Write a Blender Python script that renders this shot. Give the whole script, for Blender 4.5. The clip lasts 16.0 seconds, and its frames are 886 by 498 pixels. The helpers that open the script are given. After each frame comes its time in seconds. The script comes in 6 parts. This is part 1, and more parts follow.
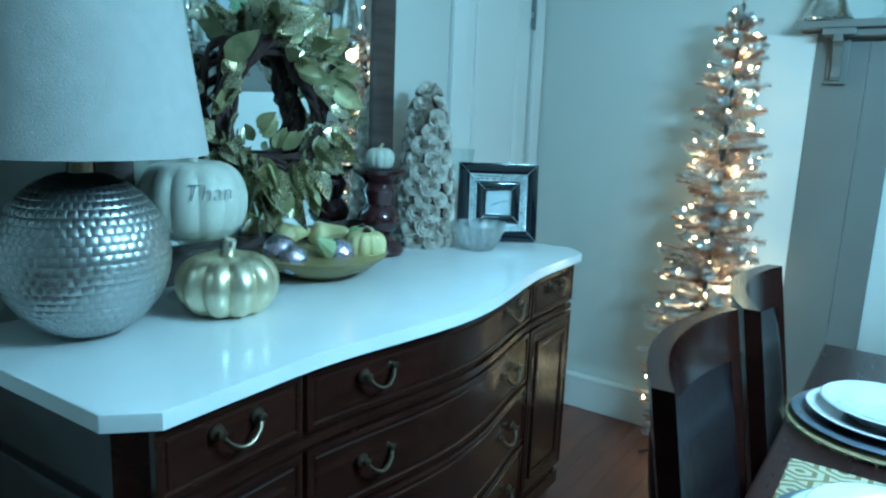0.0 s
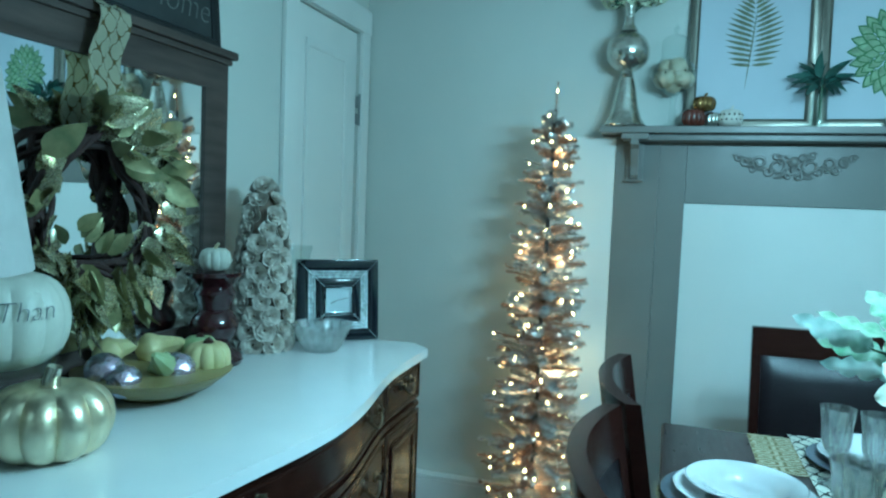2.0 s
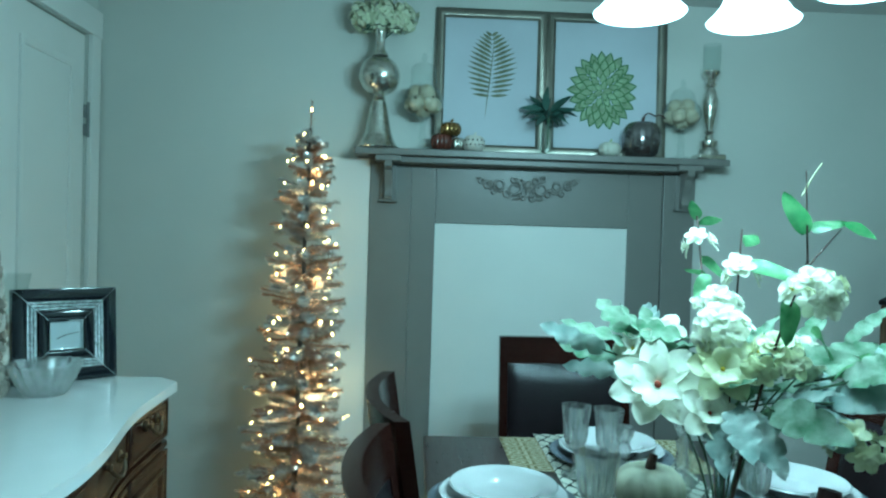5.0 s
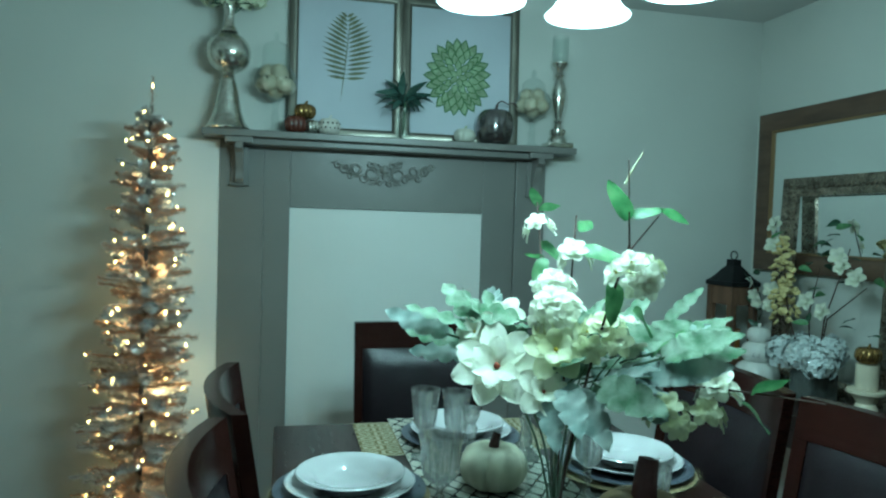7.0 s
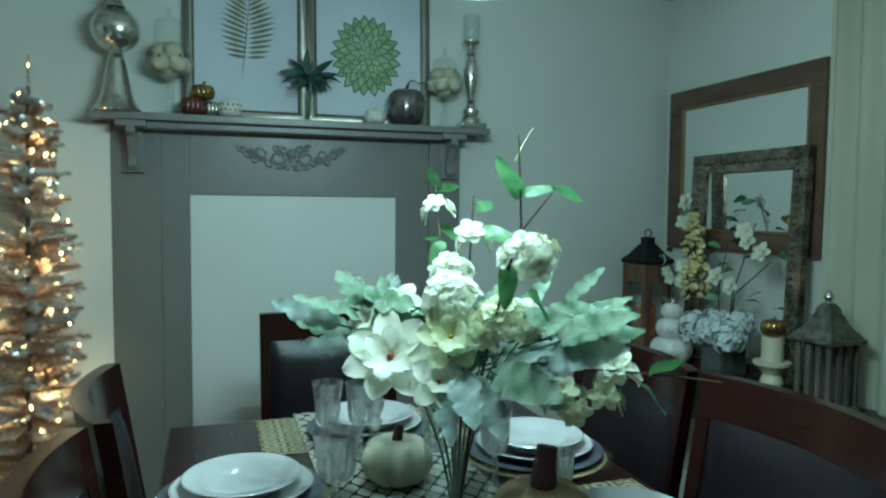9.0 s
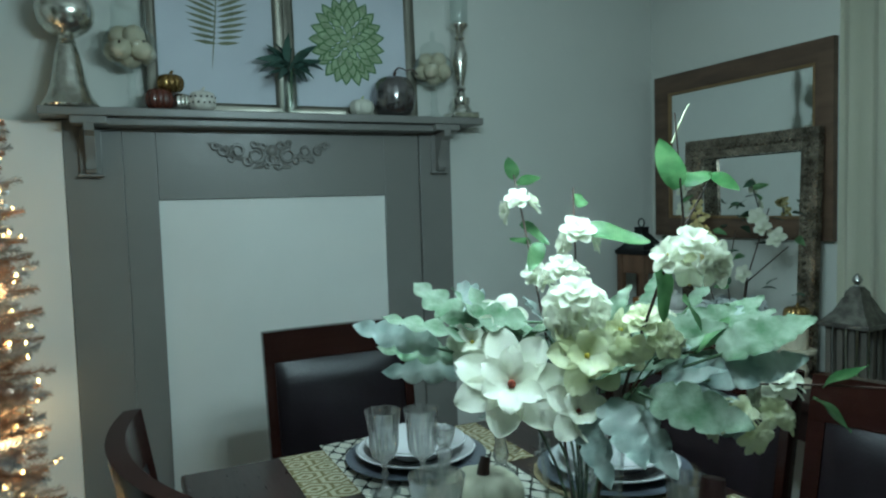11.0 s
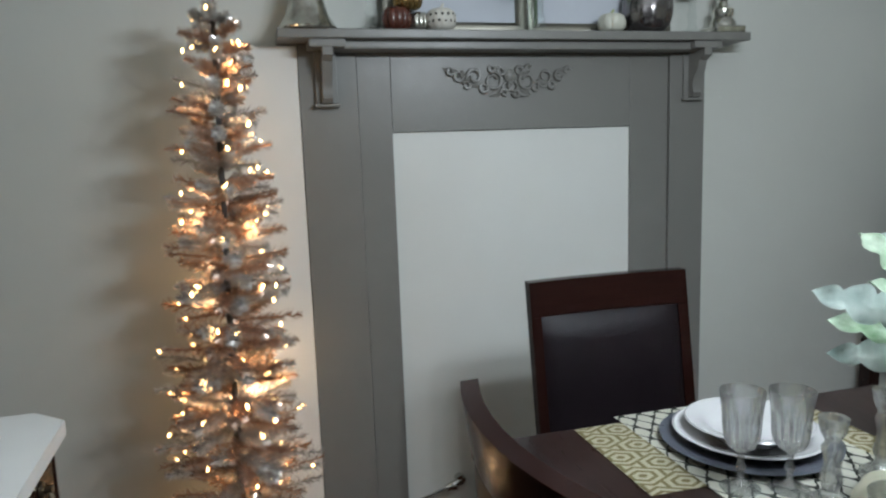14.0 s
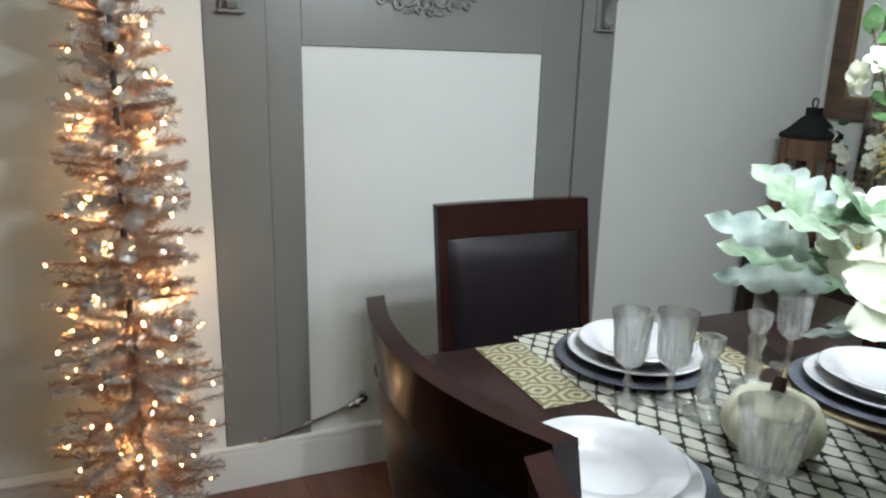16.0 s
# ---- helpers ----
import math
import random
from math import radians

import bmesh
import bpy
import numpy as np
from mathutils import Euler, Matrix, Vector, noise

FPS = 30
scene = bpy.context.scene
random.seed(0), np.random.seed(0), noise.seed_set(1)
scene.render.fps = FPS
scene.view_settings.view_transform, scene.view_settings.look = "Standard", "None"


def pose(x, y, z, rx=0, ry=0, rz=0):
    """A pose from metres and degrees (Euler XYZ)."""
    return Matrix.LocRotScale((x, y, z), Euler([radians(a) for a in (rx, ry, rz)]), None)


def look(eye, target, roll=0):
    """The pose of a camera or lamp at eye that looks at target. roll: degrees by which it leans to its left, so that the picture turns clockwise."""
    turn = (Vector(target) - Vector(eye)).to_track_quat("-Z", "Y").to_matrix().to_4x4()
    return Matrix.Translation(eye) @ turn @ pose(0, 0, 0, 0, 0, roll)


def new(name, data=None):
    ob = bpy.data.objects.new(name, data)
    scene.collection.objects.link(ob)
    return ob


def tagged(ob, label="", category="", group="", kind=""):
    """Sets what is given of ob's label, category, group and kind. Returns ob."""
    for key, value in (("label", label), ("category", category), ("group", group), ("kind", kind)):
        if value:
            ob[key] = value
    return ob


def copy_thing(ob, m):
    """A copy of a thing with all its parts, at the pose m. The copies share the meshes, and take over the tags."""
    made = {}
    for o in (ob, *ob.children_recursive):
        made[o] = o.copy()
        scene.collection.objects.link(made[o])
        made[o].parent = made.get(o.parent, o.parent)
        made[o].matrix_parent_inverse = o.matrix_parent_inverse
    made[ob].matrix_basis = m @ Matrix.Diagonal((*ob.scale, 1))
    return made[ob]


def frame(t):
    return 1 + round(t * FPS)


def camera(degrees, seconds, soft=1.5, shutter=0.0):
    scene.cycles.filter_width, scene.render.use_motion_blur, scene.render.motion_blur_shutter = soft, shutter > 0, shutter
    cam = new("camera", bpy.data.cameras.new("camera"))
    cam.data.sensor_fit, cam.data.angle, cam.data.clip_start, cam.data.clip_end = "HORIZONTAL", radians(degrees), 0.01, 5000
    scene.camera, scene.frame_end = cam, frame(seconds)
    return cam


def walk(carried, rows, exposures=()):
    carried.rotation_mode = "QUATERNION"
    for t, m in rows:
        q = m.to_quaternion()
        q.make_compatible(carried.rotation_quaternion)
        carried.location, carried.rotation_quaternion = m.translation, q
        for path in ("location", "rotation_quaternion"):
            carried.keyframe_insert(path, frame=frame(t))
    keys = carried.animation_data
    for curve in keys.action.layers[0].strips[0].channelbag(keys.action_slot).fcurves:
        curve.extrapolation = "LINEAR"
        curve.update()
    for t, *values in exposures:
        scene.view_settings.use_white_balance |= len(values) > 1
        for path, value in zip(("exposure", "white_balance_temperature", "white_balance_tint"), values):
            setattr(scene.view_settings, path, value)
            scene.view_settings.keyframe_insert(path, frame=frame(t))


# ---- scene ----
cam = camera(64.8, 16.0, soft=2.2)
PATH = [
    (0, (0.123, 0.313, 1.301), (-0.987, 1.931, 0.912), 2.3),
    (0.5, (0.072, 0.314, 1.321), (-0.841, 2.076, 1.073), 2.4),
    (1, (0.019, 0.316, 1.329), (-0.74, 2.157, 1.146), 2.1),
    (1.5, (-0.019, 0.311, 1.329), (-0.714, 2.181, 1.177), 1.7),
    (2, (-0.045, 0.305, 1.328), (-0.66, 2.204, 1.2), 2.2),
    (2.5, (-0.058, 0.309, 1.33), (-0.56, 2.243, 1.24), 1.8),
    (3, (-0.07, 0.313, 1.328), (-0.409, 2.284, 1.303), 1.6),
    (3.5, (-0.076, 0.313, 1.342), (-0.275, 2.303, 1.364), 1.6),
    (4, (-0.082, 0.326, 1.334), (-0.174, 2.324, 1.335), 1.7),
    (6.5, (-0.042, 0.334, 1.32), (0.293, 2.305, 1.247), 1.7),
    (7, (-0.025, 0.339, 1.327), (0.424, 2.286, 1.251), 1.8),
    (7.5, (0.006, 0.361, 1.314), (0.576, 2.276, 1.243), 1.6),
    (8, (0.067, 0.383, 1.311), (0.68, 2.285, 1.232), 0.7),
    (8.5, (0.092, 0.371, 1.32), (0.696, 2.275, 1.215), 0.7),
    (11, (-0.147, 0.696, 1.33), (0.709, 2.499, 1.2), -1.7),
    (11.5, (-0.167, 0.794, 1.338), (0.636, 2.621, 1.211), -0.4),
    (12, (-0.248, 0.943, 1.326), (0.755, 2.669, 1.21), -2.8),
    (12.5, (-0.33, 1.024, 1.334), (0.689, 2.74, 1.202), -3.7),
    (13, (-0.378, 1.067, 1.316), (0.401, 2.906, 1.206), -2.8),
    (13.5, (-0.397, 1.079, 1.32), (0.164, 2.994, 1.197), -2.6),
    (14, (-0.407, 1.079, 1.322), (0.1, 2.992, 1.032), -2.0),
    (14.5, (-0.422, 1.096, 1.316), (0.072, 2.992, 0.912), -0.9),
    (15, (-0.412, 1.09, 1.309), (0.085, 2.959, 0.798), -0.5),
    (15.5, (-0.421, 1.09, 1.303), (0.155, 2.919, 0.735), 0.6),
    (16, (-0.41, 1.082, 1.307), (0.335, 2.871, 0.812), 1.4),
]
# stops, kelvin and tint drift as the phone's automatic white balance settles
EXPOSURES = [
    (0.0, 0.9, 3650, -28),
    (1.5, 0.7, 3750, -32),
    (3.5, 0.56, 3900, -36),
    (7.0, 0.2, 4450, -36),
    (8.5, 0.06, 4600, -33),
    (11.0, -0.14, 4900, -20),
    (12.5, 0.05, 5180, -11),
    (14.5, 0.50, 5650, 6),
    (16.0, 0.80, 5700, 4),
]
walk(cam, [(t, look(eye, target, roll)) for t, eye, target, roll in PATH], EXPOSURES)

world = bpy.data.worlds.new("world")
scene.world = world
world.use_nodes = True
world.node_tree.nodes["Background"].inputs[0].default_value = (0.05, 0.06, 0.08, 1)
world.node_tree.nodes["Background"].inputs[1].default_value = 0.3

CHANDELIER = Vector((0.485, 1.54, 1.85))
SHADE_RING = 0.206
BULBS = [CHANDELIER + Vector((SHADE_RING * math.cos(radians(a)), SHADE_RING * math.sin(radians(a)), -0.02)) for a in (203, 275, 350, 60, 131)]


def point_lamp(name, place, watts, colour, radius):
    data = bpy.data.lights.new(name, "POINT")
    data.energy, data.color, data.shadow_soft_size = watts, colour, radius
    ob = new(name, data)
    ob.location = place
    return ob


def down_lamp(name, place, watts, colour, radius):
    """The light that leaves a bell shade by its open mouth."""
    data = bpy.data.lights.new(name, "SPOT")
    data.energy, data.color, data.shadow_soft_size = watts, colour, radius
    data.spot_size, data.spot_blend = radians(165), 1.0
    ob = new(name, data)
    ob.location = place
    return ob


for place in BULBS:
    point_lamp("chandelier_bulb_light", place, 5.2, (1.0, 0.97, 0.92), 0.014)
    down_lamp("chandelier_mouth_light", place - Vector((0, 0, 0.03)), 4.6, (1.0, 0.97, 0.92), 0.02)
# ---- materials ----
def material(name, colour, rough=0.5, metal=0.0, vary=0.12, scale=6.0, bump=0.0, bump_scale=60.0, second=None, coat=0.0,
             transmission=0.0, ior=1.45, emit=None, emit_strength=0.0, stretch=None, rough_vary=0.08, sheen=0.0, detail=6.0, spec=0.5, translucent=0.0):
    m = bpy.data.materials.new(name)
    m.use_nodes = True
    nodes, links = m.node_tree.nodes, m.node_tree.links
    b = nodes["Principled BSDF"]
    b.inputs["Roughness"].default_value = rough
    b.inputs["Metallic"].default_value = metal
    b.inputs["Specular IOR Level"].default_value = spec
    b.inputs["Coat Weight"].default_value = coat
    b.inputs["Coat Roughness"].default_value = 0.12
    b.inputs["Transmission Weight"].default_value = transmission
    b.inputs["IOR"].default_value = ior
    b.inputs["Sheen Weight"].default_value = sheen
    b.inputs["Base Color"].default_value = (*colour, 1)
    if emit:
        b.inputs["Emission Color"].default_value = (*emit, 1)
        b.inputs["Emission Strength"].default_value = emit_strength
    coords = nodes.new("ShaderNodeTexCoord")
    mapping = nodes.new("ShaderNodeMapping")
    links.new(coords.outputs["Object"], mapping.inputs[0])
    if stretch:
        mapping.inputs["Scale"].default_value = stretch
    if vary > 0:
        large = nodes.new("ShaderNodeTexNoise")
        large.inputs["Scale"].default_value, large.inputs["Detail"].default_value = scale, detail
        links.new(mapping.outputs[0], large.inputs["Vector"])
        ramp = nodes.new("ShaderNodeMapRange")
        ramp.inputs[1].default_value, ramp.inputs[2].default_value = 0.3, 0.7
        links.new(large.outputs["Fac"], ramp.inputs[0])
        mix = nodes.new("ShaderNodeMix")
        mix.data_type = "RGBA"
        other = second or tuple(c * (1 - 2 * vary) for c in colour)
        mix.inputs["A"].default_value, mix.inputs["B"].default_value = (*colour, 1), (*other, 1)
        links.new(ramp.outputs[0], mix.inputs["Factor"])
        links.new(mix.outputs["Result"], b.inputs["Base Color"])
        gloss = nodes.new("ShaderNodeMapRange")
        gloss.inputs[3].default_value, gloss.inputs[4].default_value = max(0.02, rough - rough_vary), min(1, rough + rough_vary)
        fine = nodes.new("ShaderNodeTexNoise")
        fine.inputs["Scale"].default_value, fine.inputs["Detail"].default_value = scale * 5, 4
        links.new(mapping.outputs[0], fine.inputs["Vector"])
        links.new(fine.outputs["Fac"], gloss.inputs[0])
        links.new(gloss.outputs[0], b.inputs["Roughness"])
    if bump > 0:
        grain = nodes.new("ShaderNodeTexNoise")
        grain.inputs["Scale"].default_value, grain.inputs["Detail"].default_value = bump_scale, 5
        links.new(mapping.outputs[0], grain.inputs["Vector"])
        relief = nodes.new("ShaderNodeBump")
        relief.inputs["Strength"].default_value, relief.inputs["Distance"].default_value = bump, 0.004
        links.new(grain.outputs["Fac"], relief.inputs["Height"])
        links.new(relief.outputs[0], b.inputs["Normal"])
    if translucent > 0:
        thin = nodes.new("ShaderNodeBsdfTranslucent")
        blend = nodes.new("ShaderNodeMixShader")
        blend.inputs[0].default_value = translucent
        if vary > 0:
            links.new(mix.outputs["Result"], thin.inputs["Color"])
        else:
            thin.inputs["Color"].default_value = (*colour, 1)
        links.new(b.outputs[0], blend.inputs[1])
        links.new(thin.outputs[0], blend.inputs[2])
        links.new(blend.outputs[0], nodes["Material Output"].inputs["Surface"])
    return m


WALL = material("wall_paint", (0.60, 0.61, 0.57), 0.5, vary=0.03, scale=1.5, bump=0.12, bump_scale=45)
WHITE_TRIM = material("white_trim_paint", (0.74, 0.74, 0.71), 0.35, vary=0.03, scale=3, bump=0.06, bump_scale=30)
CEILING = material("ceiling_paint", (0.62, 0.62, 0.6), 0.8, vary=0.04, scale=2, bump=0.15, bump_scale=40)
GREY_PAINT = material("grey_mantel_paint", (0.19, 0.187, 0.174), 0.36, vary=0.05, scale=3, bump=0.2, bump_scale=14)
PANEL_WHITE = material("white_panel_paint", (0.70, 0.71, 0.68), 0.42, vary=0.03, scale=2.2, bump=0.1, bump_scale=18)
MAHOGANY = material("mahogany", (0.027, 0.0105, 0.0065), 0.24, vary=0.2, scale=5, second=(0.011, 0.0045, 0.0035), stretch=(7, 1.0, 11), coat=0.25, spec=0.35)
DARK_WOOD = material("espresso_wood", (0.014, 0.005, 0.0038), 0.19, vary=0.2, scale=9, second=(0.0105, 0.0038, 0.003), stretch=(1, 3, 12), coat=0.03, spec=0.2, rough_vary=0.02)
TABLE_WOOD = material("table_wood", (0.02, 0.0085, 0.0068), 0.3, vary=0.2, scale=3, second=(0.011, 0.005, 0.0045), stretch=(9, 1.0, 2), coat=0.1, spec=0.35)
LEATHER = material("dark_leather", (0.0085, 0.006, 0.0075), 0.34, vary=0.15, scale=8, spec=0.24, bump=0.12, bump_scale=160)
MARBLE = material("white_cultured_top", (0.84, 0.85, 0.84), 0.15, vary=0.05, scale=4, second=(0.77, 0.79, 0.79), coat=0.4, rough_vary=0.05)
MIRROR = material("mirror_glass", (0.86, 0.88, 0.87), 0.015, metal=1.0, vary=0)
WALNUT_FRAME = material("grey_brown_wood", (0.075, 0.058, 0.048), 0.55, vary=0.25, scale=5, second=(0.038, 0.028, 0.024), stretch=(1, 1, 8), bump=0.3, bump_scale=40)
BROWN_FRAME = material("warm_brown_frame", (0.13, 0.085, 0.055), 0.45, vary=0.2, scale=5, second=(0.07, 0.045, 0.03), stretch=(1, 5, 5), bump=0.15)
GOLD_LIP = material("gold_bead", (0.34, 0.24, 0.13), 0.35, metal=0.9, vary=0.1)
SILVER_FRAME = material("antique_silver", (0.46, 0.40, 0.32), 0.28, metal=0.9, vary=0.25, scale=18, second=(0.10, 0.085, 0.065), bump=0.6, bump_scale=55)
BRASS_DARK = material("aged_brass", (0.24, 0.2, 0.14), 0.34, metal=0.95, vary=0.25, scale=20)
SHADE_GLASS = material("lit_frosted_shade", (0.9, 0.92, 0.95), 0.4, vary=0, emit=(1.0, 0.985, 0.96), emit_strength=3.2)
CHROME = material("brushed_nickel", (0.6, 0.6, 0.58), 0.25, metal=1.0, vary=0.05)


def thin_glass(name, tint, gloss, frost=0.0, refract=0.0):
    """Blown or pressed glass in a thin wall: see-through, shiny, with a little scattered light in cut patterns."""
    m = bpy.data.materials.new(name)
    m.use_nodes = True
    n, l = m.node_tree.nodes, m.node_tree.links
    n.remove(n["Principled BSDF"])
    clear, shine, haze = n.new("ShaderNodeBsdfTransparent"), n.new("ShaderNodeBsdfGlossy"), n.new("ShaderNodeBsdfTranslucent")
    clear.inputs["Color"].default_value = (*tint, 1)
    shine.inputs["Roughness"].default_value = 0.06
    haze.inputs["Color"].default_value = (0.85, 0.87, 0.87, 1)
    rim = n.new("ShaderNodeLayerWeight")
    rim.inputs["Blend"].default_value = 0.5
    steep, amount = n.new("ShaderNodeMath"), n.new("ShaderNodeMath")
    steep.operation, steep.inputs[1].default_value = "POWER", 4.0
    amount.operation, amount.use_clamp = "MULTIPLY_ADD", True
    amount.inputs[1].default_value, amount.inputs[2].default_value = 0.5, gloss
    l.new(rim.outputs["Facing"], steep.inputs[0])
    l.new(steep.outputs[0], amount.inputs[0])
    body, top = n.new("ShaderNodeMixShader"), n.new("ShaderNodeMixShader")
    body.inputs[0].default_value = frost
    bend, wall_ = n.new("ShaderNodeBsdfGlass"), n.new("ShaderNodeMixShader")
    bend.inputs["Roughness"].default_value, bend.inputs["IOR"].default_value = 0.02, 1.45
    wall_.inputs[0].default_value = refract
    l.new(clear.outputs[0], wall_.inputs[1])
    l.new(bend.outputs[0], wall_.inputs[2])
    l.new(wall_.outputs[0], body.inputs[1])
    l.new(haze.outputs[0], body.inputs[2])
    l.new(amount.outputs[0], top.inputs[0])
    l.new(body.outputs[0], top.inputs[1])
    l.new(shine.outputs[0], top.inputs[2])
    l.new(top.outputs[0], n["Material Output"].inputs["Surface"])
    return m


BLOWN_GLASS = thin_glass("blown_glass", (0.96, 0.975, 0.97), 0.04)
CURTAIN = material("cream_curtain", (0.74, 0.73, 0.6), 0.85, vary=0.06, scale=5, bump=0.15, bump_scale=150, stretch=(1, 1, 0.3), sheen=0.2)
# ---- building helpers ----
def part(name, bm, mat, parent=None, label="", smooth=True, at=None):
    """One mesh object from a bmesh, under a thing or a part."""
    flat = [i for i, f in enumerate(bm.faces) if f.tag]
    bmesh.ops.recalc_face_normals(bm, faces=bm.faces)
    data = bpy.data.meshes.new(name)
    bm.to_mesh(data)
    bm.free()
    data.materials.append(mat)
    if smooth:
        data.shade_smooth()
        data.set_sharp_from_angle(angle=radians(38))
        for i in flat:
            data.polygons[i].use_smooth = False
    ob = new(name, data)
    if parent:
        ob.parent = parent
    if at is not None:
        ob.matrix_basis = at
    if label:
        tagged(ob, label)
    return ob


def again(ob, parent, at):
    """Another piece on the same mesh."""
    o = new(ob.name.split(".")[0], ob.data)
    o.parent, o.matrix_basis = parent, at
    return o


def thing(name, label, category, m=None, group="", kind=""):
    ob = new(name)
    ob.empty_display_size = 0.05
    if m is not None:
        ob.matrix_basis = m
    return tagged(ob, label, category, group, kind)


def bm_box(x0, x1, y0, y1, z0, z1, bevel=0.0, bm=None):
    bm = bm or bmesh.new()
    made = bmesh.ops.create_cube(bm, size=1.0)["verts"]
    for v in made:
        v.co = Vector((x0 + (v.co.x + 0.5) * (x1 - x0), y0 + (v.co.y + 0.5) * (y1 - y0), z0 + (v.co.z + 0.5) * (z1 - z0)))
    if bevel > 0:
        edges = {e for v in made for e in v.link_edges}
        bmesh.ops.bevel(bm, geom=list(edges), offset=bevel, segments=2, profile=0.6, affect="EDGES")
    bm.normal_update()
    for f in bm.faces:
        f.tag = max(abs(c) for c in f.normal) > 0.9999
    return bm


def bm_lathe(profile, n=28, ribs=0, rib_depth=0.0, bm=None, at=Vector((0, 0, 0))):
    """A turned form from (radius, height) pairs; ribs cut vertical furrows into it."""
    bm = bm or bmesh.new()
    rings = []
    for r, z in profile:
        ring = []
        for k in range(n):
            a = 2 * math.pi * k / n
            f = 1 - rib_depth * (1 - abs(math.sin(a * ribs / 2)) ** 0.6) if ribs else 1
            ring.append(bm.verts.new((at.x + r * f * math.cos(a), at.y + r * f * math.sin(a), at.z + z)))
        rings.append(ring)
    for a, b in zip(rings, rings[1:]):
        for k in range(n):
            bm.faces.new((a[k], a[(k + 1) % n], b[(k + 1) % n], b[k]))
    if profile[0][0] > 1e-4:
        bm.faces.new(rings[0][::-1])
    if profile[-1][0] > 1e-4:
        bm.faces.new(rings[-1])
    bmesh.ops.remove_doubles(bm, verts=bm.verts, dist=1e-5)
    return bm


def bm_tube(points, radius, n=8, bm=None, taper=None):
    """A round tube along points; radius may shrink to taper at the end."""
    bm = bm or bmesh.new()
    points = [Vector(p) for p in points]
    rings = []
    for i, p in enumerate(points):
        d = (points[min(i + 1, len(points) - 1)] - points[max(i - 1, 0)]).normalized()
        u = d.orthogonal().normalized() if i == 0 else (u - d * u.dot(d)).normalized()
        w = d.cross(u)
        r = radius if taper is None else radius + (taper - radius) * i / max(1, len(points) - 1)
        rings.append([bm.verts.new(p + r * (u * math.cos(2 * math.pi * k / n) + w * math.sin(2 * math.pi * k / n))) for k in range(n)])
    for a, b in zip(rings, rings[1:]):
        for k in range(n):
            bm.faces.new((a[k], a[(k + 1) % n], b[(k + 1) % n], b[k]))
    bm.faces.new(rings[0][::-1])
    bm.faces.new(rings[-1])
    return bm


def bm_prism(outline, z0, z1, bevel=0.0):
    """A flat plate with the given (x, y) outline between two heights."""
    bm = bmesh.new()
    low = [bm.verts.new((x, y, z0)) for x, y in outline]
    high = [bm.verts.new((x, y, z1)) for x, y in outline]
    bm.faces.new(low[::-1])
    top = bm.faces.new(high)
    for k in range(len(outline)):
        j = (k + 1) % len(outline)
        bm.faces.new((low[k], low[j], high[j], high[k]))
    if bevel > 0:
        bmesh.ops.bevel(bm, geom=list(top.edges), offset=bevel, segments=2, profile=0.6, affect="EDGES")
    bm.normal_update()
    for f in bm.faces:
        f.tag = abs(f.normal.z) > 0.9999
    return bm


def bm_frame(w0, w1, h0, h1, width, depth, bevel=0.004, lip=0.0):
    """A picture frame in the x-z plane, mitred, its front towards -y; the inner edge steps back by lip."""
    bm = bmesh.new()
    outer = [(w0, h0), (w1, h0), (w1, h1), (w0, h1)]
    loops = []
    for inset, y in ((0, 0), (0, -depth), (width * 0.12, -depth * 1.1), (width * 0.7, -depth), (width * 0.85, -depth * 0.75), (width, -depth * 0.6 + lip), (width, 0)):
        sx, sz = (1, -1, -1, 1), (1, 1, -1, -1)
        loops.append([bm.verts.new((x + sx[k] * inset, y, z + sz[k] * inset)) for k, (x, z) in enumerate(outer)])
    for a, b in zip(loops, loops[1:] + loops[:1]):
        for k in range(4):
            j = (k + 1) % 4
            bm.faces.new((a[k], a[j], b[j], b[k]))
    return bm


def bm_leaf(length, width, curl=0.15, fold=0.12, wavy=0.0, n=6, bm=None, m=None):
    """A single leaf along +x with a folded midrib, drooping by curl, with a thin edge."""
    bm = bm or bmesh.new()
    m = m or Matrix.Identity(4)
    rows = []
    for i in range(n + 1):
        s = i / n
        half = 0.5 * width * (math.sin(math.pi * min(1, s ** 0.75)) ** 0.85 + 0.02) * (1 + wavy * math.sin(i * 2.6))
        z = -curl * length * s * s
        lift = fold * half * 2
        rows.append([bm.verts.new(m @ Vector((length * s, -half, z + lift))), bm.verts.new(m @ Vector((length * s, 0, z))), bm.verts.new(m @ Vector((length * s, half, z + lift)))])
    for a, b in zip(rows, rows[1:]):
        for k in range(2):
            bm.faces.new((a[k], a[k + 1], b[k + 1], b[k]))
    return bm


def aim(place, direction, roll=0.0, size=1.0):
    """A frame at place whose +x points along direction."""
    d = Vector(direction).normalized()
    q = d.to_track_quat("X", "Z")
    return Matrix.Translation(place) @ q.to_matrix().to_4x4() @ Matrix.Rotation(roll, 4, "X") @ Matrix.Scale(size, 4)
# ---- the room ----
LEFT, RIGHT, BACK, FRONT, TOP = -1.365, 2.11, 3.185, -2.4, 2.29
T = 0.12


def wall(name, x0, x1, y0, y1, z0, z1, mat=None, label=""):
    ob = part(name, bm_box(x0, x1, y0, y1, z0, z1), mat or WALL, smooth=False)
    return tagged(ob, label or "smooth pale greige painted wall", "wall", kind="structure")


wall("wall_north", LEFT - T, RIGHT + T, BACK, BACK + T, 0, TOP)
wall("wall_south", LEFT - T, RIGHT + T, FRONT - T, FRONT, 0, TOP)
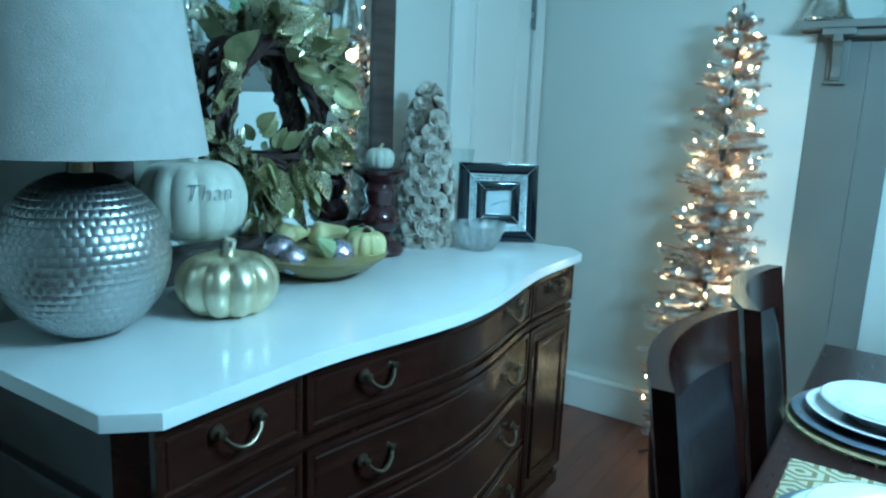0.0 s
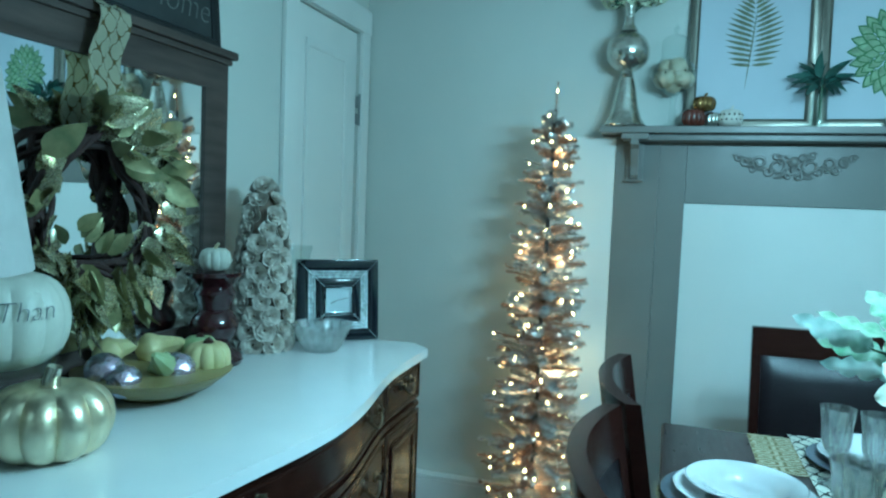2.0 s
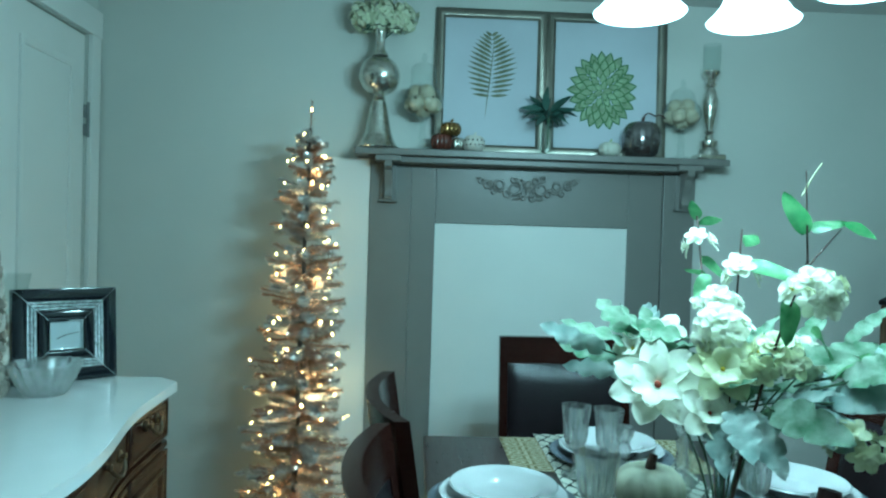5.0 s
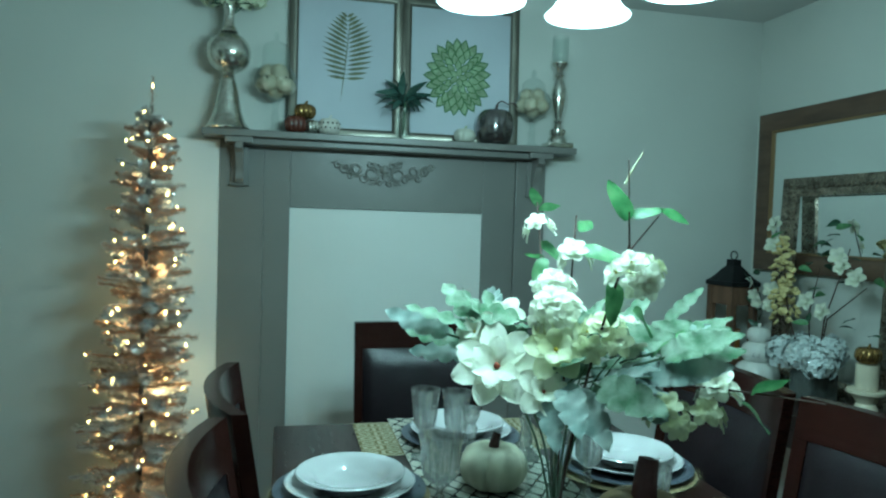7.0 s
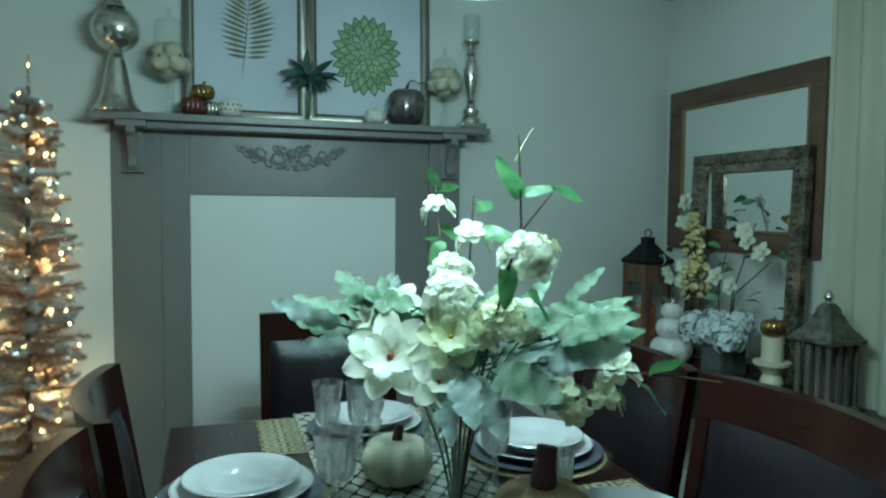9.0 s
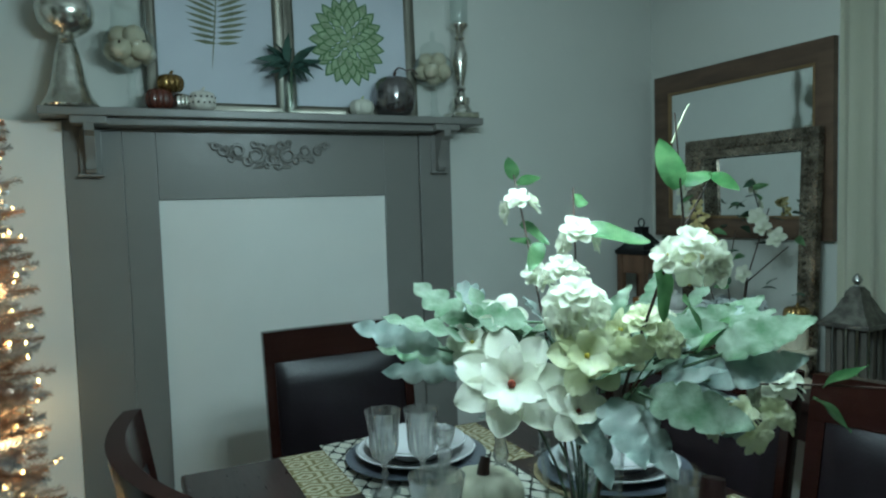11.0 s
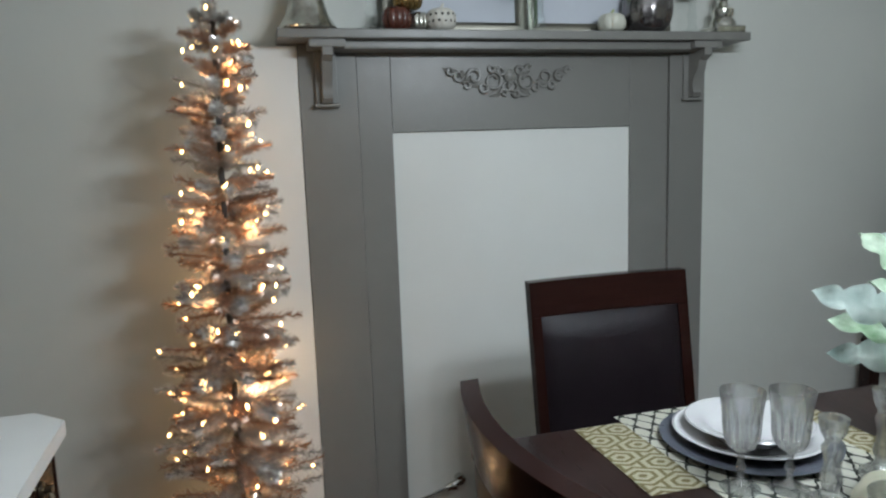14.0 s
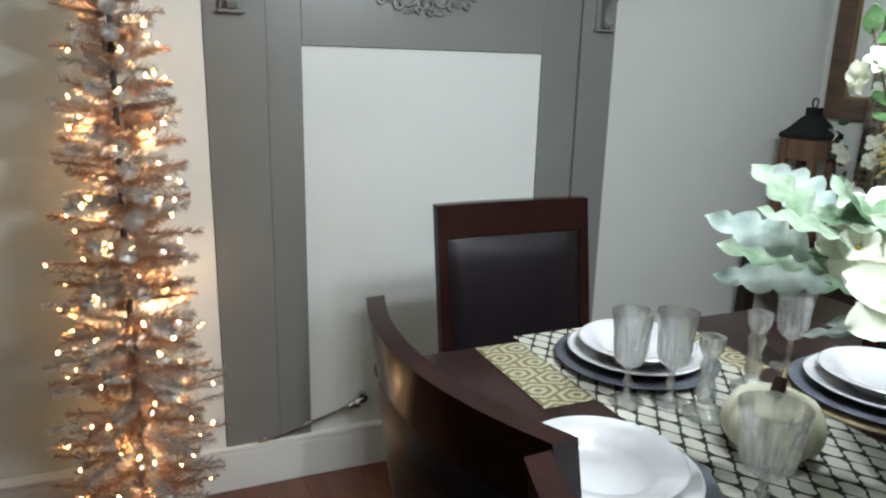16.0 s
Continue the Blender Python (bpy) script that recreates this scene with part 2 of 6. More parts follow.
# left wall with the door opening next to the corner
DOOR0, DOOR1, DOORTOP = 2.56, 3.10, 2.05
wall("wall_west", LEFT - T, LEFT, FRONT, DOOR0, 0, TOP)
wall("wall_west_beside_door", LEFT - T, LEFT, DOOR1, BACK, 0, TOP)
wall("wall_west_over_door", LEFT - T, LEFT, DOOR0, DOOR1, DOORTOP, TOP)
# right wall with a window behind the curtain
WIN0, WIN1, SILL, HEAD = 0.75, 2.05, 0.75, 2.0
wall("wall_east", RIGHT, RIGHT + T, WIN1, BACK, 0, TOP)
wall("wall_east_far_side", RIGHT, RIGHT + T, FRONT, WIN0, 0, TOP)
wall("wall_east_below_window", RIGHT, RIGHT + T, WIN0, WIN1, 0, SILL)
wall("wall_east_over_window", RIGHT, RIGHT + T, WIN0, WIN1, HEAD, TOP)
tagged(part("ceiling", bm_box(LEFT - T, RIGHT + T, FRONT - T, BACK + T, TOP, TOP + 0.1), CEILING, smooth=False), "flat matt off-white painted ceiling", "ceiling", kind="structure")

# window closed at night behind the curtain
window = tagged(new("window_1"), "white framed window behind a cream curtain", "window", kind="structure")
NIGHT = material("window_pane", (0.02, 0.025, 0.03), 0.05, vary=0)
part("window_frame", bm_box(RIGHT + 0.04, RIGHT + 0.09, WIN0, WIN1, SILL, HEAD), WHITE_TRIM, window, smooth=False)
part("pane", bm_box(RIGHT + 0.025, RIGHT + 0.036, WIN0 + 0.05, WIN1 - 0.05, SILL + 0.05, HEAD - 0.05), NIGHT, window, smooth=False)

# white panel door, closed, in its casing
door = tagged(new("door_1"), "closed white panelled door in a white casing", "door", kind="structure")
part("door_leaf", bm_box(LEFT - 0.05, LEFT - 0.008, DOOR0 + 0.004, DOOR1 - 0.004, 0.01, DOORTOP - 0.004, 0.003), WHITE_TRIM, door)
for y0, y1, z0, z1 in ((DOOR0 + 0.09, DOOR1 - 0.09, 1.0, 1.93), (DOOR0 + 0.09, DOOR1 - 0.09, 0.2, 0.86)):
    fr = bm_frame(y0, y1, z0, z1, 0.028, 0.010)
    o = part("panel_moulding", fr, WHITE_TRIM, door)
    o.matrix_basis = Matrix.Translation((LEFT - 0.009, 0, 0)) @ Matrix.Rotation(radians(90), 4, "Z")
HINGE = material("worn_painted_hinge", (0.34, 0.35, 0.35), 0.45, metal=0.5, vary=0.2)
for z in (1.66, 0.35):
    h = bm_box(LEFT - 0.006, LEFT + 0.004, DOOR1 - 0.012, DOOR1 + 0.008, z, z + 0.045, 0.002)
    bm_box(LEFT - 0.006, LEFT + 0.004, DOOR1 - 0.012, DOOR1 + 0.008, z + 0.07, z + 0.12, 0.002, bm=h)
    bm_tube([(LEFT + 0.007, DOOR1, z - 0.005), (LEFT + 0.007, DOOR1, z + 0.13)], 0.006, bm=h)
    part("hinge", h, HINGE, door, "worn half-painted iron hinge")
casing = tagged(new("trim_door"), "white painted door casing", "trim", kind="structure")
part("jamb", bm_box(LEFT + 0.001, LEFT + 0.02, DOOR0 - 0.09, DOOR0 - 0.002, 0, DOORTOP + 0.09, 0.004), WHITE_TRIM, casing)
part("jamb", bm_box(LEFT + 0.001, LEFT + 0.02, DOOR1 + 0.002, DOOR1 + 0.075, 0, DOORTOP + 0.09, 0.004), WHITE_TRIM, casing)
part("head", bm_box(LEFT + 0.002, LEFT + 0.024, DOOR0 - 0.1, DOOR1 + 0.08, DOORTOP + 0.002, DOORTOP + 0.105, 0.005), WHITE_TRIM, casing)

# baseboards
def baseboard(x0, x1, y0, y1, out):
    ob = tagged(new("baseboard"), "tall white painted baseboard", "baseboard", kind="structure")
    part("board", bm_box(x0, x1, y0, y1, 0, 0.13, 0.004), WHITE_TRIM, ob)
    ox, oy = out
    part("cap", bm_box(x0 + 0.006 * abs(ox) * (ox > 0) , x1 - 0.006 * abs(ox) * (ox < 0), y0 + 0.006 * abs(oy) * (oy > 0), y1, 0.1305, 0.147, 0.003), WHITE_TRIM, ob)
    return ob


baseboard(LEFT + 0.001, RIGHT - 0.001, BACK - 0.052, BACK - 0.001, (0, 0))
baseboard(LEFT + 0.001, LEFT + 0.018, FRONT, DOOR0 - 0.095, (0, 0))
baseboard(RIGHT - 0.018, RIGHT - 0.001, FRONT, BACK - 0.06, (0, 0))

# ---- mantel ----
GX0, GX1, GF, GTOP = -0.265, 1.057, 3.15, 1.622
mantel = thing("fireplace_mantel", "grey painted wooden mantel surround with a closed white panel", "mantel", Matrix.Translation((0, 0, 0)))
part("backing_board", bm_box(-0.44, -0.266, GF + 0.004, BACK, 0.148, GTOP - 0.004, 0.002), WHITE_TRIM, mantel, "white painted board beside the grey surround")
part("left_pilaster", bm_box(GX0, -0.1, GF - 0.002, BACK, 0.138, GTOP, 0.001), GREY_PAINT, mantel)
part("left_stile", bm_box(-0.0995, 0.0, GF, BACK, 0.148, GTOP, 0.0015), GREY_PAINT, mantel)
part("right_stile", bm_box(0.787, 0.925, GF, BACK, 0.148, GTOP, 0.0015), GREY_PAINT, mantel)
part("right_pilaster", bm_box(0.9265, GX1, GF - 0.010, BACK, 0.148, GTOP, 0.003), GREY_PAINT, mantel)
part("frieze", bm_box(0.0005, 0.7865, GF + 0.0005, BACK, 1.368, GTOP, 0.0015), GREY_PAINT, mantel)
part("closed_panel", bm_box(0.0005, 0.7865, GF + 0.008, BACK, 0.148, 1.3675), PANEL_WHITE, mantel, "smooth white panel closing the old fireplace", smooth=False)
SX0, SX1, SF = -0.322, 1.153, 3.04
part("shelf", bm_box(SX0, SX1, SF, BACK - 0.001, 1.624, 1.650, 0.004), GREY_PAINT, mantel, "thin grey painted mantel shelf")
part("shelf_moulding", bm_box(SX0 + 0.13, SX1 - 0.13, SF + 0.03, GF, 1.598, 1.6235, 0.006), GREY_PAINT, mantel)


def bracket(x):
    """A cut corbel with a back plate and a foot."""
    b = part("bracket", bm_box(x - 0.031, x + 0.031, GF - 0.019, GF - 0.0105, 1.455, 1.6225, 0.002), GREY_PAINT, mantel)
    outline = [(0, 0), (0.022, 0.0), (0.03, 0.012), (0.022, 0.03), (0.028, 0.06), (0.05, 0.085), (0.056, 0.11), (0.082, 0.125), (0.085, 0.165), (0, 0.165)]
    bm = bmesh.new()
    lo = [bm.verts.new((x - 0.014, GF - 0.0195 - d, 1.456 + h)) for d, h in outline]
    hi = [bm.verts.new((x + 0.014, GF - 0.0195 - d, 1.456 + h)) for d, h in outline]
    bm.faces.new(lo)
    bm.faces.new(hi[::-1])
    for k in range(len(outline)):
        j = (k + 1) % len(outline)
        bm.faces.new((lo[j], lo[k], hi[k], hi[j]))
    part("corbel", bm, GREY_PAINT, b)
    part("foot", bm_box(x - 0.036, x + 0.036, GF - 0.030, GF - 0.0105, 1.445, 1.4545, 0.002), GREY_PAINT, b)
    part("cap", bm_box(x - 0.05, x + 0.05, SF + 0.005, GF - 0.011, 1.601, 1.6235, 0.004), GREY_PAINT, b)


bracket(-0.19)
bracket(1.003)

# carved scroll applique on the frieze
scroll = part("applique", bm_lathe([(0, 0), (0.016, 0.002), (0.02, 0.008), (0.012, 0.014), (0, 0.015)], 12, at=Vector((0, 0, 0))), GREY_PAINT, mantel, "carved scrolled wood applique painted grey", at=pose(0.372, GF, 1.53, 90))
for side in (-1, 1):
    for cx, cz, r, a0, turns in ((0.055, 1.515, 0.030, 90, 1.2), (0.115, 1.528, 0.024, 200, 1.1), (0.165, 1.530, 0.018, 60, 1.2), (0.085, 1.495, 0.016, 10, 1.1), (0.03, 1.545, 0.014, 0, 1.0), (0.14, 1.502, 0.014, 150, 0.9), (0.012, 1.50, 0.02, 90, 1.0), (0.02, 1.478, 0.012, 180, 1.0), (0.19, 1.545, 0.012, 0, 1.0), (0.06, 1.552, 0.012, 30, 1.0)):
        pts = []
        for i in range(16):
            a = radians(a0) + side * i / 15 * turns * 2 * math.pi
            rr = r * (1 - 0.55 * i / 15)
            pts.append((0.372 + side * cx + rr * math.cos(a), GF - 0.005, cz + rr * math.sin(a)))
        part("curl", bm_tube(pts, 0.0065, 6, taper=0.004), GREY_PAINT, scroll).matrix_parent_inverse = scroll.matrix_basis.inverted()
    for x0, z0, x1, z1 in ((0.02, 1.485, 0.07, 1.47), (0.09, 1.50, 0.15, 1.515), (0.15, 1.53, 0.215, 1.555)):
        part("leaf", bm_leaf(math.hypot(x1 - x0, z1 - z0), 0.022, 0, 0.2, m=aim((0.372 + side * x0, GF - 0.004, z0), (side * (x1 - x0), 0, z1 - z0), radians(90))), GREY_PAINT, scroll).matrix_parent_inverse = scroll.matrix_basis.inverted()

# gas stub and its pipe low on the panel
gas = thing("gas_valve", "small brass gas valve on a thin pipe by the baseboard", "valve", Matrix.Translation((0, 0, 0)))
part("pipe", bm_tube([(-0.17, 3.128, 0.158), (0.02, 3.125, 0.205), (0.135, 3.122, 0.243), (0.17, 3.13, 0.25)], 0.005), CHROME, gas)
part("valve_body", bm_tube([(0.118, 3.122, 0.235), (0.16, 3.122, 0.25)], 0.012, 10), CHROME, gas)
part("key", bm_box(0.13, 0.15, 3.10, 3.118, 0.236, 0.25, 0.002), CHROME, gas)
part("escutcheon", bm_tube([(0.17, 3.13, 0.25), (0.17, 3.156, 0.25)], 0.016, 12), CHROME, gas)

# curtain: one gathered sheet before the window
bm = bmesh.new()
cols = 150
grid = []
for i in range(cols + 1):
    y = 2.235 - 1.75 * i / cols
    row = []
    for k in range(9):
        z = 0.03 + 2.18 * k / 8
        amp = 0.022 + 0.012 * noise.noise((i * 0.05, k * 0.15, 3))
        x = 2.035 + amp * math.sin(i * 0.72 + 0.6 * math.sin(i * 0.11) + 0.12 * k) + 0.006 * noise.noise((i * 0.21, k * 0.4, 7))
        row.append(bm.verts.new((x, y, z)))
    grid.append(row)
for a, b in zip(grid, grid[1:]):
    for k in range(8):
        bm.faces.new((a[k], a[k + 1], b[k + 1], b[k]))
bmesh.ops.solidify(bm, geom=bm.faces, thickness=0.0025)
curtain = thing("curtain", "full-length cream curtain hanging in soft folds", "curtain", Matrix.Translation((0, 0, 0)))
part("cloth", bm, CURTAIN, curtain)
part("rod", bm_tube([(2.035, 2.29, 2.225), (2.035, 0.42, 2.225)], 0.011, 12), BRASS_DARK, curtain)
part("bracket", bm_tube([(2.109, 2.27, 2.225), (2.035, 2.27, 2.225)], 0.007), BRASS_DARK, curtain)
part("bracket", bm_tube([(2.109, 0.44, 2.225), (2.035, 0.44, 2.225)], 0.007), BRASS_DARK, curtain)
# ---- sideboard ----
def front_line(u):
    """How far the serpentine front stands out at u along the sideboard, from its straight ends."""
    return 0.062 * math.cos(math.pi * u / 1.06) ** 2 if abs(u) < 0.53 else 0.0


SB = Matrix.Translation((-0.742, 1.63, 0)) @ Matrix.Rotation(radians(1.6), 4, "Z")
sideboard = thing("sideboard", "mahogany serpentine-front sideboard with brass bail pulls", "sideboard", SB)
HALF, DEPTH, TOPZ = 0.835, 0.585, 0.865


def serpentine(out, half, back, chamfer=0.06, steps=36):
    pts = [(back, -half), (out - chamfer, -half), (out, -half + chamfer)]
    for i in range(steps + 1):
        u = -half + chamfer + (2 * half - 2 * chamfer) * i / steps
        pts.append((out + front_line(u), u))
    pts += [(out, half - chamfer), (out - chamfer, half), (back, half)]
    seen, res = set(), []
    for p in pts:
        k = (round(p[0], 5), round(p[1], 5))
        if k not in seen:
            seen.add(k)
            res.append(p)
    return res


part("top", bm_prism(serpentine(0.0, HALF, -DEPTH), TOPZ - 0.028, TOPZ, 0.004), MARBLE, sideboard, "white marble-like slab top with clipped corners")
part("carcass", bm_prism(serpentine(-0.035, HALF - 0.03, -DEPTH + 0.01, 0.05), 0.10, TOPZ - 0.0285), MAHOGANY, sideboard)
part("plinth", bm_prism(serpentine(-0.025, HALF - 0.022, -DEPTH + 0.01, 0.05), 0.055, 0.0995, 0.006), MAHOGANY, sideboard)
part("waist_moulding", bm_prism(serpentine(-0.022, HALF - 0.018, -DEPTH + 0.012, 0.05), 0.679, 0.696, 0.005), MAHOGANY, sideboard)
for x, u in ((-0.09, -HALF + 0.08), (-0.09, HALF - 0.08), (-DEPTH + 0.06, -HALF + 0.08), (-DEPTH + 0.06, HALF - 0.08)):
    part("foot", bm_lathe([(0.0, 0), (0.03, 0), (0.036, 0.02), (0.032, 0.045), (0.04, 0.055)], 16, at=Vector((x, u, 0))), MAHOGANY, sideboard)


def front_panel(name, u0, u1, z0, z1, label=""):
    """A drawer front or door that follows the curve, with a sunk bead round it."""
    bm = bmesh.new()
    n = 14
    rows = []
    for out, inset in ((0.0, 0.0), (0.012, 0.0), (0.014, 0.004), (0.014, 0.012), (0.009, 0.015), (0.009, 0.019), (0.013, 0.022)):
        lo, hi = [], []
        for i in range(n + 1):
            u = u0 + inset + (u1 - u0 - 2 * inset) * i / n
            x = -0.0355 + front_line(u) + out
            lo.append(bm.verts.new((x, u, z0 + inset)))
            hi.append(bm.verts.new((x, u, z1 - inset)))
        rows.append(lo + hi[::-1])
    for a, b in zip(rows, rows[1:]):
        for k in range(len(a)):
            j = (k + 1) % len(a)
            bm.faces.new((a[k], a[j], b[j], b[k]))
    last = rows[-1]
    for i in range(n):
        bm.faces.new((last[i], last[i + 1], last[-2 - i], last[-1 - i]))
    return part(name, bm, MAHOGANY, sideboard, label)


def bail_pull(front, u, z):
    x = -0.021 + front_line(u)
    h = part("handle", bm_tube([(x + 0.012, u - 0.042, z + 0.012)] + [(x + 0.016 + 0.008 * math.sin(math.pi * i / 8), u - 0.042 + 0.084 * i / 8, z + 0.012 - 0.03 * math.sin(math.pi * i / 8) ** 0.7) for i in range(1, 8)] + [(x + 0.012, u + 0.042, z + 0.012)], 0.0042), BRASS_DARK, front, "aged brass bail handle")
    for s in (-1, 1):
        rose = bm_lathe([(0.0, 0), (0.015, 0), (0.014, 0.004), (0.006, 0.006), (0.006, 0.014), (0.0085, 0.017), (0, 0.02)], 14)
        o = part("rosette", rose, BRASS_DARK, h)
        o.matrix_basis = Matrix.Translation((x, u + s * 0.042, z + 0.014)) @ Matrix.Rotation(radians(90), 4, "Y")


for u0, u1, kind in ((-0.775, -0.475, "end"), (-0.462, 0.462, "mid"), (0.475, 0.775, "end")):
    d = front_panel("drawer", u0, u1, 0.706, 0.826)
    for u in ((u0 + u1) / 2,) if kind == "end" else (u0 + 0.17, u1 - 0.17):
        bail_pull(d, u, 0.772)
    if kind == "mid":
        for z0, z1 in ((0.515, 0.668), (0.322, 0.503), (0.125, 0.310)):
            d = front_panel("drawer", u0, u1, z0, z1)
            for u in (u0 + 0.17, u1 - 0.17):
                bail_pull(d, u, (z0 + z1) / 2)
    else:
        d = front_panel("door", u0, u1, 0.125, 0.668)
        fr = bm_frame(u0 + 0.045, u1 - 0.045, 0.17, 0.623, 0.02, 0.006)
        o = part("raised_panel", fr, MAHOGANY, d)
        o.matrix_basis = Matrix.Translation((-0.0225, 0, 0)) @ Matrix.Rotation(radians(90), 4, "Z")

# ---- table ----
TX0, TX1, TY0, TY1, TZ = -0.037, 0.945, 0.70, 2.325, 0.745
table = thing("dining_table", "dark espresso wooden dining table", "table", Matrix.Translation((0.454, 1.51, 0)))
wx, wy = (TX1 - TX0) / 2, (TY1 - TY0) / 2
part("tabletop", bm_box(-wx, wx, -wy, wy, TZ - 0.03, TZ, 0.006), TABLE_WOOD, table)
for s in (-1, 1):
    part("apron", bm_box(-wx + 0.09, wx - 0.09, s * (wy - 0.07) - 0.011, s * (wy - 0.07) + 0.011, TZ - 0.11, TZ - 0.0305, 0.002), TABLE_WOOD, table)
    part("apron", bm_box(s * (wx - 0.07) - 0.011, s * (wx - 0.07) + 0.011, -wy + 0.09, wy - 0.09, TZ - 0.11, TZ - 0.0305, 0.002), TABLE_WOOD, table)
for sx in (-1, 1):
    for sy in (-1, 1):
        x, y = sx * (wx - 0.065), sy * (wy - 0.065)
        part("leg", bm_box(x - 0.038, x + 0.038, y - 0.038, y + 0.038, 0, TZ - 0.0305, 0.006), TABLE_WOOD, table)


# ---- chairs: local +y is the way the sitter faces, the back stands at y = 0 ----
def dining_chair(m, label, W=0.215, sweep=0.014):
    c = thing("dining_chair", label, "chair", m, "chairs round the table")
    H = 0.99
    # the back leans and its rails bow backwards
    lean = lambda z: -0.085 * max(0, (z - 0.45)) / 0.54
    bow = lambda x: sweep * (x / W) ** 2

    def slab_between(x0, x1, z0, z1, y0, y1, n=10, puff=0.0):
        bm = bmesh.new()
        rows = []
        m_ = 12
        for front in (0, 1):
            g = []
            for i in range(n + 1):
                col = []
                for k in range(m_ + 1):
                    x = x0 + (x1 - x0) * i / n
                    z = z0 + (z1 - z0) * k / m_
                    p = puff * (max(0, math.sin(math.pi * i / n)) ** 0.35) * (max(0, math.sin(math.pi * k / m_)) ** 0.35)
                    y = bow(x) + lean(z) + (y1 + p if front else y0 - p * 0.6)
                    col.append(bm.verts.new((x, y, z)))
                g.append(col)
            rows.append(g)
        for g, flip in ((rows[0], 1), (rows[1], 0)):
            for i in range(n):
                for k in range(m_):
                    q = (g[i][k], g[i + 1][k], g[i + 1][k + 1], g[i][k + 1])
                    bm.faces.new(q[::-1] if flip else q)
        edge = lambda g: [g[i][0] for i in range(n + 1)] + [g[n][k] for k in range(1, m_ + 1)] + [g[i][m_] for i in range(n - 1, -1, -1)] + [g[0][k] for k in range(m_ - 1, 0, -1)]
        a, b = edge(rows[0]), edge(rows[1])
        for k in range(len(a)):
            j = (k + 1) % len(a)
            bm.faces.new((a[k], a[j], b[j], b[k]))
        return bm

    part("top_rail", slab_between(-W, W, H - 0.085, H, -0.014, 0.014), DARK_WOOD, c)
    for s in (-1, 1):
        x0, x1 = (-W, -W + 0.027) if s < 0 else (W - 0.027, W)
        part("back_post", slab_between(x0, x1, 0.43, H - 0.0855, -0.014, 0.014, 3), DARK_WOOD, c)
    part("lower_rail", slab_between(-W + 0.0275, W - 0.0275, 0.45, 0.51, -0.012, 0.012), DARK_WOOD, c)
    part("back_pad", slab_between(-W + 0.028, W - 0.028, 0.515, H - 0.086, -0.010, 0.012, 22, 0.030), LEATHER, c, "padded dark leather back")
    part("seat", bm_box(-0.22, 0.22, 0.02, 0.43, 0.43, 0.49, 0.022), LEATHER, c, "padded dark leather seat")
    part("seat_frame", bm_box(-0.215, 0.215, 0.015, 0.425, 0.375, 0.429, 0.004), DARK_WOOD, c)
    for s in (-1, 1):
        part("front_leg", bm_box(s * 0.19 - 0.02, s * 0.19 + 0.02, 0.375, 0.415, 0, 0.3745, 0.004), DARK_WOOD, c)
        bm = bm_box(s * 0.19 - 0.02, s * 0.19 + 0.02, 0.018, 0.055, 0, 0.3745, 0.004)
        for v in bm.verts:
            v.co.y -= 0.07 * (1 - v.co.z / 0.375)
        part("back_leg", bm, DARK_WOOD, c)
        part("side_stretcher", bm_box(s * 0.19 - 0.01, s * 0.19 + 0.01, 0.03, 0.376, 0.15, 0.175, 0.003), DARK_WOOD, c)
    return c


LBL = "dark espresso wooden dining chair with a padded dark leather back"
dining_chair(pose(0.428, 2.565, 0, 0, 0, 180), LBL)
LBL_BOWED = "dark espresso wooden dining chair with a deeply curved back"
side_chair = dining_chair(pose(-0.072, 1.783, 0, 0, 0, -84.8), LBL_BOWED, 0.224, 0.047)
for x, y, rz in ((-0.072, 1.325, -86.4), (0.985, 1.815, 90), (1.005, 1.345, 90)):
    copy_thing(side_chair, pose(x, y, 0, 0, 0, rz))["label"] = LBL_BOWED

# ---- chandelier ----
chandelier = thing("chandelier", "brushed nickel chandelier with five lit frosted glass bell shades", "chandelier", Matrix.Translation(CHANDELIER))
part("canopy", bm_lathe([(0, TOP - CHANDELIER.z - 0.001), (0.065, TOP - CHANDELIER.z - 0.001), (0.06, TOP - CHANDELIER.z - 0.02), (0.012, TOP - CHANDELIER.z - 0.035), (0, TOP - CHANDELIER.z - 0.036)][::-1], 24), CHROME, chandelier)
part("stem", bm_tube([(0, 0, 0.02), (0, 0, TOP - CHANDELIER.z - 0.03)], 0.008), CHROME, chandelier)
part("hub", bm_lathe([(0, -0.03), (0.012, -0.025), (0.028, 0.0), (0.034, 0.03), (0.02, 0.07), (0.01, 0.1), (0, 0.105)], 24), CHROME, chandelier)
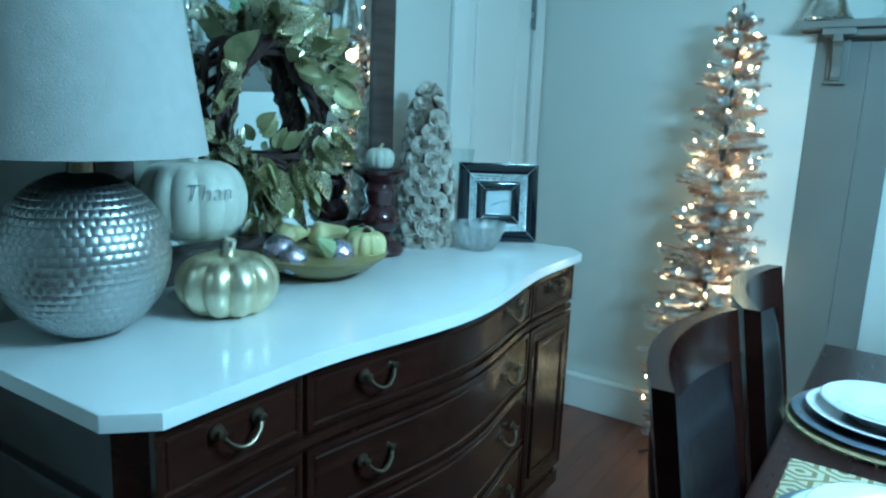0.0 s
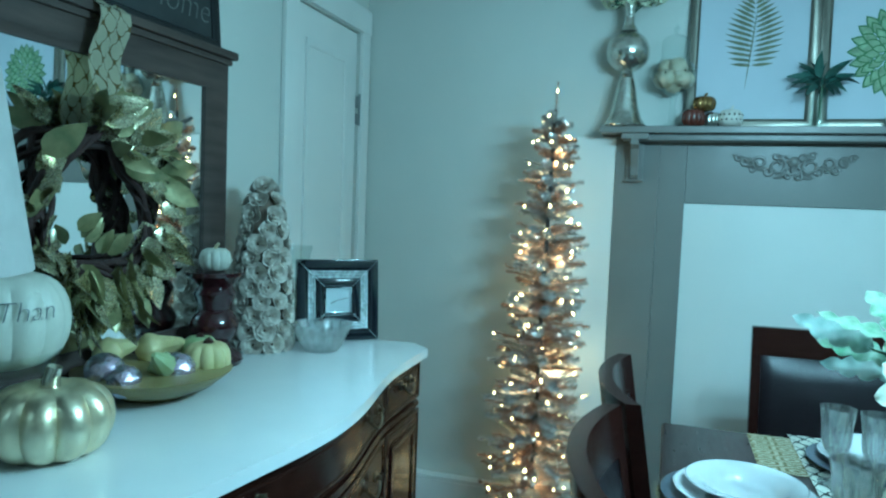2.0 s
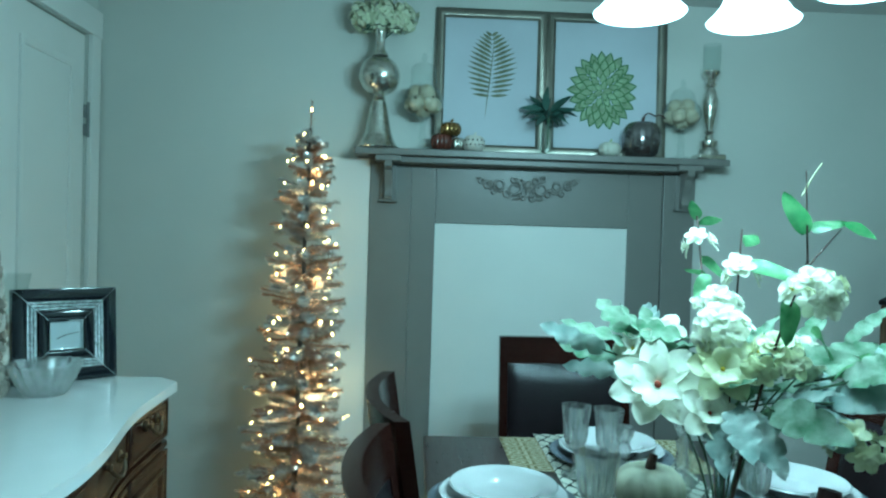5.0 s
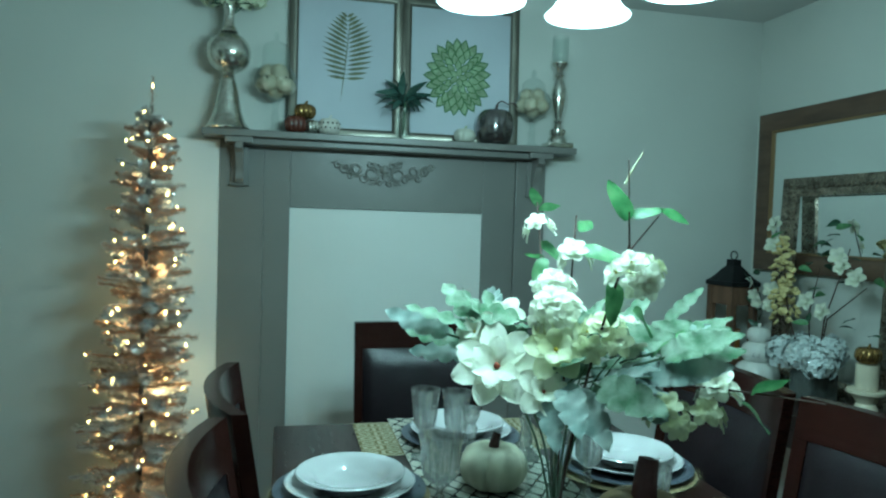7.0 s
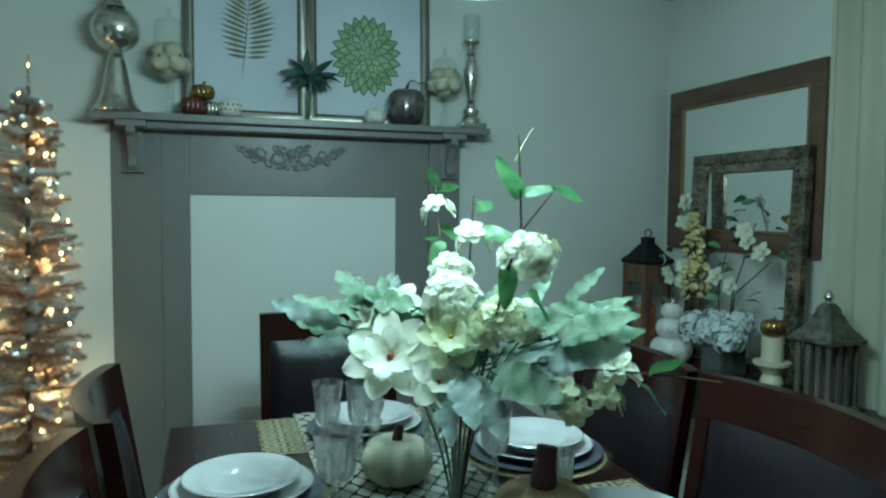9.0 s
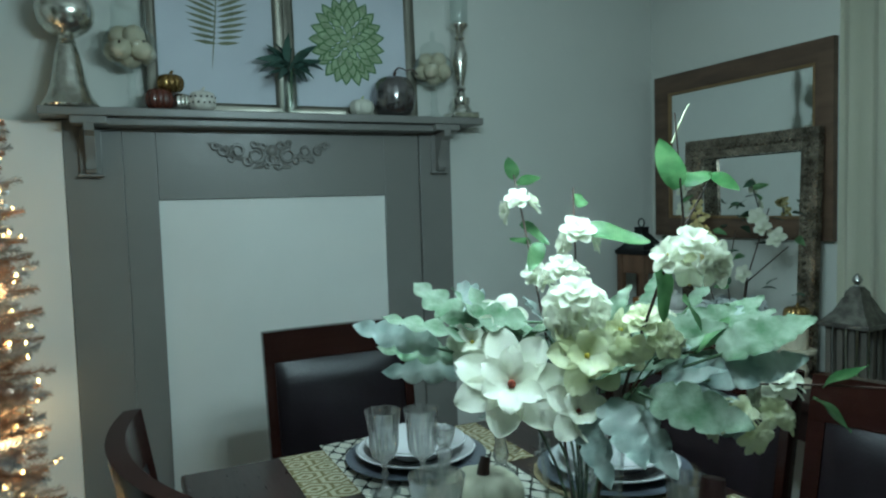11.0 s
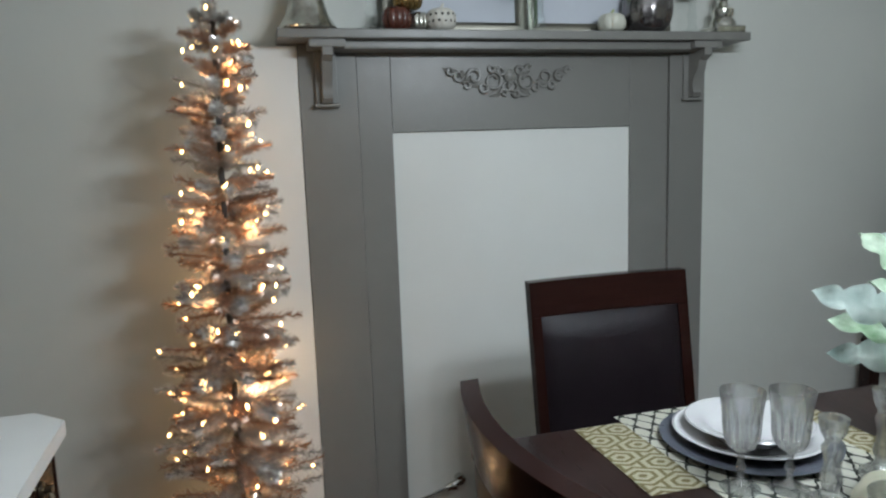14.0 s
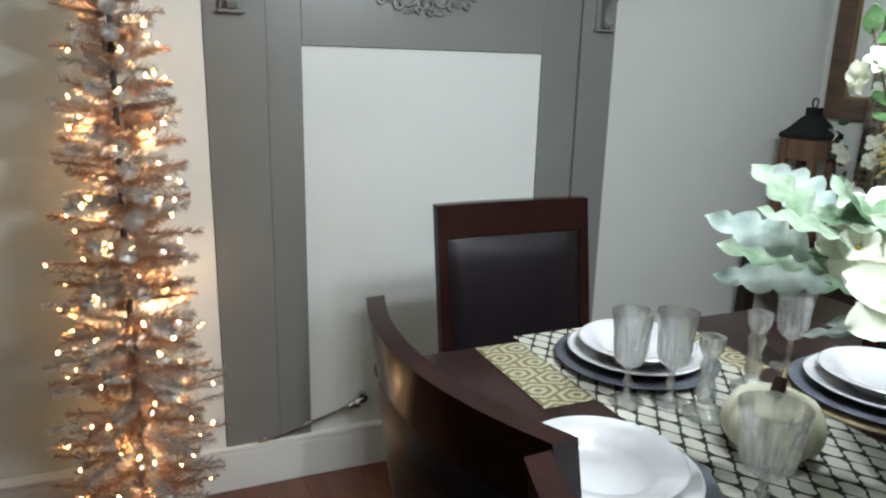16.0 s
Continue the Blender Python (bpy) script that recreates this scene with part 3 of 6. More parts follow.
for place in BULBS:
    d = (place - CHANDELIER)
    d.z = 0
    u = d.normalized()
    arm = part("arm", bm_tube([Vector((0, 0, 0.02)) + u * (SHADE_RING * s) + Vector((0, 0, 0.07 * math.sin(math.pi * s * 0.85))) for s in [i / 10 for i in range(11)]] + [u * SHADE_RING + Vector((0, 0, 0.05))], 0.006), CHROME, chandelier)
    part("socket_cup", bm_lathe([(0.0, 0.062), (0.024, 0.06), (0.028, 0.05), (0.028, 0.03), (0, 0.03)], 18, at=u * SHADE_RING), CHROME, arm)
    sh = bm_lathe([(0.026, 0.036), (0.040, 0.022), (0.050, -0.012), (0.059, -0.046), (0.076, -0.070), (0.089, -0.081), (0.087, -0.083), (0.073, -0.073), (0.056, -0.049), (0.047, -0.014), (0.037, 0.019), (0.024, 0.034)], 40, at=u * SHADE_RING)
    s = part("shade", sh, SHADE_GLASS, arm, "glowing white frosted glass bell shade")
    s.visible_shadow = False

# ---- mirrors ----
MX = -1.335
buffet_mirror = thing("buffet_mirror", "wide mirror in a grey-brown wooden frame with a top ledge", "mirror", pose(MX, 1.60, 0.8655, 0, 0, 90))
part("frame", bm_frame(-0.495, 0.495, 0.0, 0.862, 0.092, 0.022), WALNUT_FRAME, buffet_mirror)
part("glass", bm_box(-0.41, 0.41, -0.006, -0.001, 0.085, 0.78), MIRROR, buffet_mirror, "clear mirror glass", smooth=False)
part("ledge", bm_box(-0.515, 0.515, -0.045, 0.026, 0.8625, 0.886, 0.006), WALNUT_FRAME, buffet_mirror)
part("ledge_moulding", bm_box(-0.5, 0.5, -0.034, -0.0225, 0.845, 0.862, 0.004), WALNUT_FRAME, buffet_mirror)

wall_mirror = thing("wall_mirror", "large rectangular mirror in a flat warm brown wooden frame", "mirror", pose(RIGHT - 0.002, 2.71, 1.16, 0, 0, -90))
part("frame", bm_frame(-0.43, 0.43, 0.0, 0.697, 0.078, 0.024), BROWN_FRAME, wall_mirror)
part("gold_lip", bm_frame(-0.354, 0.354, 0.076, 0.621, 0.012, 0.016), GOLD_LIP, wall_mirror, "thin gilded inner edge")
part("glass", bm_box(-0.345, 0.345, -0.008, -0.002, 0.085, 0.612), MIRROR, wall_mirror, "clear mirror glass", smooth=False)
# ---- slim pre-lit tinsel tree ----
TINSEL = material("champagne_tinsel", (0.82, 0.66, 0.55), 0.22, metal=0.75, vary=0.2, scale=40, second=(0.70, 0.50, 0.38))
TINSEL_SILVER = material("silver_tinsel", (0.90, 0.88, 0.86), 0.2, metal=0.75, vary=0.1, scale=40)
POLE = material("dark_tree_pole", (0.06, 0.05, 0.045), 0.5, vary=0.1)
BULB = material("warm_mini_bulb", (1.0, 0.7, 0.4), 0.3, vary=0, emit=(1.0, 0.54, 0.18), emit_strength=15.0)
TREE = Vector((-0.505, 2.945, 0))
tree = thing("christmas_tree", "slim champagne tinsel tree with glowing warm mini lights", "tree", Matrix.Translation(TREE))
part("pole", bm_tube([(0, 0, 0.03), (0.01, 0, 0.9), (0.028, 0, 1.70)], 0.011, 10, taper=0.006), POLE, tree)
for a in (20, 110, 200, 290):
    c, s = math.cos(radians(a)), math.sin(radians(a))
    part("stand_foot", bm_tube([(0, 0, 0.05), (0.08 * c, 0.08 * s, 0.035), (0.17 * c, 0.17 * s, 0.006)], 0.006), POLE, tree)


def tree_radius(z):
    return np.interp(z, [0.15, 0.4, 0.9, 1.3, 1.6, 1.66], [0.20, 0.215, 0.165, 0.125, 0.082, 0.05])


rng = random.Random(11)


def brush(verts, faces, start, tip, spread, needles):
    """A bottle-brush sprig: thin tinsel strips all round a wire from start to tip."""
    axis = tip - start
    d = axis.normalized()
    u = d.orthogonal().normalized()
    w = d.cross(u)
    for i in range(needles):
        s = (i + rng.random()) / needles
        a = rng.uniform(0, 2 * math.pi)
        out = (u * math.cos(a) + w * math.sin(a)) * 0.85 + d * 0.5
        length = spread * rng.uniform(0.7, 1.2) * (0.45 + 0.55 * min(1, (1 - s) * 4 + 0.2))
        p = start + axis * s
        side = out.cross(d).normalized() * 0.0014
        b = len(verts)
        verts.extend([p - side, p + side, p + out.normalized() * length + side * 0.6, p + out.normalized() * length - side * 0.6])
        faces.append((b, b + 1, b + 2, b + 3))


tips = []
tiers = 44
for k in range(tiers):
    z = 0.15 + (1.64 - 0.15) * k / (tiers - 1)
    r = float(tree_radius(z))
    n = 8 if z < 0.8 else 7 if z < 1.3 else 6
    verts, faces = [], []
    for j in range(n):
        a = 2 * math.pi * (j + 0.5 * (k % 2)) / n + rng.uniform(-0.2, 0.2)
        rr = r * rng.uniform(0.74, 1.14)
        lift = rng.uniform(-0.03, 0.03)
        lean = 0.028 * z / 1.7
        start = Vector((lean + 0.01 * math.cos(a), 0.01 * math.sin(a), z - 0.012 + lift))
        tip = Vector((lean + rr * math.cos(a), rr * math.sin(a), z + lift + rng.uniform(-0.012, 0.026)))
        brush(verts, faces, start, tip, 0.025 if z < 1.2 else 0.021, 270 if z < 1.0 else 230)
        tips.append((start, tip))
    data = bpy.data.meshes.new("branch_tier")
    data.from_pydata([tuple(v) for v in verts], [], faces)
    data.materials.append(TINSEL_SILVER if k % 2 else TINSEL)
    o = new("branch_tier", data)
    o.parent = tree
verts, faces = [], []
brush(verts, faces, Vector((0.028, 0, 1.62)), Vector((0.032, 0, 1.80)), 0.017, 150)
data = bpy.data.meshes.new("tip")
data.from_pydata([tuple(v) for v in verts], [], faces)
data.materials.append(TINSEL)
o = new("tip", data)
o.parent = tree
bulb = None
lit = []
for start, tip in tips:
    if rng.random() < 0.42:
        s = rng.uniform(0.6, 1.0)
        p = start.lerp(tip, s) + Vector((rng.uniform(-0.01, 0.01), rng.uniform(-0.01, 0.01), rng.uniform(-0.012, 0.018)))
        m = Matrix.Translation(p) @ Euler((rng.uniform(-0.6, 0.6), rng.uniform(-0.6, 0.6), 0)).to_matrix().to_4x4() @ Matrix.Scale(rng.uniform(0.65, 1.3), 4)
        if bulb is None:
            bulb = part("bulb", bm_lathe([(0, -0.007), (0.0027, -0.0045), (0.0034, 0.0), (0.0024, 0.005), (0, 0.0075)], 7), BULB, tree, at=m)
        else:
            again(bulb, tree, m)
        lit.append(p)
again(bulb, tree, Matrix.Translation((0.033, -0.012, 1.765)))
for i in range(16):
    p = lit[int((i + 0.5) * len(lit) / 16)]
    k = 1.1 if i % 2 and p.y < 0.04 else 0.35
    point_lamp("mini_bulb_light", TREE + Vector((p.x * k, p.y * k, p.z)), 0.2 if i % 2 else 0.42, (1.0, 0.58, 0.27), 0.03)
# ---- on the dining table ----
def cloth_material(name, ground, line, scale, thick, kind):
    m = bpy.data.materials.new(name)
    m.use_nodes = True
    n, l = m.node_tree.nodes, m.node_tree.links
    b = n["Principled BSDF"]
    b.inputs["Roughness"].default_value = 0.85
    co, mp = n.new("ShaderNodeTexCoord"), n.new("ShaderNodeMapping")
    mp.inputs["Scale"].default_value = scale
    l.new(co.outputs["Object"], mp.inputs[0])
    sep = n.new("ShaderNodeSeparateXYZ")
    l.new(mp.outputs[0], sep.inputs[0])

    def op(kind_, a, c=None):
        q = n.new("ShaderNodeMath")
        q.operation = kind_
        for i, v in enumerate((a, c)):
            if v is None:
                continue
            if isinstance(v, (int, float)):
                q.inputs[i].default_value = v
            else:
                l.new(v, q.inputs[i])
        return q.outputs[0]

    x, y = sep.outputs[0], sep.outputs[1]
    sx, sy = op("SINE", op("MULTIPLY", x, 2 * math.pi)), op("SINE", op("MULTIPLY", y, 2 * math.pi))
    if kind == "trellis":
        wob = op("MULTIPLY", op("SINE", op("MULTIPLY", op("ADD", x, y), 4 * math.pi)), 0.18)
        val = op("ABSOLUTE", op("ADD", op("ADD", sx, sy), wob))
        fac = op("LESS_THAN", val, thick)
    else:
        cx, cy = op("COSINE", op("MULTIPLY", x, 2 * math.pi)), op("COSINE", op("MULTIPLY", y, 2 * math.pi))
        def hexagon(dx, dy):
            u = op("ABSOLUTE", op("SUBTRACT", op("FRACT", op("ADD", x, dx)), 0.5))
            v = op("ABSOLUTE", op("SUBTRACT", op("FRACT", op("ADD", y, dy)), 0.5))
            return op("MAXIMUM", op("MULTIPLY", u, 1.35), op("ADD", op("MULTIPLY", u, 0.75), v))
        ring = op("MINIMUM", hexagon(0.0, 0.0), hexagon(0.5, 0.5))
        fac = op("LESS_THAN", op("FRACT", op("MULTIPLY", ring, 5.0)), thick)
    weave = n.new("ShaderNodeTexNoise")
    weave.inputs["Scale"].default_value = 300
    l.new(co.outputs["Object"], weave.inputs["Vector"])
    mix = n.new("ShaderNodeMix")
    mix.data_type = "RGBA"
    mix.inputs["A"].default_value, mix.inputs["B"].default_value = (*ground, 1), (*line, 1)
    l.new(fac, mix.inputs["Factor"])
    l.new(mix.outputs["Result"], b.inputs["Base Color"])
    bump = n.new("ShaderNodeBump")
    bump.inputs["Strength"].default_value, bump.inputs["Distance"].default_value = 0.3, 0.001
    l.new(weave.outputs["Fac"], bump.inputs["Height"])
    l.new(bump.outputs[0], b.inputs["Normal"])
    return m


RUNNER = cloth_material("white_trellis_cloth", (0.70, 0.69, 0.60), (0.03, 0.032, 0.024), (24, 17, 1), 0.34, "trellis")
MAT_GOLD = cloth_material("gold_geometric_cloth", (0.58, 0.54, 0.38), (0.24, 0.2, 0.09), (8.5, 13.0, 1), 0.45, "hexagons")
CHINA = material("white_china", (0.45, 0.45, 0.455), 0.14, vary=0.02, coat=0.3, rough_vary=0.03)
CHARGER = material("grey_blue_charger", (0.12, 0.13, 0.16), 0.3, metal=0.4, vary=0.06, scale=20)
STRAW = material("woven_gold_fringe", (0.28, 0.23, 0.12), 0.75, vary=0.3, scale=60, bump=0.5, bump_scale=200)
CUT_GLASS = thin_glass("cut_crystal", (0.985, 0.99, 0.99), 0.13, 0.05, 0.45)
PUMPKIN_WHITE = material("cream_pumpkin", (0.62, 0.6, 0.48), 0.5, vary=0.08, scale=12, second=(0.5, 0.5, 0.36))
STEM_DARK = material("dark_wood_stem", (0.05, 0.022, 0.016), 0.5, vary=0.2, scale=30)


def cloth(name, label, category, x0, x1, y0, y1, mat, z, seed, group=""):
    cx, cy = (x0 + x1) / 2, (y0 + y1) / 2
    ob = thing(name, label, category, Matrix.Translation((cx, cy, z)), group)
    bm = bmesh.new()
    nx, ny = 10, max(8, int((y1 - y0) * 30))
    g = [[bm.verts.new((x0 - cx + (x1 - x0) * i / nx, y0 - cy + (y1 - y0) * j / ny, 0.0006 * (1 + noise.noise((i * 0.6, j * 0.5, seed))))) for j in range(ny + 1)] for i in range(nx + 1)]
    for i in range(nx):
        for j in range(ny):
            bm.faces.new((g[i][j], g[i + 1][j], g[i + 1][j + 1], g[i][j + 1]))
    bmesh.ops.solidify(bm, geom=bm.faces, thickness=0.0012)
    part("fabric", bm, mat, ob)
    return ob


MATS = "gold geometric patterned fabric placemat on the dark table"
for k, (x0, x1, y0, y1) in enumerate(((0.180, 0.70, 2.025, 2.312), (0.0, 0.275, 1.17, 1.56), (0.635, 0.925, 1.25, 1.66))):
    cloth("placemat", MATS, "placemat", x0, x1, y0, y1, MAT_GOLD, TZ + 0.0016, k, "placemats on the table")
cloth("table_runner", "white table runner with a black trellis print", "table runner", 0.283, 0.625, 0.72, 2.338, RUNNER, TZ + 0.0044, 9)


def round_mat(x, y):
    ob = thing("woven_round_mat", "round woven straw mat with a frayed fringe", "placemat", pose(x, y, TZ + 0.0072), "round mats on the table")
    part("weave", bm_lathe([(0.0, 0), (0.165, 0), (0.168, 0.002), (0.165, 0.004), (0, 0.004)], 40), STRAW, ob)
    rr = random.Random(int(x * 100))
    verts, faces = [], []
    for i in range(240):
        a = 2 * math.pi * i / 240 + rr.uniform(-0.01, 0.01)
        r1 = 0.166 + rr.uniform(0.012, 0.024)
        b = len(verts)
        t_ = 0.0035
        verts.extend([(0.164 * math.cos(a - t_), 0.164 * math.sin(a - t_), 0.002), (0.164 * math.cos(a + t_), 0.164 * math.sin(a + t_), 0.002), (r1 * math.cos(a + t_ / 2), r1 * math.sin(a + t_ / 2), rr.uniform(0, 0.003))])
        faces.append((b, b + 1, b + 2))
    d = bpy.data.meshes.new("fringe")
    d.from_pydata(verts, [], faces)
    d.materials.append(STRAW)
    o = new("fringe", d)
    o.parent = ob
    return ob


def place_setting(x, y, z):
    """Charger, dinner plate and soup plate, stacked."""
    ch = thing("charger_plate", "dark grey-blue charger plate under white china", "plate", pose(x, y, z), "chargers on the table")
    part("disc", bm_lathe([(0, 0), (0.1, 0), (0.12, 0.003), (0.158, 0.010), (0.160, 0.012), (0.156, 0.0135), (0.118, 0.007), (0.1, 0.005), (0, 0.005)], 56), CHARGER, ch)
    dp = thing("dinner_plate", "plain white china dinner plate on a grey charger", "plate", pose(x, y, z + 0.0055), "plates on the table")
    part("plate", bm_lathe([(0, 0), (0.08, 0), (0.095, 0.005), (0.133, 0.020), (0.136, 0.023), (0.132, 0.0245), (0.094, 0.011), (0.08, 0.006), (0, 0.006)], 56), CHINA, dp)
    sp = thing("soup_plate", "white rimmed china soup plate on a dinner plate", "plate", pose(x, y, z + 0.012), "soup plates on the table")
    part("plate", bm_lathe([(0, 0), (0.06, 0), (0.072, 0.01), (0.084, 0.024), (0.112, 0.032), (0.1145, 0.034), (0.112, 0.036), (0.082, 0.029), (0.068, 0.014), (0.056, 0.006), (0, 0.006)], 56), CHINA, sp)


place_setting(0.455, 2.14, TZ + 0.0063)
for x, y in ((0.125, 1.785), (0.785, 1.85)):
    round_mat(x, y)
    place_setting(x, y, TZ + 0.0115)
for x, y in ((0.16, 1.33), (0.765, 1.42)):
    place_setting(x, y, TZ + 0.0035)


def cut(bm, n, z0, z1, depth):
    """Press n vertical flutes into a turned glass between two heights."""
    for v in bm.verts:
        if z0 <= v.co.z <= z1:
            a = math.atan2(v.co.y, v.co.x)
            f = 1 - depth * (0.5 + 0.5 * math.cos(n * a))
            v.co.x *= f
            v.co.y *= f
    return bm


def goblet(x, y, z, h=0.168, rz=0):
    g = thing("crystal_goblet", "clear cut crystal stemmed goblet", "glass", pose(x, y, z, 0, 0, rz), "glasses on the table")
    s = h / 0.178
    part("base", bm_lathe([(0, 0), (0.031, 0), (0.032, 0.002), (0.012, 0.007), (0.006, 0.014), (0, 0.015)], 32), CUT_GLASS, g)
    part("stem", cut(bm_lathe([(0.0, 0.0155), (0.0055, 0.0155), (0.005, 0.03), (0.009, 0.038), (0.005, 0.046), (0.0065, 0.066 * s), (0, 0.067 * s)], 24), 6, 0.02, 0.06, 0.15), CUT_GLASS, g)
    bowl = bm_lathe([(0, 0.068 * s), (0.010, 0.069 * s), (0.022, 0.078 * s), (0.0285, 0.092 * s), (0.0305, 0.11 * s), (0.031, 0.128 * s), (0.0325, 0.15 * s), (0.036, 0.178 * s), (0.0345, 0.178 * s), (0.031, 0.15 * s), (0.0293, 0.128 * s), (0.0287, 0.112 * s), (0.026, 0.095 * s), (0.02, 0.083 * s), (0.01, 0.077 * s), (0, 0.076 * s)], 84)
    part("bowl", cut(bowl, 12, 0.075 * s, 0.14 * s, 0.2), CUT_GLASS, g)
    return g


def tumbler(x, y, z, h=0.15, r=0.042, label="clear cut crystal footed tumbler"):
    g = thing("crystal_tumbler", label, "glass", pose(x, y, z), "glasses on the table")
    part("foot", cut(bm_lathe([(0, 0), (r * 0.8, 0), (r * 0.82, 0.004), (r * 0.45, 0.016), (r * 0.5, 0.026), (0, 0.027)], 32), 8, 0.005, 0.03, 0.1), CUT_GLASS, g)
    part("cup", cut(bm_lathe([(0, 0.0275), (r * 0.55, 0.028), (r * 0.8, 0.05), (r * 0.92, h * 0.65), (r, h), (r * 0.96, h), (r * 0.87, h * 0.65), (r * 0.72, 0.056), (r * 0.4, 0.037), (0, 0.036)], 72), 12, 0.03, h * 0.7, 0.2), CUT_GLASS, g)
    return g


RZ = TZ + 0.0066
goblet(0.325, 1.995, RZ)
goblet(0.397, 1.968, RZ, 0.168, 12)
wide = goblet(0.288, 1.66, TZ + 0.0068, 0.168)
wide.matrix_basis = wide.matrix_basis @ Matrix.Diagonal((1.25, 1.25, 0.94, 1.0))
goblet(0.63, 1.715, TZ + 0.0002, 0.17)
tumbler(0.668, 1.52, TZ + 0.0034, 0.13, 0.036)
goblet(0.735, 2.02, TZ + 0.0002, 0.16)


def crystal_candlestick(x, y, z, h):
    c = thing("crystal_candlestick", "clear pressed crystal candlestick holder", "candlestick", pose(x, y, z), "crystal candlesticks on the runner")
    part("base", cut(bm_lathe([(0, 0), (0.036, 0), (0.037, 0.006), (0.02, 0.018), (0.012, 0.026), (0, 0.027)], 32), 8, 0.003, 0.03, 0.1), CUT_GLASS, c)
    part("shaft", cut(bm_lathe([(0, 0.0275), (0.012, 0.0275), (0.018, 0.045), (0.011, h * 0.5), (0.017, h * 0.66), (0.010, h * 0.74), (0, h * 0.745)], 32), 8, 0.03, h * 0.7, 0.14), CUT_GLASS, c)
    part("cup", cut(bm_lathe([(0, h * 0.75), (0.012, h * 0.755), (0.02, h * 0.86), (0.022, h), (0.014, h), (0.0125, h * 0.88), (0, h * 0.86)], 32), 10, h * 0.76, h * 0.95, 0.12), CUT_GLASS, c)


crystal_candlestick(0.417, 1.905, RZ, 0.143)
crystal_candlestick(0.572, 1.955, RZ, 0.15)


def pumpkin(name, label, x, y, z, r, h, mat, stem_mat, stem=0.035, ribs=10, group="", depth=0.12, squash=1.0, stem_r=0.012):
    p = thing(name, label, "pumpkin", pose(x, y, z), group)
    prof = [(0.0, 0.05 * h)] + [(r * (math.sin(math.pi * (0.06 + 0.88 * i / 14)) ** 0.62), h * (0.5 - 0.5 * math.cos(math.pi * i / 14))) for i in range(15)] + [(0.0, 0.93 * h)]
    part("body", bm_lathe(prof, 60, ribs, depth), mat, p)
    if stem:
        part("stem", bm_tube([(0, 0, h * 0.93), (0.002, 0, h * 0.93 + stem * 0.5), (0.008, 0.003, h * 0.93 + stem)], stem_r, 10, taper=stem_r * 0.75), stem_mat, p)
    return p


pumpkin("pumpkin", "cream fabric pumpkin with a dark wooden stem", 0.437, 1.785, RZ, 0.075, 0.092, PUMPKIN_WHITE, STEM_DARK, 0.032, 9, "pumpkins on the runner")
pumpkin("pumpkin", "tan fabric pumpkin with a dark wooden stem", 0.575, 1.385, RZ, 0.088, 0.13, material("tan_pumpkin", (0.3, 0.22, 0.12), 0.55, vary=0.12, scale=12), material("plum_brown_stem", (0.09, 0.04, 0.04), 0.6, vary=0.2, scale=20), 0.07, 9, "pumpkins on the runner", stem_r=0.022)

# ---- centrepiece ----
VASE = Vector((0.49, 1.56, RZ))
PETAL = material("ivory_petal", (0.80, 0.80, 0.71), 0.55, vary=0.06, scale=30, second=(0.68, 0.71, 0.55), sheen=0.2, translucent=0.35)
PETAL_CREAM = material("cream_petal", (0.58, 0.61, 0.34), 0.55, vary=0.12, scale=30, second=(0.68, 0.70, 0.52), translucent=0.35)
YELLOW = material("yellow_stamen", (0.6, 0.5, 0.05), 0.6, vary=0.1, scale=60)
RED_HEART = material("rust_stamen", (0.3, 0.06, 0.03), 0.6, vary=0.2, scale=60)
DUSTY = material("dusty_grey_green_leaf", (0.40, 0.47, 0.37), 0.75, vary=0.15, scale=28, second=(0.10, 0.19, 0.085), sheen=0.3, bump=0.4, bump_scale=90, translucent=0.1)
DUSTY_BLUE = material("silvery_blue_leaf", (0.56, 0.61, 0.57), 0.75, vary=0.12, scale=20, second=(0.24, 0.32, 0.29), sheen=0.3, bump=0.12, bump_scale=60)
GREEN = material("bright_green_leaf", (0.24, 0.38, 0.18), 0.4, vary=0.2, scale=40, second=(0.09, 0.2, 0.07), coat=0.3, translucent=0.25, bump=0.3, bump_scale=60)
TWIG = material("brown_twig", (0.06, 0.035, 0.025), 0.7, vary=0.2, scale=40)
STEM_GREEN = material("green_stem", (0.08, 0.13, 0.06), 0.6, vary=0.2, scale=20)
bouquet = thing("flower_centrepiece", "tall glass vase of white magnolias, blossoms and grey-green leaves", "flowers", Matrix.Translation(VASE))
part("vase", bm_lathe([(0, 0), (0.052, 0), (0.055, 0.004), (0.058, 0.1), (0.066, 0.215), (0.0635, 0.215), (0.0555, 0.1), (0.052, 0.012), (0, 0.011)], 48), BLOWN_GLASS, bouquet, "clear flared glass vase")


def stem_to(p, mat=None, r=0.0025, bend=0.03, base=None):
    p = Vector(p) - VASE
    b = Vector(base) - VASE if base else Vector((p.x * 0.06, p.y * 0.06, 0.03))
    mid = b.lerp(p, 0.5) + Vector((0, 0, bend)) if base else Vector((p.x * 0.22, p.y * 0.22, 0.24))
    pts = [b.lerp(mid, t) .lerp(mid.lerp(p, t), t) for t in [i / 8 for i in range(9)]]
    part("stem", bm_tube(pts, r, 6, taper=r * 0.6), mat or STEM_GREEN, bouquet)


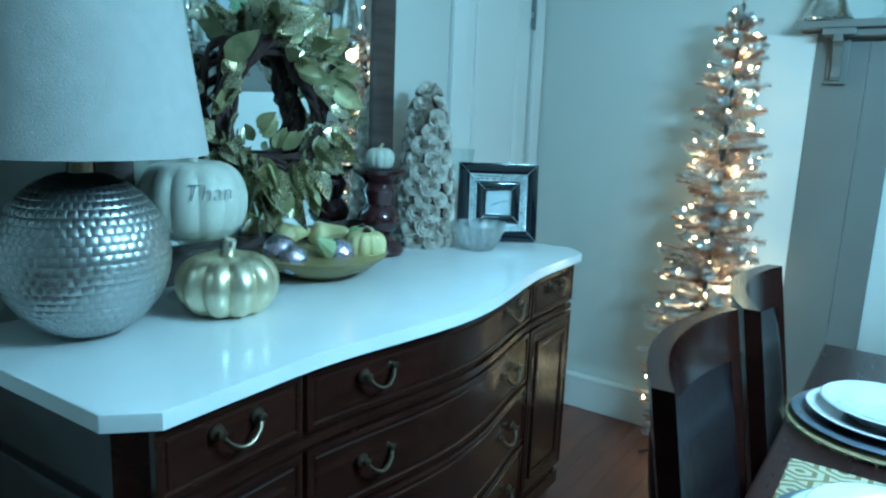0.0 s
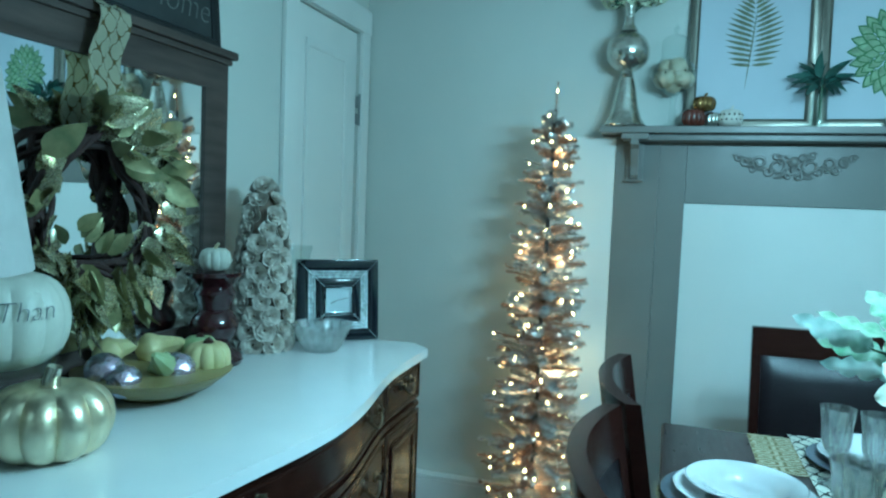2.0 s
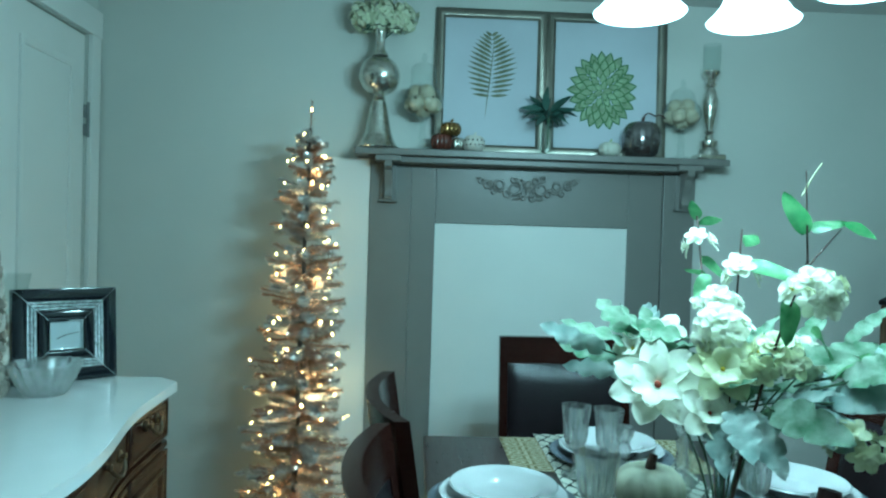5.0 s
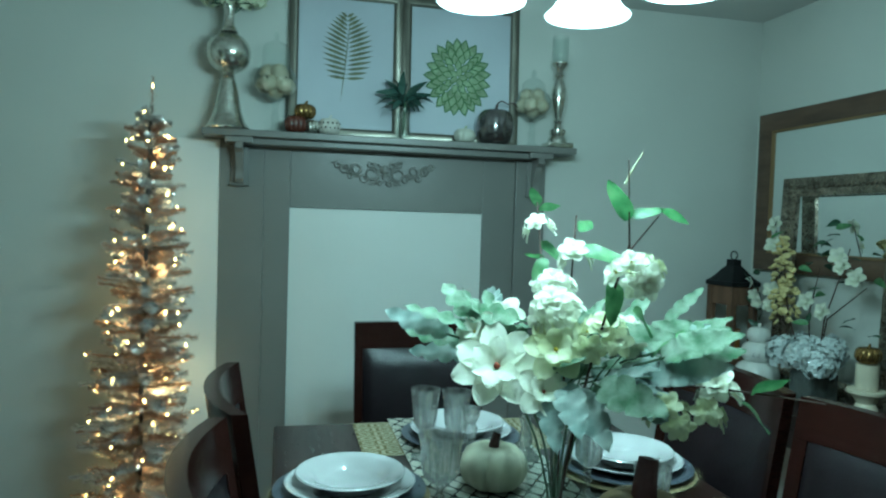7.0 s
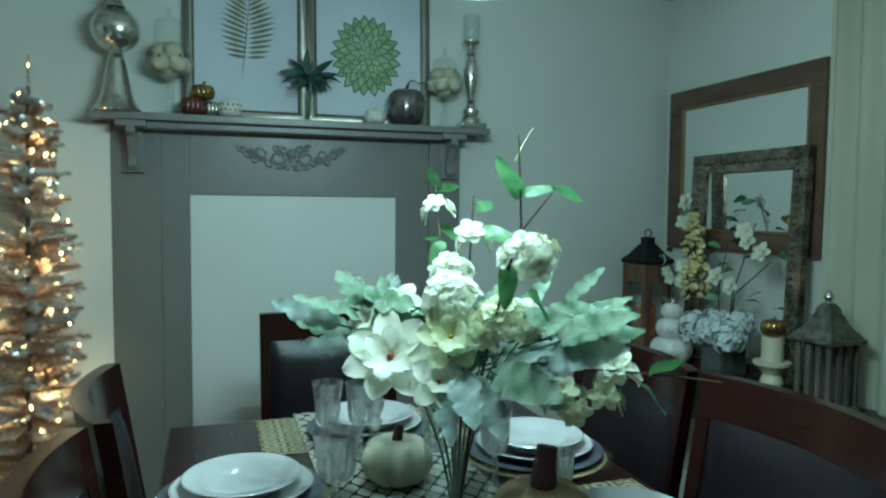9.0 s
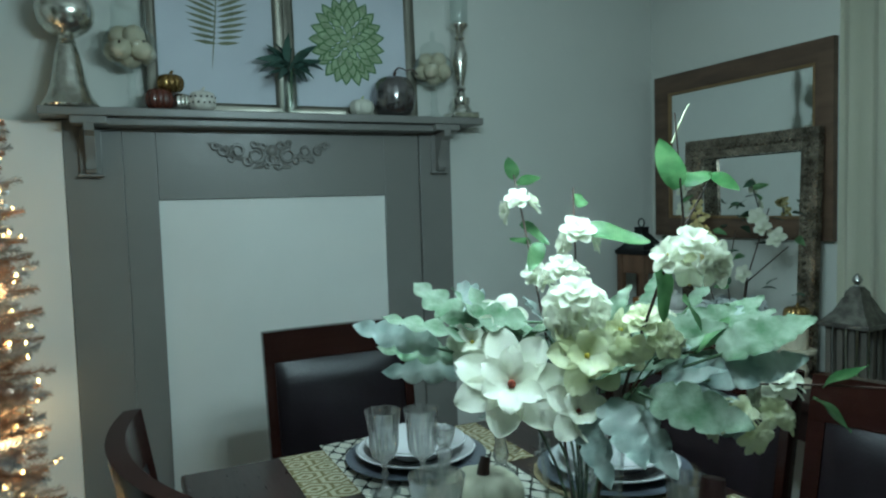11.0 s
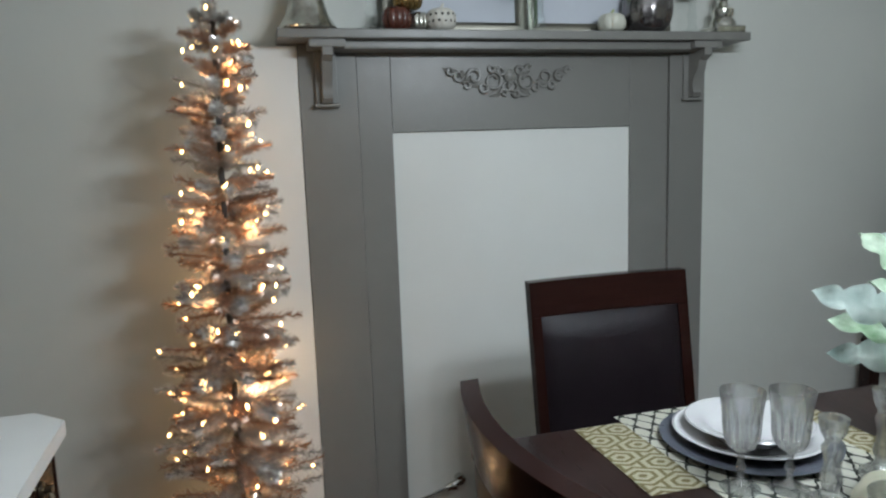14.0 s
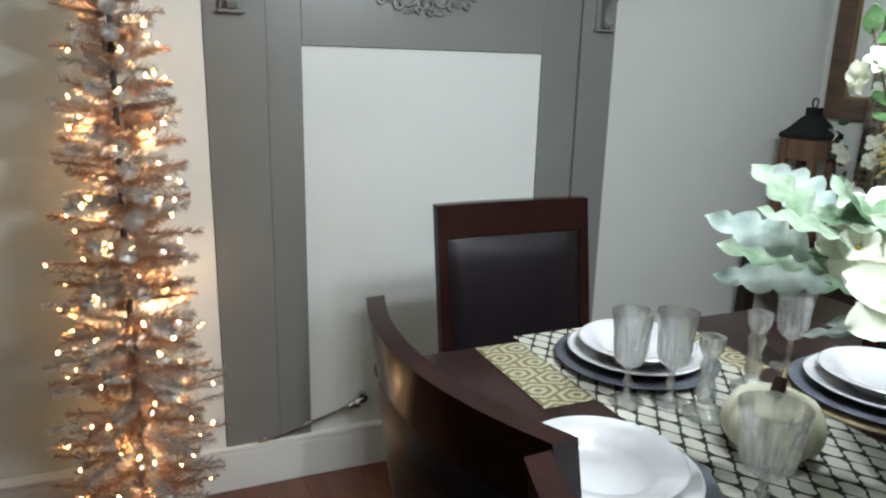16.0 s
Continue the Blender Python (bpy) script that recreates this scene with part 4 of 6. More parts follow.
def scalloped(length, width, m, lobes=5, curl=0.2, fold=0.1, tip=0.0):
    """A lobed, softly wavy leaf with a raised midrib."""
    bm = bmesh.new()
    n = max(8, lobes * 6)
    rows = []
    for i in range(n + 1):
        s = i / n
        half = 0.5 * width * (math.sin(math.pi * min(1.0, 0.05 + 0.95 * s ** 0.8)) ** 0.7 + 0.03) * (0.68 + 0.32 * abs(math.sin(math.pi * s * lobes)) ** 0.5 if lobes > 1 else 1.0)
        z = -curl * length * s * s + 0.02 * length * math.sin(s * 7)
        row = []
        for k in (-1, -0.55, 0, 0.55, 1):
            wave = 0.06 * width * math.sin(s * lobes * 2 * math.pi + k * 1.3) * abs(k) + 0.02 * width * math.sin(s * 4.1 + k)
            row.append(bm.verts.new(m @ Vector((length * s, half * k, z + fold * half * 1.6 * abs(k) + wave))))
        rows.append(row)
    for a, b in zip(rows, rows[1:]):
        for k in range(4):
            bm.faces.new((a[k], a[k + 1], b[k + 1], b[k]))
    bmesh.ops.solidify(bm, geom=bm.faces, thickness=0.0008)
    return bm


def add_leaf(base, tip, width, mat, roll=0.0, lobes=5, curl=0.18, name="leaf"):
    base, tip = Vector(base) - VASE, Vector(tip) - VASE
    d = tip - base
    if d.length > 0.135:
        root = base
        base = tip - d.normalized() * 0.135
        d = tip - base
        part("leaf_stalk", bm_tube([root, base + d * 0.1], 0.0022, 5), STEM_GREEN, bouquet)
    part(name, scalloped(d.length, width, aim(base, d + Vector((0, 0, curl * d.length)), roll), lobes, curl), mat, bouquet)


def bloom(place, facing, radius, petals, layers, mat, heart=None, cup=0.5, name="blossom", parent=None, origin=None):
    """An open flower of curved overlapping petals round a small heart."""
    owner = parent or bouquet
    place = Vector(place) - (VASE if origin is None else origin)
    q = Vector(facing).to_track_quat("Z", "Y").to_matrix().to_4x4()
    bm = bmesh.new()
    rr = random.Random(int(abs(place.x * 1000) + abs(place.z * 7000)))
    for layer in range(layers):
        f = 1 - layer / (layers + 0.6)
        n = max(4, petals - layer)
        for k in range(n):
            a = 2 * math.pi * (k + 0.5 * layer) / n + rr.uniform(-0.12, 0.12)
            rise = cup * (0.25 + 0.75 * layer / max(1, layers - 1)) if layers > 1 else cup
            length, width = radius * f * rr.uniform(0.9, 1.08), radius * f * ((2.6 / n + 0.22) if n < 8 else 0.5)
            g = []
            ruffle = rr.uniform(0, 6.28)
            for s, w_ in ((0.0, 0.5), (0.2, 0.78), (0.4, 0.97), (0.58, 1.0), (0.78, 0.84), (0.92, 0.5), (1.0, 0.14)):
                half = 0.5 * width * w_
                row = []
                for c in (-1, -0.5, 0, 0.5, 1):
                    h = length * (rise * s ** 0.8 - 0.25 * rise * s ** 3) + 0.26 * half * c * c + 0.035 * length * s * s * math.sin(3.0 * c + ruffle)
                    p = Vector((length * s * (1 - 0.25 * rise), half * c, h + layer * 0.004))
                    row.append(bm.verts.new(q @ (Matrix.Rotation(a, 4, "Z") @ p)))
                g.append(row)
            for i in range(6):
                for c in range(4):
                    bm.faces.new((g[i][c], g[i][c + 1], g[i + 1][c + 1], g[i + 1][c]))
    o = part(name, bm, mat, owner, at=Matrix.Translation(place))
    if heart:
        hb = bm_lathe([(0, 0), (radius * 0.07, 0.002), (radius * 0.075, radius * 0.08), (radius * 0.05, radius * 0.2), (0, radius * 0.27)], 12)
        bmesh.ops.transform(hb, matrix=q, verts=hb.verts)
        part("heart", hb, heart, o)
    return o


def cluster(place, radius, count, mat, size, heart=None, origin=None, parent=None, name="blossom"):
    """A loose spray of small ruffled open blossoms."""
    place = Vector(place)
    rr = random.Random(int(abs(place.x * 900) + abs(place.y * 5000)))
    n = max(2, count // 4)
    for i in range(n):
        t = (i + 0.5) / n
        ph, th = math.acos(1 - 1.5 * t), 2.39996 * i + 3.9
        d = Vector((math.sin(ph) * math.cos(th), math.sin(ph) * math.sin(th), math.cos(ph)))
        face = d + Vector((-0.25, -0.7, 0.2)) * 0.8 + Vector((rr.uniform(-0.3, 0.3), rr.uniform(-0.3, 0.3), rr.uniform(-0.2, 0.3)))
        bloom(place + d * radius * 0.8, face, size * rr.uniform(1.15, 1.5), 6, 3, mat, heart if i % 2 == 0 else None, rr.uniform(0.5, 0.9), name, parent, origin)


bloom((0.368, 1.56, 1.062), (-0.45, -0.70, 0.5), 0.09, 7, 2, PETAL, RED_HEART, 0.6, "magnolia")
bloom((0.430, 1.49, 1.032), (-0.15, -0.8, 0.45), 0.054, 5, 2, PETAL, RED_HEART, 0.75, "magnolia")
bloom((0.455, 1.50, 1.105), (-0.3, -0.8, 0.4), 0.066, 6, 2, PETAL_CREAM, YELLOW, 0.8, "magnolia")
bloom((0.345, 1.63, 1.115), (-0.7, -0.5, 0.5), 0.05, 6, 2, PETAL, YELLOW, 0.8, "magnolia")
bloom((0.41, 1.66, 1.14), (-0.4, -0.6, 0.7), 0.05, 5, 2, PETAL, None, 0.9, "magnolia")
cluster((0.465, 1.53, 1.165), 0.042, 26, PETAL, 0.026)
cluster((0.49, 1.60, 1.205), 0.030, 16, PETAL, 0.022)
cluster((0.534, 1.467, 1.128), 0.040, 26, PETAL_CREAM, 0.024, YELLOW)
cluster((0.59, 1.50, 1.125), 0.034, 18, PETAL, 0.024)
cluster((0.535, 1.375, 1.245), 0.036, 22, PETAL, 0.026, YELLOW)
cluster((0.57, 1.40, 1.255), 0.024, 14, PETAL_CREAM, 0.018)
cluster((0.516, 1.768, 1.318), 0.026, 12, PETAL, 0.022)
cluster((0.545, 1.63, 1.262), 0.026, 12, PETAL, 0.024)
cluster((0.505, 1.70, 1.193), 0.024, 10, PETAL, 0.022)
cluster((0.71, 1.39, 1.045), 0.028, 12, PETAL, 0.026)
cluster((0.68, 1.37, 1.015), 0.02, 8, PETAL_CREAM, 0.022)
cluster((0.60, 1.36, 1.02), 0.03, 16, PETAL_CREAM, 0.02)
for p in ((0.385, 1.53, 1.03), (0.452, 1.475, 1.0), (0.465, 1.53, 1.13), (0.525, 1.44, 1.09), (0.49, 1.60, 1.18), (0.59, 1.5, 1.1), (0.345, 1.61, 1.09), (0.44, 1.55, 1.02), (0.56, 1.6, 1.05)):
    stem_to(p)
stem_to((0.52, 1.80, 1.40), TWIG, 0.003)
stem_to((0.555, 1.66, 1.35), TWIG, 0.003)
stem_to((0.53, 1.385, 1.30), TWIG, 0.0035, 0.0)
stem_to((0.53, 1.40, 1.44), TWIG, 0.0018, 0.0, (0.53, 1.385, 1.29))
stem_to((0.59, 1.40, 1.35), TWIG, 0.0018, 0.0, (0.53, 1.385, 1.29))
stem_to((0.555, 1.40, 1.452), PETAL_CREAM, 0.0016, 0.006, (0.525, 1.4, 1.40))
stem_to((0.83, 1.28, 1.055), TWIG, 0.0022, 0.01, (0.56, 1.45, 1.06))
# bright green leaves on the twigs
for b, t, w in (((0.53, 1.395, 1.34), (0.487, 1.385, 1.405), 0.034), ((0.54, 1.395, 1.345), (0.60, 1.40, 1.36), 0.028), ((0.59, 1.4, 1.36), (0.645, 1.40, 1.335), 0.022),
                ((0.56, 1.66, 1.32), (0.625, 1.72, 1.335), 0.03), ((0.545, 1.62, 1.28), (0.63, 1.56, 1.255), 0.042), ((0.52, 1.79, 1.36), (0.57, 1.78, 1.37), 0.03),
                ((0.52, 1.79, 1.37), (0.50, 1.78, 1.41), 0.026), ((0.525, 1.78, 1.29), (0.565, 1.75, 1.25), 0.03), ((0.52, 1.74, 1.255), (0.475, 1.74, 1.265), 0.018),
                ((0.52, 1.42, 1.235), (0.515, 1.40, 1.165), 0.04), ((0.56, 1.42, 1.19), (0.60, 1.42, 1.14), 0.04), ((0.735, 1.335, 1.058), (0.778, 1.30, 1.092), 0.034),
                ((0.72, 1.34, 1.045), (0.745, 1.30, 1.005), 0.045), ((0.62, 1.46, 1.10), (0.67, 1.44, 1.15), 0.045), ((0.50, 1.68, 1.26), (0.47, 1.66, 1.215), 0.028)):
    add_leaf(b, t, w, GREEN, random.Random(int(t[0] * 1000)).uniform(-0.7, 0.7), 1, 0.12, "green_leaf")
# grey-green felted foliage spilling all round
SPREAD = (
    ((0.33, 1.64, 1.10), (0.168, 1.685, 1.142), 0.054), ((0.34, 1.65, 1.085), (0.215, 1.715, 1.102), 0.05), ((0.33, 1.63, 1.12), (0.205, 1.65, 1.165), 0.048), ((0.35, 1.66, 1.065), (0.225, 1.72, 1.055), 0.05),
    ((0.37, 1.70, 1.12), (0.30, 1.76, 1.20), 0.065), ((0.38, 1.63, 1.10), (0.325, 1.64, 1.205), 0.045), ((0.42, 1.70, 1.12), (0.42, 1.86, 1.175), 0.065), ((0.40, 1.64, 1.10), (0.375, 1.70, 1.195), 0.05),
    ((0.56, 1.50, 1.09), (0.70, 1.45, 1.155), 0.065), ((0.58, 1.50, 1.08), (0.755, 1.48, 1.15), 0.075), ((0.60, 1.52, 1.08), (0.82, 1.50, 1.135), 0.07), ((0.60, 1.50, 1.06), (0.74, 1.43, 1.09), 0.065),
    ((0.56, 1.46, 1.07), (0.64, 1.36, 1.07), 0.07), ((0.60, 1.52, 1.1), (0.811, 1.573, 1.21), 0.028), ((0.60, 1.56, 1.09), (0.70, 1.60, 1.22), 0.04), ((0.55, 1.44, 1.06), (0.60, 1.33, 1.00), 0.07),
    ((0.50, 1.44, 1.06), (0.55, 1.30, 1.03), 0.07), ((0.54, 1.60, 1.1), (0.62, 1.70, 1.15), 0.06), ((0.48, 1.62, 1.1), (0.52, 1.74, 1.16), 0.06), ((0.46, 1.5, 1.06), (0.47, 1.42, 1.11), 0.05),
    ((0.52, 1.55, 1.12), (0.56, 1.53, 1.2), 0.05), ((0.62, 1.58, 1.05), (0.76, 1.68, 1.06), 0.07), ((0.60, 1.46, 1.10), (0.75, 1.42, 1.155), 0.058), ((0.62, 1.46, 1.08), (0.79, 1.42, 1.11), 0.062), ((0.60, 1.44, 1.07), (0.72, 1.38, 1.08), 0.062), ((0.64, 1.50, 1.10), (0.80, 1.48, 1.165), 0.055), ((0.57, 1.43, 1.09), (0.70, 1.315, 1.158), 0.07), ((0.57, 1.42, 1.07), (0.68, 1.31, 1.10), 0.06),
    ((0.44, 1.66, 1.05), (0.36, 1.78, 1.04), 0.06), ((0.56, 1.66, 1.04), (0.62, 1.80, 1.02), 0.06))
for k, (b, t, w) in enumerate(SPREAD):
    add_leaf(b, t, w * 0.95, DUSTY if k % 3 else DUSTY_BLUE, (0.6 if t[0] > b[0] else -0.6) + 0.8 * (k * 0.37 % 1.0) - 0.4, 4, 0.16, "felted_leaf")
for b, t, w in (((0.46, 1.46, 1.05), (0.445, 1.38, 0.985), 0.07), ((0.48, 1.46, 1.04), (0.49, 1.37, 0.965), 0.075), ((0.53, 1.45, 1.05), (0.57, 1.36, 1.10), 0.07), ((0.52, 1.45, 1.04), (0.585, 1.35, 1.055), 0.07), ((0.44, 1.5, 1.04), (0.42, 1.42, 0.95), 0.06)):
    add_leaf(b, t, w * 0.8, DUSTY_BLUE, 0.4, 4, 0.25, "felted_leaf")
rr = random.Random(21)
for k in range(46):
    a = rr.uniform(0, 2 * math.pi)
    out = rr.uniform(0.09, 0.2)
    base = Vector((0.49, 1.55, rr.uniform(1.0, 1.15))) + 0.05 * Vector((math.cos(a), math.sin(a), 0))
    tip = base + 0.9 * Vector((out * math.cos(a) * (1.3 if math.cos(a) > 0 else 1.0), out * math.sin(a) * 0.8, rr.uniform(-0.07, 0.06)))
    if (tip.y < 1.62 and tip.x < 0.46) or (tip.y < 1.42 and tip.x < 0.56):
        continue
    add_leaf(base, tip, rr.uniform(0.036, 0.056), DUSTY if rr.random() < 0.7 else DUSTY_BLUE, (0.55 if tip.x > base.x else -0.55) + rr.uniform(-0.5, 0.5), 4, rr.uniform(0.05, 0.3), "felted_leaf")
# ---- on the sideboard ----
SZ = TOPZ + 0.0006
HAMMERED = bpy.data.materials.new("hammered_silver")
HAMMERED.use_nodes = True
_b = HAMMERED.node_tree.nodes["Principled BSDF"]
_b.inputs["Base Color"].default_value, _b.inputs["Metallic"].default_value, _b.inputs["Roughness"].default_value = (0.46, 0.46, 0.455, 1), 0.92, 0.36
LINEN = material("white_linen_shade", (0.47, 0.47, 0.45), 0.9, vary=0.05, scale=30, bump=0.22, bump_scale=420, sheen=0.2)
lamp = thing("table_lamp", "round hammered silver table lamp with a white linen shade", "lamp", pose(-1.130, 0.975, SZ))
R = 0.150
bm = bmesh.new()
nu, nv = 46, 24
for j in range(nv):
    for i in range(nu):
        a0, a1 = 2 * math.pi * (i + 0.5 * (j % 2)) / nu, 2 * math.pi * (i + 1 + 0.5 * (j % 2)) / nu
        p0, p1 = math.pi * (0.07 + 0.83 * j / nv), math.pi * (0.07 + 0.83 * (j + 1) / nv)

        def at_(a, p, out):
            r = (R + out) * math.sin(p)
            return Vector((r * math.cos(a), r * math.sin(a), 0.150 + (R + out) * 1.03 * math.cos(p)))
        am, pm = (a0 + a1) / 2, (p0 + p1) / 2
        edge = [bm.verts.new(at_(a, p, -0.0018)) for a, p in ((a0, p0), (a1, p0), (a1, p1), (a0, p1))]
        da, dp = (a1 - a0) * 0.24, (p1 - p0) * 0.26
        top = [bm.verts.new(at_(a, p, 0.0)) for a, p in ((a0 + da, p0 + dp), (a1 - da, p0 + dp), (a1 - da, p1 - dp), (a0 + da, p1 - dp))]
        bm.faces.new(top)
        for k in range(4):
            bm.faces.new((edge[k], edge[(k + 1) % 4], top[(k + 1) % 4], top[k]))
tagged(part("base_scales", bm, HAMMERED, lamp, "hammered silver scales on the globe base"), kind="stuff")
part("base_core", bm_lathe([(0, 0.0), (0.055, 0.0)] + [((R - 0.003) * math.sin(math.pi * (0.1 + 0.83 * i / 14)), 0.150 - (R - 0.003) * 1.03 * math.cos(math.pi * (0.1 + 0.83 * i / 14))) for i in range(15)] + [(0.02, 0.302), (0, 0.302)], 36), HAMMERED, lamp)
part("neck", bm_tube([(0, 0, 0.29), (0, 0, 0.34)], 0.022, 16), BRASS_DARK, lamp)
part("shade_spider", bm_tube([(0, 0, 0.34), (0, 0, 0.60)], 0.005), BRASS_DARK, lamp)
part("shade", bm_lathe([(0.222, 0.338), (0.178, 0.64), (0.1765, 0.64), (0.2205, 0.338)], 56), LINEN, lamp, "tapered white linen drum shade")

GOLD_LEAF = material("champagne_gold_leaf", (0.80, 0.71, 0.45), 0.34, metal=0.85, vary=0.12, scale=9, second=(0.66, 0.64, 0.48), bump=0.25, bump_scale=30)
CRYSTAL_STEM = material("mercury_stem", (0.75, 0.72, 0.6), 0.12, metal=0.9, vary=0.1, scale=30, bump=0.4, bump_scale=60)
pumpkin("gold_pumpkin", "shiny champagne gold ribbed pumpkin with a silvery stem", -1.055, 1.235, SZ, 0.106, 0.124, GOLD_LEAF, CRYSTAL_STEM, 0.04, 10, "", 0.15, stem_r=0.017)

# cream pumpkin with lettering on a glass footed bowl
CREAM = material("cream_ceramic", (0.58, 0.58, 0.5), 0.45, vary=0.06, scale=14)
pedestal = thing("glass_pedestal_bowl", "clear glass footed bowl under a cream pumpkin", "bowl", pose(-1.203, 1.262, SZ))
part("bowl", bm_lathe([(0, 0), (0.06, 0), (0.062, 0.005), (0.025, 0.02), (0.015, 0.075), (0.03, 0.105), (0.085, 0.125), (0.105, 0.165), (0.102, 0.165), (0.082, 0.13), (0.03, 0.112), (0, 0.11)], 40), BLOWN_GLASS, pedestal)
cream = pumpkin("cream_pumpkin", "cream pumpkin with dark script lettering on a glass bowl", -1.203, 1.262, SZ + 0.1345, 0.117, 0.172, CREAM, CREAM, 0.03, 12, "", 0.07)
INK = material("dark_ink", (0.16, 0.17, 0.17), 0.6, vary=0)


def lettering(body, size, mat, parent, m, extrude=0.0006, shear=0.25, name="lettering"):
    cu = bpy.data.curves.new(name, "FONT")
    cu.body, cu.size, cu.extrude, cu.shear, cu.offset = body, size, extrude, shear, -0.022 * size
    cu.materials.append(mat)
    tmp = new("tmp", cu)
    deps = bpy.context.evaluated_depsgraph_get()
    data = bpy.data.meshes.new_from_object(tmp.evaluated_get(deps))
    bpy.data.objects.remove(tmp)
    o = new(name, data)
    o.parent, o.matrix_basis = parent, m
    return o


word = lettering("Than", 0.05, INK, cream, Matrix.Identity(4))
for v in word.data.vertices:
    # wrap the word round the pumpkin, facing the room
    a = radians(-18) + (v.co.x - 0.055) / 0.117
    zz = 0.098 + v.co.y
    rr_ = 0.1212 * math.sin(math.pi * (0.06 + 0.88 * math.acos(max(-1, min(1, 1 - 2 * zz / 0.172))) / math.pi)) ** 0.62 + v.co.z
    v.co = Vector((rr_ * math.cos(a), rr_ * math.sin(a), zz))

# shallow dish of gourds
DISH = material("olive_glazed_dish", (0.27, 0.23, 0.09), 0.35, vary=0.15, scale=10)
DISH_IN = material("pale_blue_glaze", (0.42, 0.5, 0.58), 0.25, vary=0.1, scale=10)
dish = thing("shallow_dish", "shallow olive dish with a pale blue inside", "dish", pose(-1.155, 1.61, SZ))
part("outside", bm_lathe([(0, 0), (0.075, 0), (0.08, 0.006), (0.13, 0.024), (0.172, 0.056), (0.174, 0.06), (0.168, 0.0605)], 56), DISH, dish)
part("inside", bm_lathe([(0, 0.0085), (0.07, 0.0085), (0.125, 0.028), (0.167, 0.058), (0.168, 0.0603), (0.165, 0.06), (0.122, 0.031), (0.068, 0.012), (0, 0.0115)], 56), DISH_IN, dish, "pale blue glazed inside")
YELLOW_GOURD = material("pale_yellow_gourd", (0.58, 0.52, 0.27), 0.5, vary=0.15, scale=20, second=(0.48, 0.46, 0.2))
GREEN_GOURD = material("pale_green_gourd", (0.33, 0.4, 0.18), 0.5, vary=0.2, scale=16, second=(0.45, 0.48, 0.28))
pumpkin("gourd", "small pale cream ribbed gourd in the dish", -1.075, 1.697, SZ + 0.034, 0.056, 0.08, YELLOW_GOURD, STEM_DARK, 0.012, 10, "gourds in the dish")
pumpkin("gourd", "small pale green gourd in the dish", -1.135, 1.747, SZ + 0.034, 0.045, 0.08, GREEN_GOURD, STEM_DARK, 0.008, 8, "gourds in the dish", 0.05)


def curved_gourd(x, y, z, rz, mat, label, s=1.0, flip=1):
    g = thing("gourd", label, "gourd", pose(x, y, z, 0, 0, rz), "gourds in the dish")
    pts = [Vector((-0.05 + 0.1 * t, 0.02 * math.sin(3 * t), 0.034 + 0.05 * t * t * flip)) * s for t in [i / 14 for i in range(15)]]
    bm = bm_tube(pts, 1.0, 24)
    rad = [0.004, 0.022, 0.032, 0.036, 0.036, 0.034, 0.03, 0.027, 0.025, 0.023, 0.021, 0.019, 0.016, 0.012, 0.005]
    bm.verts.ensure_lookup_table()
    for i, p in enumerate(pts):
        for k in range(24):
            v = bm.verts[i * 24 + k]
            f = 1 - 0.08 * abs(math.sin(4 * (2 * math.pi * k / 24)))
            v.co = p + (v.co - p).normalized() * rad[i] * s * f
    part("body", bm, mat, g)
    return g


curved_gourd(-1.12, 1.577, SZ + 0.022, -60, GREEN_GOURD, "pale green crook-necked gourd in the dish", 1.1)
curved_gourd(-1.20, 1.682, SZ + 0.045, 30, YELLOW_GOURD, "pale yellow striped gourd in the dish", 1.1, 0.4)
curved_gourd(-1.25, 1.612, SZ + 0.055, 80, YELLOW_GOURD, "pale yellow long gourd in the dish", 1.0, 0.2)
FOIL = material("iridescent_foil_ball", (0.5, 0.56, 0.68), 0.16, metal=0.9, vary=0.4, scale=30, second=(0.65, 0.5, 0.62), bump=1.0, bump_scale=70)
for x, y, r in ((-1.195, 1.505, 0.044), (-1.09, 1.61, 0.04), (-1.145, 1.65, 0.034), (-1.13, 1.49, 0.036), (-1.235, 1.55, 0.038)):
    b = thing("foil_ball", "crinkled iridescent silver foil ball in the dish", "ornament", pose(x, y, SZ + 0.024 + r), "foil balls in the dish")
    bm = bmesh.new()
    bmesh.ops.create_icosphere(bm, subdivisions=3, radius=r)
    for v in bm.verts:
        v.co *= 1 + 0.10 * noise.noise(v.co * 60)
    part("ball", bm, FOIL, b, smooth=False)

# turned wooden candle pillar with a tiny pumpkin
PLUM_WOOD = material("dark_plum_glaze", (0.03, 0.008, 0.011), 0.16, vary=0.15, scale=10, coat=0.6)
pillar = thing("candle_pillar", "dark glossy turned wooden candle pillar", "candlestick", pose(-1.225, 1.928, SZ))
part("pillar", bm_lathe([(0, 0), (0.074, 0), (0.078, 0.012), (0.07, 0.03), (0.045, 0.045), (0.04, 0.06), (0.06, 0.085), (0.066, 0.11), (0.055, 0.135), (0.04, 0.15), (0.05, 0.175), (0.058, 0.195), (0.045, 0.215), (0.06, 0.232), (0.078, 0.245), (0.08, 0.255), (0.0, 0.256)], 40), PLUM_WOOD, pillar)
pumpkin("mini_pumpkin", "tiny white pumpkin with a gold stem on a dark pillar", -1.225, 1.928, SZ + 0.2565, 0.044, 0.062, CREAM, GOLD_LEAF, 0.018, 10, "", 0.08, stem_r=0.006)

